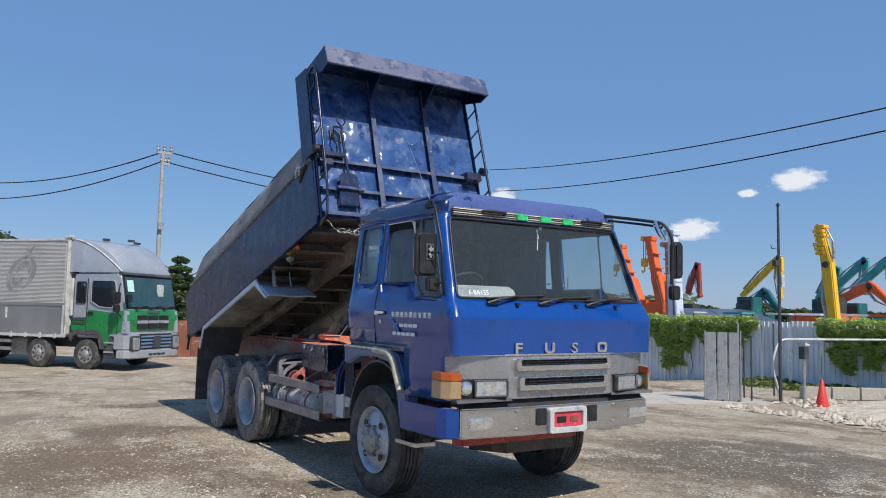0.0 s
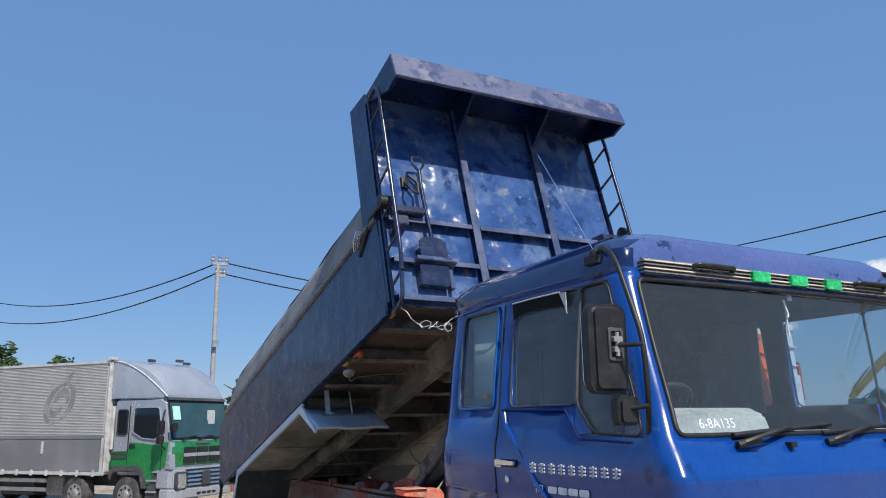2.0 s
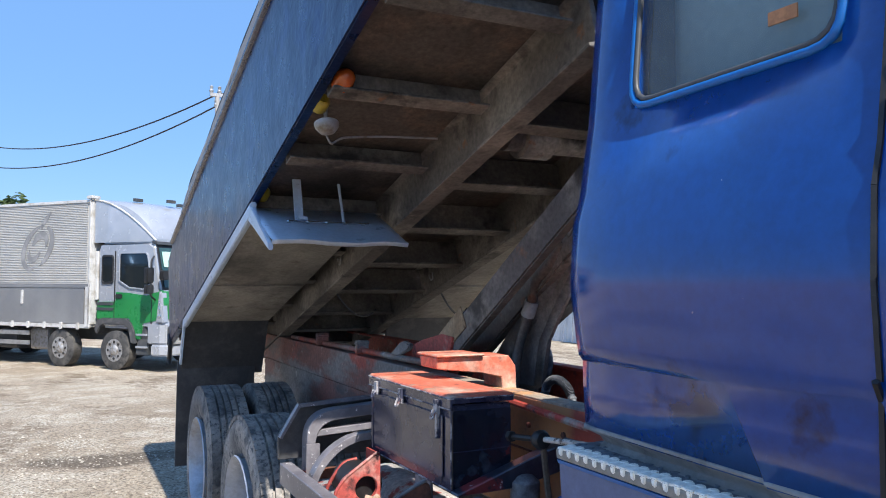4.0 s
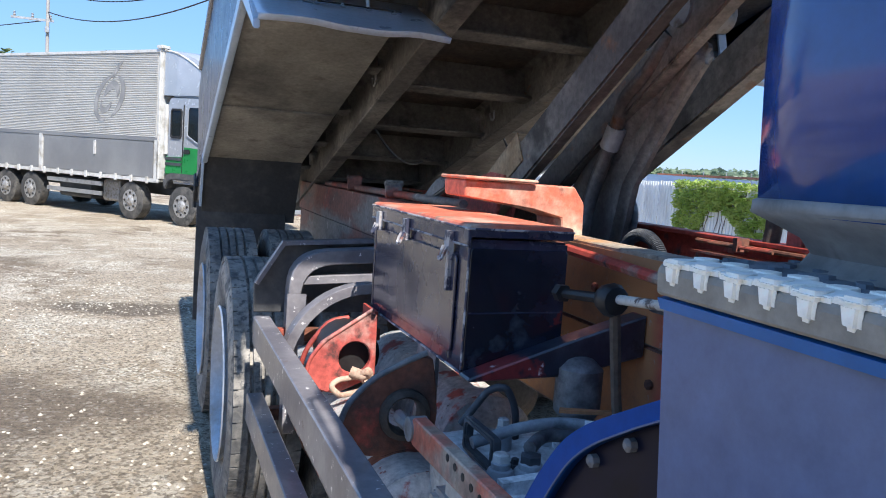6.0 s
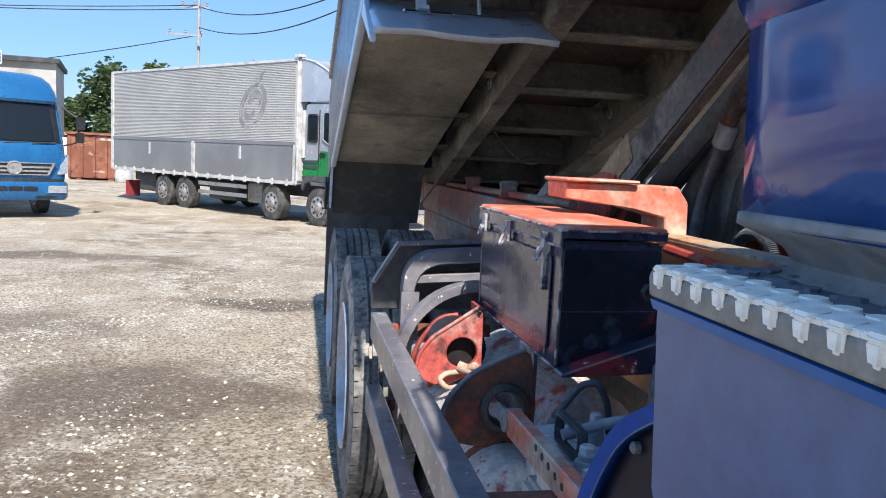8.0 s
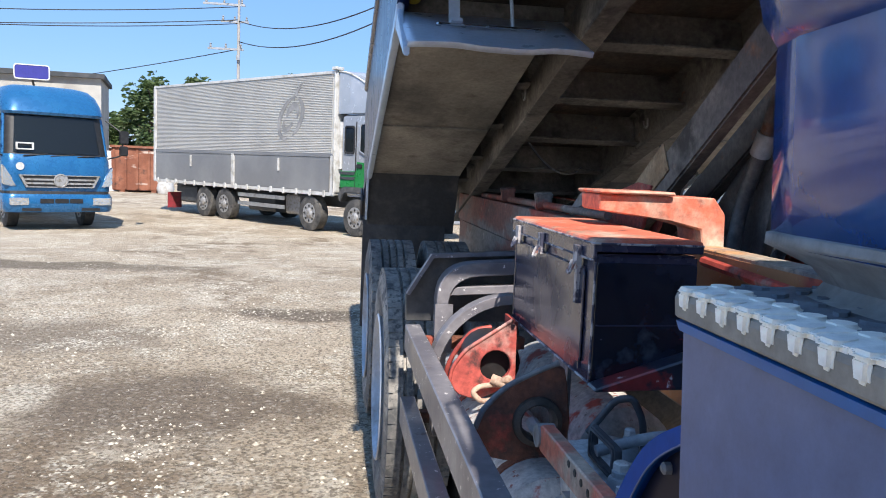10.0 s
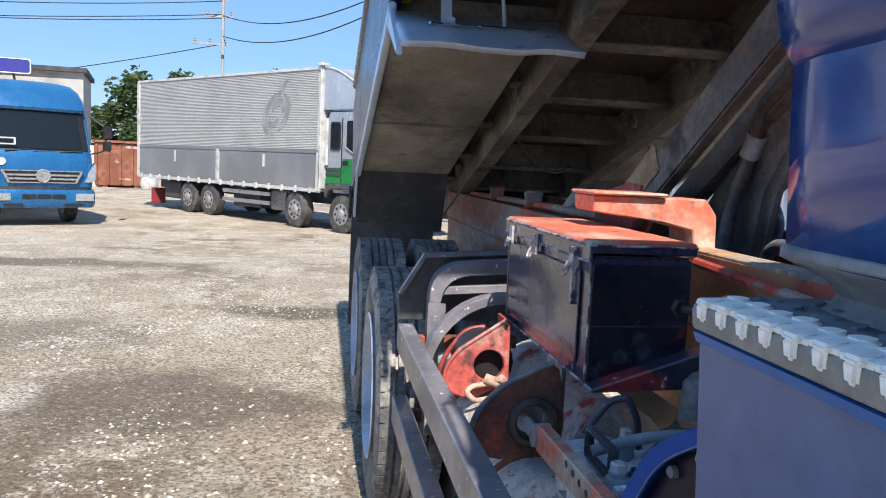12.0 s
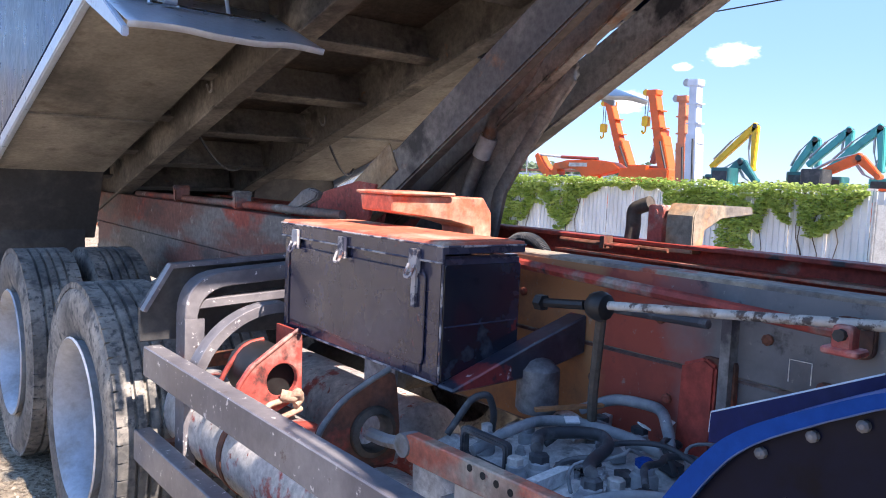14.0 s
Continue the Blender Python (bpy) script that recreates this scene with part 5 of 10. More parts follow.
for sx in (-1, 1):
    arc = [(2.455, 0.86), (2.455, 0.99), (2.437, 1.075), (2.410, 1.120), (2.380, 1.162), (2.347, 1.200), (2.308, 1.229), (2.255, 1.258), (2.17, 1.302), (2.08, 1.325), (1.80, 1.34)]
    arc = [(p.y, p.z) for p in bend([Vector((0, y, z)) for y, z in arc], 0.03, 4)]
    f = B()
    prism(f, arc + list(reversed(inset(arc, (0.006, 0.006)))), "x", sx * 1.0, sx * 1.091)
    inner = part("inner_fender", f, "blue_plastic", truck, "bright blue fender plate behind the cab", smooth=40)
    lip = inset(arc, (0.034, 0.012))
    f = B()
    prism(f, arc + list(reversed(lip)), "x", sx * 1.091, sx * 1.096)
    part("fender_flange", f, "blue_plastic", inner, "bright blue outer flange of the fender")
    # bolted band; its lower fill stands for the shade in the wheel opening
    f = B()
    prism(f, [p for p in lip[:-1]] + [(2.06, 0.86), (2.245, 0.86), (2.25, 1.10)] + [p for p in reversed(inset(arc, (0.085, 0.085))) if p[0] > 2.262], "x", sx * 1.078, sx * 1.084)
    part("fender_web", f, "web_black", inner, "bolted inner band of the fender, near black for its shade")
    # pale thread stands for the light caught on the flange's edge
    f = B()
    tube(f, [(sx * 1.096, y, z) for y, z in lip], 0.0011, 6)
    part("fender_rim", f, "blue_dusty", inner, "thin pale line of light along the fender flange", smooth=50)
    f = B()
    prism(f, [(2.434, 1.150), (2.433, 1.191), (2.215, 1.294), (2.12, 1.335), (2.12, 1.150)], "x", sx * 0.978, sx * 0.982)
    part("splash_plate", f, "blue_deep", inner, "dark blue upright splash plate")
    # pale thread stands for the sky's highlight on the plate's top edge
    f = B()
    tube(f, [(sx * 0.980, 2.434, 1.163), (sx * 0.980, 2.433, 1.191), (sx * 0.980, 2.215, 1.294)], 0.0022, 6)
    part("plate_edge", f, "fender_pale", inner, "thin pale line of light along the splash plate")
    for y, z in ((2.300, 1.195), (2.242, 1.232), (2.190, 1.258)):
        q = B()
        lathe(q, [(sx * 1.084, 0.007), (sx * 1.091, 0.007), (sx * 1.094, 0.003)], (0, y, z), "x", 8)
        part("fender_bolt", q, "slate", inner)

# ---- raised dump body ----
def bpart(name, bm, mat, label="", parent=None, **kw):
    return part(name, bm, mat, parent or truck, label, xf=BODY, **kw)


# floor gets a darker steel than its beams to carry the shade between them
fl = B()
box(fl, -1.15, 1.15, 0.03, 5.46, 0.0, 0.05)
bpart("body_floor", fl, "rust_dark", "dusty brown steel floor of the tipping body, darkened for shade")
for sx in (-1, 1):
    s = B()
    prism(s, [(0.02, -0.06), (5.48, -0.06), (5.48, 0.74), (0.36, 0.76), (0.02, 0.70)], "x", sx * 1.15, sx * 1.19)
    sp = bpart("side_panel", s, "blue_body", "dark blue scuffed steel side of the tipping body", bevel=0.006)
    s = B()
    tube(s, [(sx * 1.185, 0.36, 0.765), (sx * 1.185, 5.48, 0.745)], 0.030, 8)
    bpart("side_top_rail", s, "navy", "dark top rail of the body side", smooth=50)
    s = B()
    prism(s, [(sx * 1.15, -0.09), (sx * 1.20, -0.09), (sx * 1.20, 0.0), (sx * 1.15, 0.0)], "y", 0.02, 5.46)
    bpart("side_sill", s, "blue_body", "blue lower sill of the body side", bevel=0.008)
    # folded canvas cover along the top, leaning inwards, with a rolled upper edge
    c = B()
    n, rows = 60, 5
    grid = []
    for i in range(n + 1):
        f = i / n
        line = []
        for j in range(rows + 1):
            g = j / rows
            u0, u1 = 0.40 + 0.42 * g, 5.30 - 0.10 * g
            u = u0 + (u1 - u0) * f
            w = 0.775 + g * (0.325 + 0.006 * math.sin(f * 17) + 0.010 * noise.noise((f * 9, 0, sx)))
            x = sx * (1.178 - 0.075 * g + 0.007 * noise.noise((f * 14, g * 2, 3 + sx)))
            line.append(c.verts.new((x, u, w)))
        grid.append(line)
    for i in range(n):
        for j in range(rows):
            c.faces.new((grid[i][j], grid[i + 1][j], grid[i + 1][j + 1], grid[i][j + 1]))
    bpart("canvas_cover", c, "tarp", "grey stained canvas cover along the body side", smooth=60, solid=0.012)
    c = B()
    tube(c, [(sx * (1.103 + 0.004 * math.sin(i * 1.3)), 0.82 + 4.38 * i / 20, 1.100 + 0.006 * math.sin(17 * i / 20) + 0.003 * math.sin(i * 2.1)) for i in range(21)], 0.015, 8)
    bpart("cover_edge", c, "black", "dark rolled edge of the canvas cover", smooth=60)
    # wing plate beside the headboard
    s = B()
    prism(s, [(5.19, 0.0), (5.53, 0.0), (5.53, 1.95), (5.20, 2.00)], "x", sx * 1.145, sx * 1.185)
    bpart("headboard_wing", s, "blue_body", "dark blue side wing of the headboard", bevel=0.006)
    # ladder standing off the headboard
    lad = B()
    tube(lad, bend([(sx * 1.165, 5.52, 1.84), (sx * 1.165, 5.72, 1.90), (sx * 1.165, 5.77, 1.75), (sx * 1.165, 5.77, 0.30), (sx * 1.165, 5.70, -0.06), (sx * 1.165, 5.55, -0.10)], 0.07, 6), 0.017, 8)
    ladder = bpart("ladder", lad, "blue_tube", "dark blue tubular ladder on the headboard", smooth=50)
    lad = B()
    tube(lad, [(sx * 1.165, 5.55, 1.84), (sx * 1.165, 5.55, -0.08)], 0.014, 8)
    bpart("ladder_rail", lad, "blue_tube", parent=ladder, smooth=50)
    for k in range(6):
        r = B()
        ww = 0.16 + 0.30 * k
        tube(r, [(sx * 1.165, 5.55, ww - 0.05), (sx * 1.165, 5.77, ww)], 0.012, 6)
        bpart("rung", r, "blue_tube", parent=ladder)
    k = B()
    lathe(k, [(-0.05, 0.02), (-0.04, 0.055), (0.05, 0.055), (0.07, 0.02)], (sx * 1.20, 5.66, 0.78), "x", 14)
    tube(k, [(sx * 1.19, 5.1, 0.60), (sx * 1.20, 5.4, 0.78), (sx * 1.19, 5.66, 0.80)], 0.018, 8)
    bpart("cover_winch", k, "black", "black knob of the cover winch", smooth=45)
    k = B()
    for a in (0, 1, 2, 3):
        tube(k, bend([(sx * 1.20, 5.10 + 0.03 * a, 0.84 - 0.02 * a), (sx * 1.225, 5.06 + 0.05 * a, 0.74), (sx * 1.205, 5.02 + 0.04 * a, 0.68)], 0.03), 0.005, 5)
    bpart("cover_chain", k, "steel", "short chain on the cover hook")
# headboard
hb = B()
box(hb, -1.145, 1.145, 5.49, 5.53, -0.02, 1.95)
head = bpart("headboard", hb, "blue_board", "dented glossy blue headboard with repainted and glare-pale patches")
for cx in (-0.35, 0.44):
    s = B()
    prism(s, [(cx + 0.038, 5.53), (cx + 0.036, 5.60), (cx - 0.034, 5.60), (cx - 0.034, 5.593), (cx + 0.028, 5.593), (cx + 0.030, 5.53)], "z", 0.02, 1.90)
    bpart("upright_rib", s, "rib_paint", "worn grey-blue upright rib", parent=head, bevel=0.004, seg=1)
for w in (0.70, 0.335, 0.02):
    xs = [(-1.14, -0.388), (-0.31, 0.402), (0.48, 1.14)]
    for x0, x1 in xs:
        s = B()
        prism(s, [(5.53, w + 0.035), (5.60, w + 0.012), (5.60, w - 0.03), (5.593, w - 0.03), (5.593, w + 0.006), (5.53, w + 0.026)], "x", x0, x1)
        bpart("cross_rib", s, "rib_paint", "worn grey-blue cross rib", parent=head, bevel=0.003, seg=1)
# guard takes the darker body blue for the shade under it
v = B()
box(v, -1.16, 1.16, 5.46, 6.03, 1.925, 1.95)
vis_ob = bpart("cab_visor", v, "blue_body", "dark blue steel cab guard over the headboard", bevel=0.004)
v = B()
prism(v, [(6.03, 1.955), (6.06, 1.955), (6.10, 1.70), (6.07, 1.695)], "x", -1.165, 1.165)
bpart("visor_lip", v, "lip_paint", "patchy blue front lip of the cab guard", parent=vis_ob, bevel=0.004)
for sx in (-1, 1):
    v = B()
    prism(v, [(5.53, 1.95), (6.05, 1.955), (6.085, 1.70), (5.92, 1.68), (5.53, 1.86)], "x", sx * 1.13, sx * 1.162)
    bpart("visor_gusset", v, "blue_body", "dark blue end gusset of the cab guard", parent=vis_ob, bevel=0.003)
for cx in (-0.35, 0.44):
    v = B()
    prism(v, [(5.50, 1.92), (6.03, 1.92), (6.03, 1.87), (5.56, 1.62), (5.50, 1.62)], "x", cx - 0.012, cx + 0.012)
    bpart("visor_rib", v, "blue_body", parent=vis_ob)
# equipment on the headboard: shovel in its rack, boxes
sh = B()
tube(sh, bend([(-0.79, 5.60, 0.52), (-0.83, 5.63, 0.95), (-0.83, 5.64, 1.14)], 0.1), 0.017, 8)
tube(sh, bend([(-0.83, 5.64, 1.14), (-0.885, 5.645, 1.20), (-0.885, 5.645, 1.27), (-0.79, 5.645, 1.275), (-0.785, 5.645, 1.20), (-0.83, 5.64, 1.14)], 0.02), 0.011, 6)
shovel = bpart("shovel_handle", sh, "blue_tube", "blue painted shovel handle with a D grip", smooth=50)
sb = B()
prism(sb, [(-0.91, 0.28), (-0.68, 0.28), (-0.675, 0.50), (-0.72, 0.535), (-0.79, 0.545), (-0.87, 0.535), (-0.915, 0.50)], "y", 5.605, 5.615)
bpart("shovel_blade", sb, "blue_tube", "flat square shovel blade", parent=shovel, bevel=0.002, seg=1)
sr = B()
tube(sr, bend([(-0.93, 5.60, 1.10), (-0.96, 5.64, 1.00), (-0.93, 5.66, 0.93), (-0.88, 5.66, 0.90), (-0.86, 5.64, 1.02), (-0.93, 5.62, 1.10)], 0.03), 0.012, 6)
rbox(sr, -0.96, -0.90, 5.50, 5.56, 1.02, 1.12, 0.01, "z")
bpart("shovel_hook", sr, "black", "black hook that holds the shovel")
sr = B()
prism(sr, [(5.56, 0.29), (5.66, 0.31), (5.66, 0.345), (5.56, 0.345)], "x", -0.97, -0.62)
rack = bpart("shovel_rack", sr, "rib_paint", "small grey-blue steel shovel rack", bevel=0.004)
sr = B()
prism(sr, [(5.54, 0.12), (5.605, 0.12), (5.625, 0.285), (5.54, 0.285)], "x", -0.94, -0.69)
bpart("rack_pocket", sr, "blue_tube", "dark blue pocket plate under the shovel", parent=rack, bevel=0.004)
sr = B()
prism(sr, [(5.535, 0.11), (5.60, 0.11), (5.60, 0.285), (5.535, 0.285)], "x", -0.68, -0.645)
bpart("rack_strap", sr, "rib_paint", parent=rack, bevel=0.003)
sr = B()
prism(sr, [(5.50, 0.55), (5.70, 0.58), (5.70, 0.66), (5.50, 0.68)], "x", -1.12, -1.02)
prism(sr, [(5.50, 0.72), (5.66, 0.72), (5.66, 0.78), (5.50, 0.80)], "x", -1.13, -0.84)
bpart("winch_bracket", sr, "navy", "dark blue winch bracket", bevel=0.006)
sr = B()
prism(sr, [(5.50, 0.62), (5.68, 0.64), (5.68, 0.74), (5.50, 0.78)], "x", 0.92, 1.15)
bpart("winch_bracket", sr, "navy", "dark blue winch bracket", bevel=0.006)
rp = B()
tube(rp, [(-1.11 + 0.50 * i / 70 + 0.008 * math.sin(i * 0.33), 5.52 + 0.02 * math.sin(i * 0.21), -0.04 - 0.15 * math.sin(math.pi * i / 70) ** 0.8 + 0.006 * math.sin(i * 0.45)) for i in range(71)], 0.0018, 6)
tube(rp, [(-0.98 + 0.22 * i / 70 + 0.02 * math.sin(i * 0.31), 5.53 + 0.015 * math.cos(i * 0.25), -0.175 - 0.028 * math.sin(i * 0.23)) for i in range(71)], 0.0017, 6)
tube(rp, [(-0.72 + 0.03 * math.cos(i * 0.28), 5.52, -0.17 + 0.03 * math.sin(i * 0.28) - 0.0006 * i) for i in range(40)], 0.0016, 6)
bpart("rope", rp, "bump_white", "pale knotted rope hanging from the headboard", smooth=60)
# tailgate
tg = B()
box(tg, -1.145, 1.145, -0.02, 0.02, -0.02, 0.72)
tailg = bpart("tailgate", tg, "blue_body", "dark blue steel tailgate", bevel=0.006)
for cx in (-0.75, 0.0, 0.75):
    s = B()
    box(s, cx - 0.04, cx + 0.04, -0.07, -0.022, 0.0, 0.70)
    bpart("tailgate_rib", s, "blue_body", parent=tailg, bevel=0.006)
rag = B()
tube(rag, [(-1.20, 0.10 + 0.05 * math.sin(i), -0.02 - 0.05 * i) for i in range(6)], 0.02, 6)
bpart("tail_strap", rag, "black", "dark torn strap at the tail of the body")
# underside: long sills and cross beams
for cx in (-0.40, 0.40):
    s = B()
    prism(s, [(cx - 0.05, -0.25), (cx + 0.05, -0.25), (cx + 0.05, -0.235), (cx + 0.012, -0.225), (cx + 0.012, -0.02), (cx + 0.05, -0.004), (cx - 0.05, -0.004), (cx - 0.012, -0.02), (cx - 0.012, -0.225), (cx - 0.05, -0.235)], "y", 0.05, 5.35)
    bpart("long_sill", s, "under", "rust-brown long sill under the body", bevel=0.003, seg=1)
for u in (0.35, 0.85, 1.42, 2.05, 2.68, 3.33, 3.98, 4.62, 5.25):
    for x0, x1, d in ((-1.15, -0.452, 0.12), (-0.385, 0.385, 0.19), (0.452, 1.15, 0.12)):
        s = B()
        prism(s, [(u - 0.035, -0.004), (u - 0.035, -d), (u + 0.05, -d), (u + 0.05, -d + 0.012), (u - 0.02, -d + 0.012), (u - 0.02, -0.004)], "x", x0, x1)
        bpart("cross_beam", s, "under", "dusty brown cross beam under the body", bevel=0.002, seg=1)
for cx, u in ((-0.47, 2.62), (-0.36, 3.72), (0.33, 2.30)):
    s = B()
    tube(s, bend([(cx, u, -0.13), (cx, u + 0.02, -0.18), (cx, u + 0.055, -0.18), (cx, u + 0.06, -0.13)], 0.02, 5), 0.006, 8)
    bpart("wire_hook", s, "hub_grey", "small bent wire hook under the body", smooth=60)
for x0 in (0.0, 0.85):
    s = B()
    tube(s, sag((x0 - 0.3, 2.0, -0.15), (x0 + 0.25, 1.4, -0.15), 0.12), 0.008, 6)
    bpart("cable", s, "hose", "thin hanging cable under the body")
for u, c in ((0.9, 0.0), (4.44, 0.035), (3.405, 0.06), (5.40, 0.06)):
    s = B()
    lathe(s, [(-0.035, 0.018), (-0.025, 0.036), (0.030, 0.034), (0.048, 0.02)], (-1.13, u, c - 0.10), "y", 16)
    bpart("marker_lamp", s, "yellow_lamp", "yellow side marker lamp under the body edge", smooth=40)
s = B()
lathe(s, [(-0.030, 0.012), (-0.022, 0.034), (0.0, 0.050), (0.018, 0.052), (0.026, 0.040)], (-1.10, 4.41, -0.155), "z", 20)
tube(s, [(-1.10, 4.41, -0.13), (-1.10, 4.41, -0.03)], 0.010, 8)
tube(s, bend([(-1.10, 4.40, -0.19), (-1.08, 4.38, -0.22), (-1.02, 4.36, -0.17), (-0.80, 4.33, -0.13), (-0.55, 4.34, -0.12)], 0.04), 0.005, 6)
bpart("work_lamp", s, "hub_grey", "round grey work lamp and wire under the body edge", smooth=40)
s = B()
lathe(s, [(-0.075, 0.012), (-0.055, 0.036), (0.0, 0.046), (0.055, 0.036), (0.075, 0.012)], (-1.10, 4.64, -0.075), "y", 16)
bpart("side_reflector", s, "orange_lamp", "orange lamp under the body edge", smooth=50)
# rear fender hung from the body, both sides
for sx in (-1, 1):
    f = B()
    prism(f, [(0.98, -0.125), (3.40, -0.145), (3.40, -0.125), (0.98, -0.105)], "x", sx * 0.535, sx * 1.17)
    fd = bpart("rear_fender", f, "fender_under", "dusty underside of the rear wheel fender")
    for us in (2.05,):
        f = B()
        box(f, min(sx * 0.55, sx * 1.165), max(sx * 0.55, sx * 1.165), us, us + 0.012, -0.150, -0.139)
        bpart("fender_seam", f, "fender_under", parent=fd)
    f = B()
    prism(f, [(0.98, -0.17), (3.40, -0.17), (3.44, -0.10), (0.96, -0.10)], "x", sx * 1.172, sx * 1.205)
    bpart("fender_edge", f, "fender_pale", "pale blue outer edge of the rear fender", parent=fd, bevel=0.006)
    f = B()
    prism(f, [(3.30, -0.10), (3.40, -0.10), (3.745, -0.44), (3.735, -0.47), (3.62, -0.38), (3.36, -0.18)], "x", sx * 1.203, sx * 1.18)
    bpart("fender_cheek", f, "fender_pale", "pale blue cheek of the fender nose", parent=fd, bevel=0.004)
    f = B()
    nn = 18
    rows_v = []
    for i in range(nn + 1):
        x = 0.49 + 0.70 * i / nn
        wob = 0.004 * math.sin(x * 13 + 0.6) + 0.005 * noise.noise((x * 7, 0, sx))
        ex = 0.17 if sx > 0 else 0.0
        rows_v.append([f.verts.new((sx * x, u, w)) for u, w in ((3.38, -0.115), (3.56 + 0.4 * ex, -0.262 + 0.3 * wob - 0.2 * ex), (3.735 + wob + ex, -0.405 + wob - 0.5 * ex), (3.768 + wob + ex, -0.428 + wob - 0.5 * ex), (3.752 + wob + ex, -0.440 + wob - 0.5 * ex))])
    for i in range(nn):
        for j in range(4):
            f.faces.new((rows_v[i][j], rows_v[i + 1][j], rows_v[i + 1][j + 1], rows_v[i][j + 1]))
    bpart("fender_nose", f, "fender_pale", "pale blue bent nose plate of the fender with a wavy edge", parent=fd, smooth=40, solid=0.004)
    f = B()
    prism(f, [(0.99, -0.105), (0.99, -0.125), (0.655, -0.49), (0.635, -0.475)], "x", sx * 0.535, sx * 1.19)
    bpart("fender_tail", f, "flap", "dark rear plate of the fender", parent=fd, bevel=0.003, seg=1)
    f = B()
    prism(f, [(0.98, -0.10), (1.00, -0.165), (0.76, -0.42), (0.71, -0.40)], "x", sx * 1.192, sx * 1.207)
    bpart("fender_edge", f, "fender_pale", "pale blue outer edge of the rear fender", parent=fd)
    for cx in (0.98, 0.74):
        f = B()
        if cx > 0.9:
            box(f, sx * cx - 0.022, sx * cx + 0.022, 3.52, 3.532, -0.24, 0.0)
            box(f, sx * cx - 0.022, sx * cx + 0.022, 3.50, 3.60, -0.25, -0.235)
        else:
            tube(f, bend([(sx * cx, 3.50, 0.0), (sx * cx, 3.53, -0.235), (sx * cx, 3.57, -0.255)], 0.02), 0.008, 8)
        bpart("fender_stay", f, "fender_pale", "pale grey fender stay", parent=fd)
    f = B()
    tube(f, [(sx * 1.05, 3.58, -0.255), (sx * 0.62, 3.58, -0.255)], 0.006, 5)
    for k in range(5):
        lathe(f, [(0, 0.012), (0.008, 0.012), (0.012, 0.005)], (sx * (1.05 - 0.1 * k), 3.58, -0.262), "z", 7)
    bpart("fender_wire", f, "steel", "thin wire and screws on the fender nose", parent=fd)
    fy, fz = 7.36, 1.12
    f = B()
    prism(f, [(fy - 0.01, fz), (fy + 0.012, fz), (fy + 0.04, 0.62), (fy + 0.045, 0.28), (fy + 0.03, 0.28), (fy + 0.02, 0.62)], "x", sx * 0.60, sx * 1.22)
    part("mud_flap", f, "flap", truck, "black rubber mud flap behind the rear wheels", bevel=0.003, seg=1)

# ---- hoist between the frame and the body ----
def bar(bm, p, q, wx, h):
    """A straight bar in the y-z plane from p to q (y, z), half width wx about x, height h."""
    (x, y0, z0), (_, y1, z1) = p, q
    d = Vector((0, y1 - y0, z1 - z0)).normalized()
    nrm = Vector((0, -d.z, d.y)) * h / 2
    a, b = Vector(p), Vector(q)
    poly = [a + nrm, b + nrm, b - nrm, a - nrm]
    return prism(bm, [(v.y, v.z) for v in poly], "x", x - wx, x + wx)


for cx, p, q, wx, hh in ((-0.17, (4.98, 1.13), (2.72, 2.545), 0.028, 0.15), (0.05, (4.95, 1.18), (2.80, 2.55), 0.030, 0.125), (0.45, (4.95, 1.40), (2.72, 2.655), 0.030, 0.10), (0.45, (4.95, 1.305), (2.72, 2.56), 0.045, 0.075)):
    h = B()
    bar(h, (cx, *p), (cx, *q), wx, hh)
    part("hoist_arm", h, "arm", truck, "greasy dark steel hoist arm", bevel=0.008)
h = B()
for cx in (-0.205, -0.135):
    prism(h, [(5.02, 1.10), (4.99, 1.385), (4.86, 1.425), (4.60, 1.475), (4.46, 1.465), (4.52, 1.30), (4.72, 1.10)], "x", cx - 0.008, cx + 0.008)
part("hoist_bracket", h, "red_plate", truck, "faded red hoist pivot bracket", bevel=0.003)
h = B()
bar(h, (-0.2015, 4.66, 1.390), (-0.2015, 4.36, 1.578), 0.0025, 0.12)
part("paint_plate", h, "tan_rust", truck, "faded tan primer plate at the foot of the hoist arm")
h = B()
prism(h, [(4.86, 1.315), (4.60, 1.395), (4.58, 1.425), (4.66, 1.440), (4.72, 1.425), (4.88, 1.34)], "x", -0.41, -0.38)
part("rest_lever", h, "slate", truck, "grey bent lever on the frame top", bevel=0.006)
h = B()
prism(h, [(3.90, 1.96), (3.83, 1.99), (3.74, 1.95), (3.71, 1.88), (3.80, 1.78), (3.95, 1.60), (4.06, 1.45), (4.12, 1.20), (4.52, 1.20), (4.43, 1.47), (4.24, 1.68)], "x", 0.085, 0.16)
part("hoist_lever", h, "arm", truck, "broad curved grey hoist lever", bevel=0.03, seg=3, smooth=50)
h = B()
tube(h, [(0.12, 4.60, 1.18), (0.12, 3.86, 1.90)], 0.075, 20)
lathe(h, [(-0.08, 0.05), (0.08, 0.05)], (0.12, 4.62, 1.16), "x", 12)
part("hoist_cylinder", h, "arm", truck, "dark hydraulic hoist cylinder", smooth=40)
h = B()
tube(h, bend([(0.03, 3.80, 1.95), (0.02, 3.90, 1.83), (0.02, 4.02, 1.76), (0.03, 4.06, 1.68), (0.035, 4.13, 1.56), (0.03, 4.20, 1.42), (0.0, 4.20, 1.2)], 0.08, 5), 0.026, 10)
hs = part("hydraulic_hose", h, "arm", truck, "black hydraulic hose along the cylinder", smooth=50)
h = B()
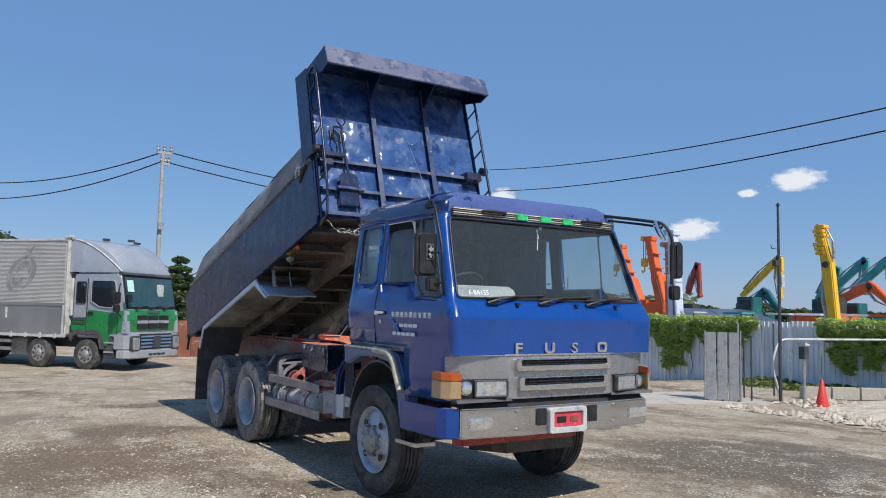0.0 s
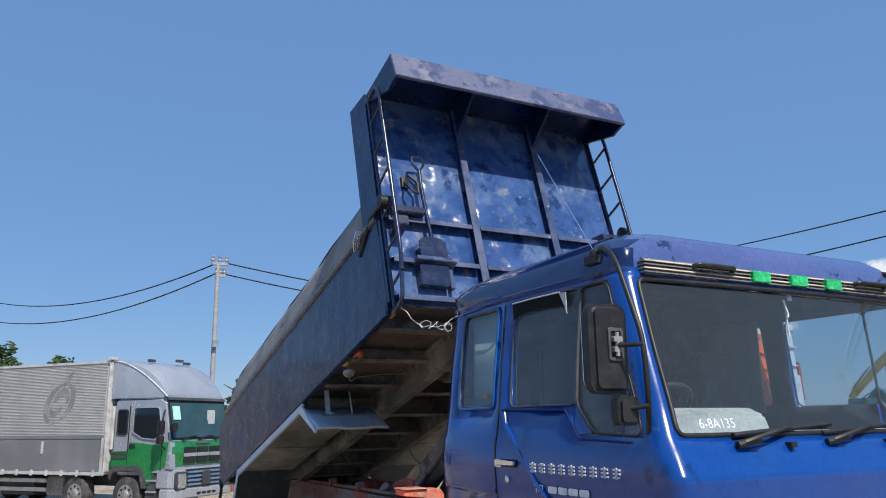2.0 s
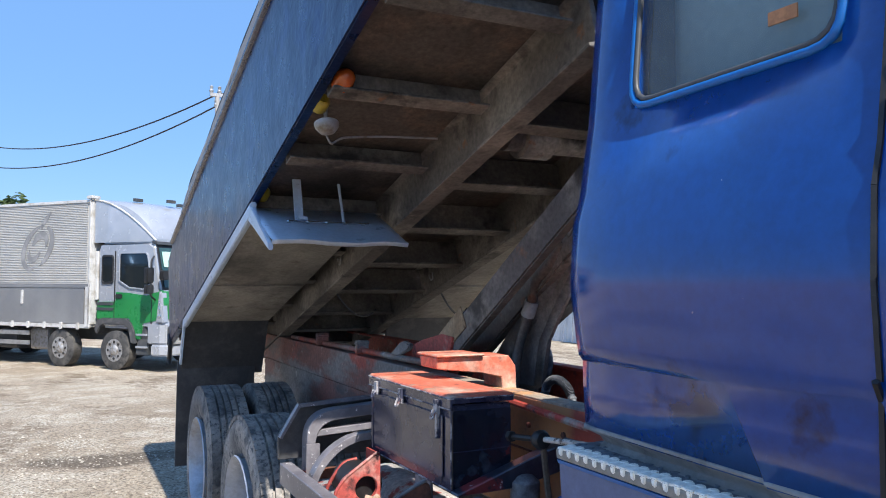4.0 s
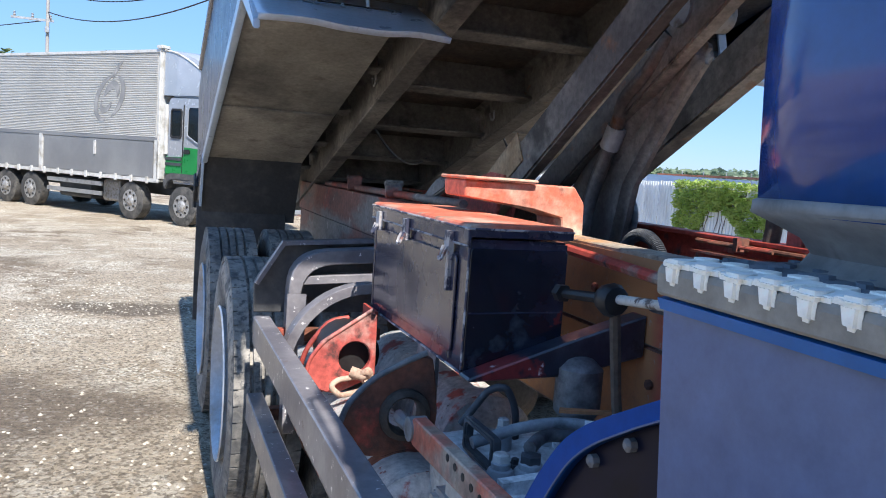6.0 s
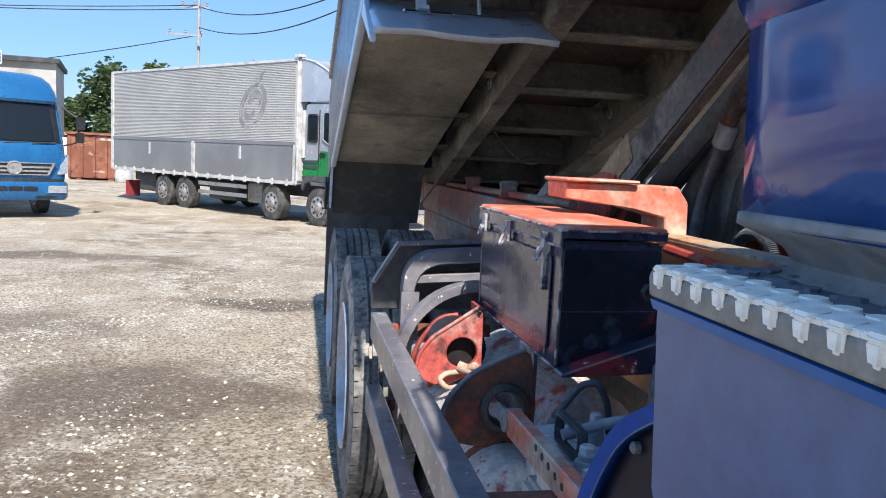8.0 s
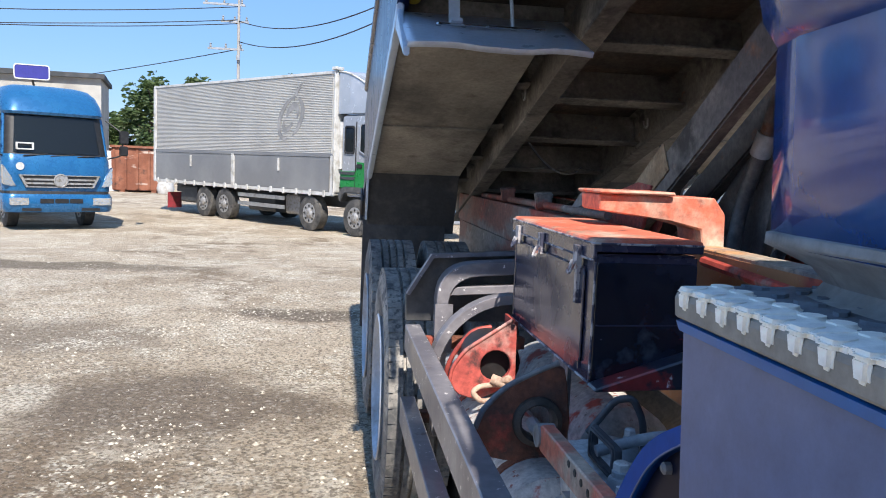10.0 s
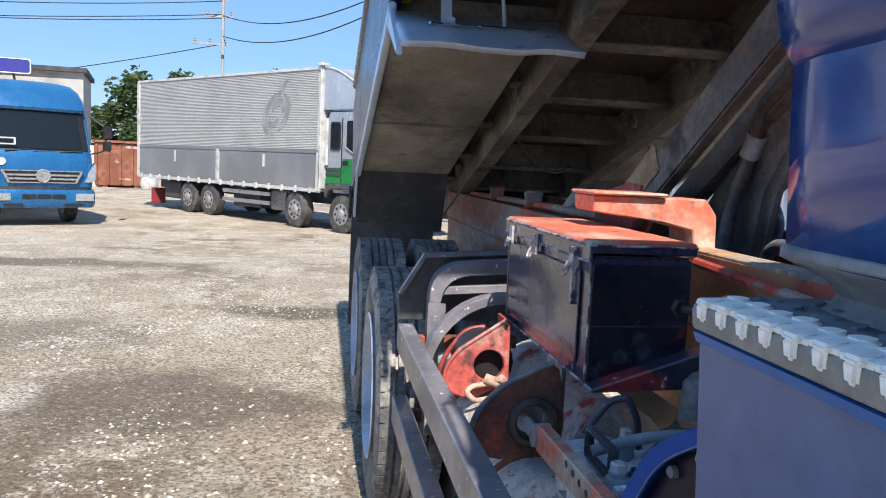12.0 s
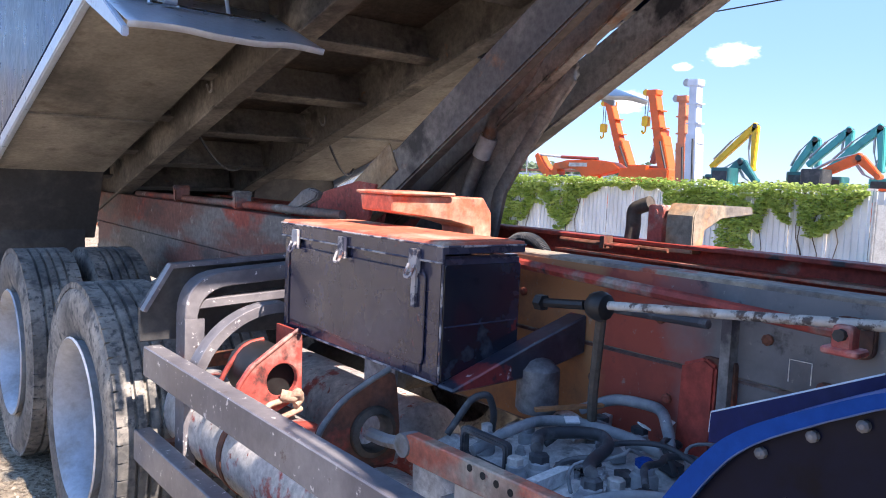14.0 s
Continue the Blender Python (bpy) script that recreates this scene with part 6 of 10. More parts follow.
tube(h, [(0.035, 4.072, 1.665), (0.035, 4.115, 1.59)], 0.036, 12)
part("hose_fitting", h, "grey_box", hs, "pale metal hose fitting", smooth=40)
h = B()
tube(h, [(-0.28, 3.82, 2.43), (0.34, 3.82, 2.43)], 0.075, 16)
tube(h, [(-0.20, 3.82, 2.43), (-0.05, 3.82, 2.43)], 0.105, 16)
part("hoist_shaft", h, "arm", truck, "dark cross shaft of the hoist", smooth=40)
h = B()
lathe(h, [(-0.09, 0.055), (0.09, 0.055), (0.10, 0.045)], (0.10, 3.75, 2.016), "x", 16)
part("hoist_pin", h, "hub_grey", truck, "round steel hoist pin", smooth=40)

# ---- things along the right-hand frame rail behind the cab ----
tb = B()
box(tb, -0.865, -0.625, 3.19, 3.955, 1.03, 1.325)
toolbox = part("tool_box", tb, "navy", truck, "navy steel tool box with a faded orange lid", bevel=0.006)
tb = B()
prism(tb, [(-0.873, 1.310), (-0.873, 1.3475), (-0.617, 1.3475), (-0.617, 1.330), (-0.864, 1.330), (-0.864, 1.310)], "y", 3.183, 3.962)
part("lid_rim", tb, "navy", toolbox, "worn navy rim of the lid", bevel=0.002, seg=1)
tb = B()
prism(tb, [(-0.872, 1.348), (-0.868, 1.355), (-0.862, 1.358), (-0.622, 1.358), (-0.618, 1.354), (-0.618, 1.348)], "y", 3.184, 3.961)
part("lid", tb, "red_box", toolbox, "faded orange-red hinged lid", bevel=0.002, seg=1)
tb = B()
rbox(tb, -0.872, -0.866, 3.245, 3.90, 1.065, 1.285, 0.015, "x")
part("door_panel", tb, "navy", toolbox, "pressed front panel with worn edges", bevel=0.002, seg=1)
tb = B()
rbox(tb, -0.862, -0.628, 3.1855, 3.1895, 1.036, 1.306, 0.008, "y")
part("end_panel", tb, "box_end", toolbox, "blue-black end panel with chipped red spots", bevel=0.001, seg=1)
tb = B()
tube(tb, [(-0.858, 3.1855, 1.165), (-0.634, 3.1855, 1.168)], 0.0022, 6)
part("end_seam", tb, "navy", toolbox)
for pts in ([(-0.873, 3.183, 1.348), (-0.873, 3.962, 1.348)], [(-0.873, 3.183, 1.311), (-0.873, 3.962, 1.311)], [(-0.866, 3.189, 1.034), (-0.866, 3.955, 1.034)], [(-0.865, 3.189, 1.04), (-0.865, 3.189, 1.306)], [(-0.873, 3.183, 1.348), (-0.617, 3.183, 1.348)], [(-0.865, 3.189, 1.032), (-0.627, 3.189, 1.032)]):
    tb = B()
    tube(tb, pts, 0.0028, 6)
    part("worn_edge", tb, "chip_edge", toolbox, "chipped bare metal edge")
for y in (3.28, 3.60, 3.86):
    tb = B()
    box(tb, -0.884, -0.872, y - 0.016, y + 0.016, 1.28, 1.335)
    tube(tb, bend([(-0.886, y - 0.012, 1.30), (-0.898, y - 0.012, 1.27), (-0.898, y + 0.012, 1.27), (-0.886, y + 0.012, 1.30)], 0.01, 3), 0.004, 5)
    if y < 3.4:
        box(tb, -0.880, -0.871, y - 0.008, y + 0.008, 1.20, 1.285)
    part("latch", tb, "chip_edge", toolbox, "rusty worn toggle latch")
for y in (3.26, 3.92):
    tb = B()
    tube(tb, [(-0.866, y, 1.05), (-0.866, y, 1.29)], 0.005, 5)
    part("corner_bead", tb, "navy", toolbox)
# support strip from the box to the frame, body rest bracket
s = B()
prism(s, [(-0.87, 1.028), (-0.87, 1.036), (-0.62, 1.118), (-0.44, 1.172), (-0.44, 1.075), (-0.62, 1.036)], "y", 3.13, 3.187)
part("box_bracket", s, "patch_paint", truck, "patchy navy, red and white bracket strip under the tool box", bevel=0.004, seg=1)
s = B()
prism(s, [(-0.71, 1.40), (-0.715, 1.446), (-0.375, 1.446), (-0.34, 1.40), (-0.335, 1.28), (-0.40, 1.28), (-0.41, 1.355), (-0.50, 1.375)], "y", 3.62, 3.78)
prism(s, [(-0.72, 1.448), (-0.72, 1.458), (-0.50, 1.458), (-0.50, 1.448)], "y", 3.60, 3.80)
part("body_rest", s, "red_box", truck, "bright orange-red body rest bracket", bevel=0.004, seg=1)
s = B()
prism(s, [(0.72, 1.415), (0.715, 1.444), (0.375, 1.450), (0.35, 1.41), (0.35, 1.28), (0.41, 1.28), (0.42, 1.36), (0.52, 1.40)], "y", 3.37, 3.48)
part("body_rest", s, "rail_tan", truck, "faded tan body rest bracket on the far rail", bevel=0.004)
s = B()
rbox(s, 0.36, 0.42, 3.50, 3.565, 1.30, 1.44, 0.012, "x")
lathe(s, [(0.355, 0.012), (0.36, 0.012)], (0, 3.53, 1.415), "x", 10)
part("rest_post", s, "red_plate", truck, "orange-red upright post of the body rest", bevel=0.004)
s = B()
tube(s, bend([(0.38, 3.65, 1.29), (0.38, 3.64, 1.36), (0.38, 3.645, 1.42), (0.38, 3.57, 1.445)], 0.03), 0.027, 10)
part("rubber_stop", s, "rust_dark", truck, "dark weathered bent rubber body stop", smooth=50)
# guard rails along the side
for z0, z1, y0, y1, x0 in ((0.845, 0.938, 2.72, 4.285, -1.175), (0.545, 0.645, 2.70, 4.375, -1.175)):
    s = B()
    prism(s, [(x0, z0), (x0 + 0.055, z0), (x0 + 0.055, z0 + 0.008), (x0 + 0.008, z0 + 0.008), (x0 + 0.008, z1 - 0.008), (x0 + 0.055, z1 - 0.008), (x0 + 0.055, z1), (x0, z1)], "y", y0, y1)
    part("guard_rail", s, "rail_paint", truck, "navy steel side guard rail with chipped edges", bevel=0.003, seg=1)
    for y in (y0 + 0.1, y1 - 0.05):
        s = B()
        box(s, x0 + 0.056, -0.75, y - 0.02, y + 0.02, z0 + 0.02, z0 + 0.06)
        part("guard_stay", s, "rust", truck, "rusty guard rail stay")
# hoop frame in front of the wheels
s = B()
hoop = bend([(-1.075, 4.24, 0.55), (-1.075, 4.24, 1.165), (-0.50, 4.24, 1.205)], 0.13, 7)
hoop2 = bend([(-1.035, 4.24, 0.55), (-1.035, 4.24, 1.12), (-0.50, 4.24, 1.155)], 0.11, 7)
s = B()
prism(s, [(p.x, p.z) for p in hoop] + [(p.x, p.z) for p in reversed(hoop2)], "y", 4.20, 4.28)
part("hoop_frame", s, "rail_paint", truck, "chipped navy flat-bar hoop ahead of the wheels", bevel=0.003, seg=1)
s = B()
prism(s, [(-1.03, 1.055), (-0.50, 1.085), (-0.50, 1.115), (-1.03, 1.085)], "y", 4.21, 4.27)
part("hoop_bar", s, "rail_paint", truck, "navy cross bar of the hoop", bevel=0.003, seg=1)
s = B()
box(s, -1.082, -1.020, 4.18, 4.19, 0.86, 1.03)
part("hoop_plate", s, "rail_paint", truck, "small drilled navy plate")
s = B()
prism(s, [(-1.17, 0.94), (-1.17, 1.05), (-1.08, 1.19), (-0.62, 1.215), (-0.62, 0.94)], "y", 4.335, 4.355)
wg = part("wheel_guard", s, "flap", truck, "dark mudguard plate in front of the twin wheels", bevel=0.003, seg=1)
s = B()
prism(s, [(-1.172, 1.045), (-1.085, 1.19), (-0.62, 1.217), (-0.62, 1.203), (-1.078, 1.176), (-1.160, 1.040)], "y", 4.30, 4.334)
part("guard_edge", s, "rail_paint", wg, "chipped folded edge of the mudguard plate")
s = B()
arc = [(-0.835 + 0.285 * math.cos(radians(a)), 0.805 + 0.285 * math.sin(radians(a))) for a in range(85, 172, 7)]
arc2 = [(-0.835 + 0.252 * math.cos(radians(a)), 0.805 + 0.252 * math.sin(radians(a))) for a in range(169, 84, -7)]
prism(s, arc + arc2, "y", 4.04, 4.10)
part("tank_strap", s, "rail_paint", truck, "curved navy steel strap", bevel=0.002, seg=1)
s = B()
tube(s, bend([(-1.08, 3.95, 0.79), (-1.062, 3.95, 0.90), (-0.99, 3.95, 0.99), (-0.93, 3.95, 1.0)], 0.08), 0.008, 8)
part("brake_hose", s, "red", truck, "thin red brake hose over the tank", smooth=60)


def bracket_plate(y, pts, hole, hr, mat, label, th=0.012):
    """A plate across the frame with a round hole."""
    bm = B()
    n = 28
    cx, cz = hole
    outer, inner = [], []
    for k in range(n):
        a = 2 * math.pi * k / n
        d = Vector((math.cos(a), math.sin(a)))
        best = 9.0
        for i in range(len(pts)):
            p, q = Vector(pts[i]) - Vector(hole), Vector(pts[(i + 1) % len(pts)]) - Vector(hole)
            e = q - p
            den = d.x * e.y - d.y * e.x
            if abs(den) > 1e-9:
                t = (p.x * e.y - p.y * e.x) / den
                s2 = (p.x * d.y - p.y * d.x) / den
                if t > 0 and -1e-6 <= s2 <= 1 + 1e-6:
                    best = min(best, t)
        outer.append((cx + d.x * best, cz + d.y * best))
        inner.append((cx + d.x * hr, cz + d.y * hr))
    frame_prism(bm, outer, inner, "y", y - th, y + th)
    return part("bracket_plate", bm, mat, truck, label, bevel=0.003, seg=1)


bracket_plate(3.80, [(-1.086, 0.857), (-1.078, 0.910), (-1.041, 0.963), (-0.899, 1.056), (-0.886, 1.040), (-0.883, 0.860), (-1.001, 0.809), (-1.062, 0.830)], (-0.946, 0.915), 0.047, "red_plate", "bright red bracket plate with a round hole")
bracket_plate(3.36, [(-1.078, 0.825), (-1.086, 0.880), (-1.070, 0.921), (-1.017, 0.977), (-0.947, 1.013), (-0.885, 1.038), (-0.866, 1.020), (-0.850, 0.886), (-0.862, 0.806), (-0.940, 0.790), (-1.020, 0.795), (-1.060, 0.806)], (-0.934, 0.893), 0.040, "rust", "rusty red bracket plate with a round hole")
for y, x, z0, z1, mt in ((3.80, -0.883, 0.85, 1.045, "red"), (3.36, -0.850, 0.82, 1.03, "slate")):
    s = B()
    box(s, x - 0.005, x + 0.005, y + 0.014, y + 0.15, z0, z1)
    part("bracket_flange", s, mt, truck, "flange of the bracket plate")
    for k in range(3):
        s = B()
        lathe(s, [(x - 0.011, 0.008), (x - 0.0055, 0.008)], (0, y + 0.05, z0 + 0.05 + 0.05 * k), "x", 8)
        part("flange_bolt", s, "rust_dark", truck)
# black drum added so that the plate's hole looks deep in shade
s = B()
lathe(s, [(3.83, 0.085), (3.98, 0.085), (4.0, 0.06)], (-0.946, 0, 0.915), "y", 20)
part("hole_backing", s, "black", truck, "black round backing for the shade in the bracket plate hole", smooth=40)
s = B()
lathe(s, [(3.345, 0.060), (3.335, 0.058), (3.330, 0.048), (3.340, 0.043), (3.37, 0.041)], (-0.934, 0, 0.893), "y", 24, close=False)
part("shackle_bush", s, "rust_dark", truck, "greasy grey bush ring in the bracket plate", smooth=45, solid=0.003)
s = B()
tube(s, bend([(-1.086, 3.352, 0.875), (-1.070, 3.352, 0.921), (-1.017, 3.352, 0.977), (-0.947, 3.352, 1.013), (-0.885, 3.352, 1.038)], 0.03), 0.0075, 8)
part("plate_rim", s, "slate", truck, "grey folded rim of the bracket plate", smooth=50)
s = B()
tube(s, bend([(-1.085, 3.79, 0.86), (-1.078, 3.79, 0.910), (-1.041, 3.79, 0.963), (-0.899, 3.79, 1.056)], 0.03), 0.006, 8)
part("plate_rim", s, "red_plate", truck, "worn folded rim of the bracket plate", smooth=50)
rp = B()
tube(rp, bend([(-0.93, 3.775, 0.865), (-1.0, 3.76, 0.860), (-1.022, 3.75, 0.845), (-0.995, 3.745, 0.818), (-0.946, 3.75, 0.826), (-0.90, 3.76, 0.835)], 0.03), 0.0085, 8)
tube(rp, [(-0.96, 3.77, 0.880), (-0.93, 3.755, 0.872), (-0.905, 3.765, 0.880)], 0.017, 8)
tube(rp, bend([(-0.95, 3.765, 0.865), (-0.92, 3.74, 0.89), (-0.90, 3.76, 0.86), (-0.925, 3.75, 0.85)], 0.02), 0.010, 8)
part("rope_knot", rp, "rope", truck, "frayed pinkish rope knot", smooth=60)
# air tanks and the pale box
for x, z, y0, y1 in ((-0.92, 0.66, 3.22, 4.45), (-0.62, 0.72, 3.55, 4.4)):
    s = B()
    lathe(s, [(y0 - 0.05, 0.01), (y0 - 0.045, 0.07), (y0 - 0.02, 0.12), (y0, 0.142), (y1, 0.142), (y1 + 0.03, 0.12), (y1 + 0.05, 0.06), (y1 + 0.055, 0.01)], (x, 0, z), "y", 28)
    part("air_tank", s, "tank", truck, "dusty grey air tank with red overspray", smooth=40)
for y in (3.36, 3.95):
    s = B()
    lathe(s, [(y - 0.015, 0.146), (y + 0.015, 0.146)], (-0.92, 0, 0.66), "y", 28, close=False)
    part("tank_band", s, "rust", truck, "red rusty tank band", solid=0.004)
s = B()
box(s, -0.97, -0.70, 2.74, 3.06, 0.55, 0.845)
part("battery_box", s, "grey_box", truck, "pale grey battery box", bevel=0.012)
s = B()
rbox(s, -0.952, -0.928, 2.55, 3.015, 0.58, 0.928, 0.012, "x")
part("cover_panel", s, "panel_white", truck, "pale grey-white cover panel behind the drilled bar", bevel=0.004)
s = B()
prism(s, [(3.15, 0.908), (3.13, 0.898), (2.60, 0.914), (2.60, 0.968), (3.13, 0.958), (3.15, 0.948)], "x", -0.985, -0.955)
rodb = part("drilled_bar", s, "red_box", truck, "worn red flat bar with drilled holes", bevel=0.003, seg=1)
for k in range(5):
    s = B()
    lathe(s, [(-0.9862, 0.0075), (-0.9852, 0.0075)], (0, 2.93 - 0.038 * k, 0.950 - 0.003 * k), "x", 10)
    part("drilled_hole", s, "black", rodb)
s = B()
tube(s, bend([(-0.97, 3.14, 0.93), (-0.966, 3.20, 0.915), (-0.962, 3.25, 0.905), (-0.95, 3.33, 0.895)], 0.03), 0.016, 8)
lathe(s, [(-0.02, 0.026), (0.02, 0.026)], (-0.97, 3.15, 0.928), "x", 12)
part("tie_rod_end", s, "hub_grey", truck, "greasy metal tie rod end", smooth=40)
# gearbox seen from above, with its hoses and valves
s = B()
n = 14
grid = []
for i in range(n + 1):
    row = []
    for j in range(n + 1):
        x, y = -0.92 + 0.50 * i / n, 2.45 + 0.75 * j / n
        z = 0.90 + 0.03 * noise.noise((x * 9, y * 9, 0)) + 0.015 * noise.noise((x * 31, y * 31, 4))
        row.append(s.verts.new((x, y, z)))
    grid.append(row)
for i in range(n):
    for j in range(n):
        s.faces.new((grid[i][j], grid[i + 1][j], grid[i + 1][j + 1], grid[i][j + 1]))
part("gearbox_top", s, "engine", truck, "dusty cast gearbox housing", smooth=50, solid=0.2)
def fitting(x, y, r, mat_cap, h=0.010):
    s = B()
    lathe(s, [(0.895, r * 1.45), (0.925, r * 1.45), (0.932, r * 1.25), (0.934, r), (0.934 + h, r), (0.938 + h, r * 0.8)], (x, y, 0), "z", 14)
    v = part("air_fitting", s, "hose_grey", truck, "dusty grey air fitting", smooth=35)
    s = B()
    lathe(s, [(0.936 + h, r * 0.95), (0.950 + h, r * 0.95), (0.953 + h, r * 0.6)], (x, y, 0), "z", 6)
    part("cap", s, mat_cap, v)


for x, y, r, c in ((-0.525, 2.997, 0.020, "hose"), (-0.512, 2.896, 0.020, "hose"), (-0.836, 2.892, 0.022, "hose"), (-0.846, 2.747, 0.022, "hose"), (-0.807, 2.722, 0.018, "tank"), (-0.81, 2.655, 0.022, "hose"), (-0.89, 2.905, 0.018, "tank"), (-0.675, 2.758, 0.020, "blue_plastic"),
                   (-0.73, 2.60, 0.018, "tank"), (-0.62, 2.66, 0.016, "hose"), (-0.70, 3.06, 0.015, "hose"), (-0.56, 2.55, 0.018, "hose"), (-0.90, 2.58, 0.018, "hose"), (-0.80, 3.09, 0.014, "tank")):
    fitting(x, y, r, c)
HOSES = (((-0.90, 3.02, 0.94), (-0.802, 3.02, 0.965), (-0.709, 3.03, 0.97), (-0.639, 2.99, 0.97), (-0.607, 2.909, 0.965), (-0.581, 2.852, 0.955), (-0.55, 2.80, 0.93)),
         ((-0.836, 2.90, 0.97), (-0.778, 2.955, 0.975), (-0.691, 2.911, 0.975), (-0.655, 2.881, 0.97), (-0.686, 2.838, 0.965), (-0.793, 2.803, 0.96), (-0.846, 2.75, 0.97)),
         ((-0.525, 3.06, 0.96), (-0.493, 2.988, 1.0), (-0.467, 2.932, 1.0), (-0.465, 2.872, 1.0), (-0.52, 2.81, 0.96), (-0.545, 2.792, 0.93)),
         ((-0.81, 2.655, 0.97), (-0.76, 2.70, 0.985), (-0.70, 2.70, 0.975), (-0.64, 2.74, 0.965), (-0.58, 2.72, 0.96), (-0.52, 2.66, 0.93)),
         ((-0.92, 2.70, 0.95), (-0.86, 2.66, 0.965), (-0.80, 2.60, 0.965), (-0.70, 2.56, 0.96), (-0.62, 2.60, 0.955), (-0.55, 2.56, 0.93)),
         ((-0.88, 3.13, 0.94), (-0.83, 3.11, 1.02), (-0.80, 3.09, 1.03), (-0.77, 3.10, 0.98), (-0.75, 3.13, 0.90)),
         ((-0.62, 2.66, 0.96), (-0.60, 2.76, 0.975), (-0.62, 2.83, 0.965), (-0.70, 2.86, 0.96)))
for k, pts in enumerate(HOSES):
    s = B()
    tube(s, bend(pts, 0.06, 5), (0.012, 0.013, 0.013, 0.007, 0.010, 0.008, 0.006)[k], 10)
    part("air_hose", s, "hose" if k in (1, 3, 5, 6) else "hose_grey", truck, "dusty rubber air hose", smooth=60)
for x, y, rz in ((-0.487, 2.838, 20), (-0.666, 2.962, -30), (-0.562, 2.849, 60)):
    s = B()
    box(s, -0.016, 0.016, -0.010, 0.010, 0.0, 0.004, Matrix.Translation((x, y, 0.982)) @ Matrix.Rotation(radians(rz), 4, "Z") @ Matrix.Rotation(radians(25), 4, "X"))
    part("hose_tag", s, "white_print", truck, "small white tag on a hose")
for x0, y0, x1, y1 in ((-0.92, 2.84, -0.78, 2.86), (-0.60, 3.02, -0.42, 3.05), (-0.74, 2.50, -0.50, 2.52)):
    s = B()
    prism(s, [(x0, y0 - 0.012), (x1, y1 - 0.012), (x1, y1 + 0.012), (x0, y0 + 0.012)], "z", 0.91, 0.938)
    part("casting_rib", s, "engine", truck)
s = B()
frame_prism(s, rounded(2.915, 3.06, 0.915, 0.985, 0.012, 4), rounded(2.929, 3.046, 0.928, 0.972, 0.008, 4), "x", -0.905, -0.885)
part("lever_guard", s, "hose", truck, "dark blue-grey open lever guard frame", bevel=0.004)
s = B()
lathe(s, [(0.95, 0.045), (0.96, 0.052), (1.055, 0.052), (1.06, 0.046), (1.075, 0.030), (1.08, 0.012)], (-0.605, 3.13, 0), "z", 20)
part("filter_can", s, "slate", truck, "dull grey filter canister beside the rail", smooth=40)
s = B()
prism(s, [(-0.70, 3.04), (-0.53, 2.985), (-0.525, 2.998), (-0.69, 3.056)], "z", 0.985, 0.992)
part("stay_bar", s, "ochre", truck, "thin rusty stay bar over the gearbox")
gear = random.Random(71)
for k in range(26):
    x, y = -0.89 + 0.40 * gear.random(), 2.50 + 0.62 * gear.random()
    s = B()
    if k % 3 == 0:
        rbox(s, -0.016, 0.016, -0.024, 0.024, 0.0, 0.020, 0.005, "z")
    else:
        lathe(s, [(0.0, 0.013), (0.008, 0.013), (0.008, 0.008), (0.018, 0.008), (0.020, 0.004)], (0, 0, 0), "z", 6 if k % 3 == 1 else 10)
    part("gearbox_bolt" if k % 3 else "valve_block", s, ("hose", "engine", "hose_grey")[gear.randrange(3)], truck, xf=Matrix.Translation((x, y, 0.905)) @ Matrix.Rotation(gear.random() * 3, 4, "Z"))
for k in range(7):
    x0, y0 = -0.86 + 0.05 * k, 2.56 + 0.5 * gear.random()
    dx, dy = 0.10 + 0.10 * gear.random(), 0.24 * (gear.random() - 0.5)
    s = B()
    tube(s, [(x0 + dx * i / 12, y0 + dy * i / 12 + 0.02 * math.sin(i * 0.6 + k), 0.925 + 0.035 * math.sin(math.pi * i / 12)) for i in range(13)], 0.004 + 0.003 * (k % 2), 6)
    part("thin_hose", s, "hose" if k % 2 else "hose_grey", truck, "thin hose over the gearbox", smooth=60)
# shift linkage rods
s = B()
tube(s, [(-0.715, 2.86, 1.258), (-0.665, 2.20, 1.315)], 0.009, 10)
lk = part("shift_rod", s, "rod_white", truck, "worn white shift linkage rod", smooth=50)
s = B()
tube(s, [(-0.735, 3.00, 1.243), (-0.72, 2.90, 1.252)], 0.010, 8)
lathe(s, [(-0.025, 0.012), (-0.02, 0.026), (-0.005, 0.032), (0.015, 0.027), (0.03, 0.012)], (-0.715, 2.865, 1.255), "y", 12)
lathe(s, [(-0.015, 0.018), (0.005, 0.018)], (-0.738, 3.01, 1.243), "y", 6)
part("ball_joint", s, "black", lk, "black rubber ball joint", smooth=40)
s = B()
tube(s, [(-0.60, 2.96, 0.93), (-0.64, 2.93, 1.05), (-0.705, 2.865, 1.24)], 0.011, 8)
part("shift_lever", s, "rust_dark", truck, "dark upright shift lever", smooth=40)
s = B()
tube(s, [(-0.48, 3.45, 1.285), (-0.52, 2.45, 1.255)], 0.014, 8)
part("pull_rod", s, "red", truck, "faded red pull rod", smooth=40)
s = B()
tube(s, [(-0.56, 2.95, 1.225), (-0.58, 2.70, 1.235)], 0.010, 8)
part("pull_rod", s, "hose", truck, "thin dark control rod", smooth=40)
s = B()
rbox(s, -0.70, -0.62, 2.15, 2.23, 1.27, 1.285, 0.01, "z")
lathe(s, [(1.285, 0.022), (1.34, 0.022), (1.345, 0.03), (1.36, 0.028)], (-0.66, 2.19, 0), "z", 10)
part("linkage_pivot", s, "red", truck, "red linkage pivot", smooth=35)
s = B()
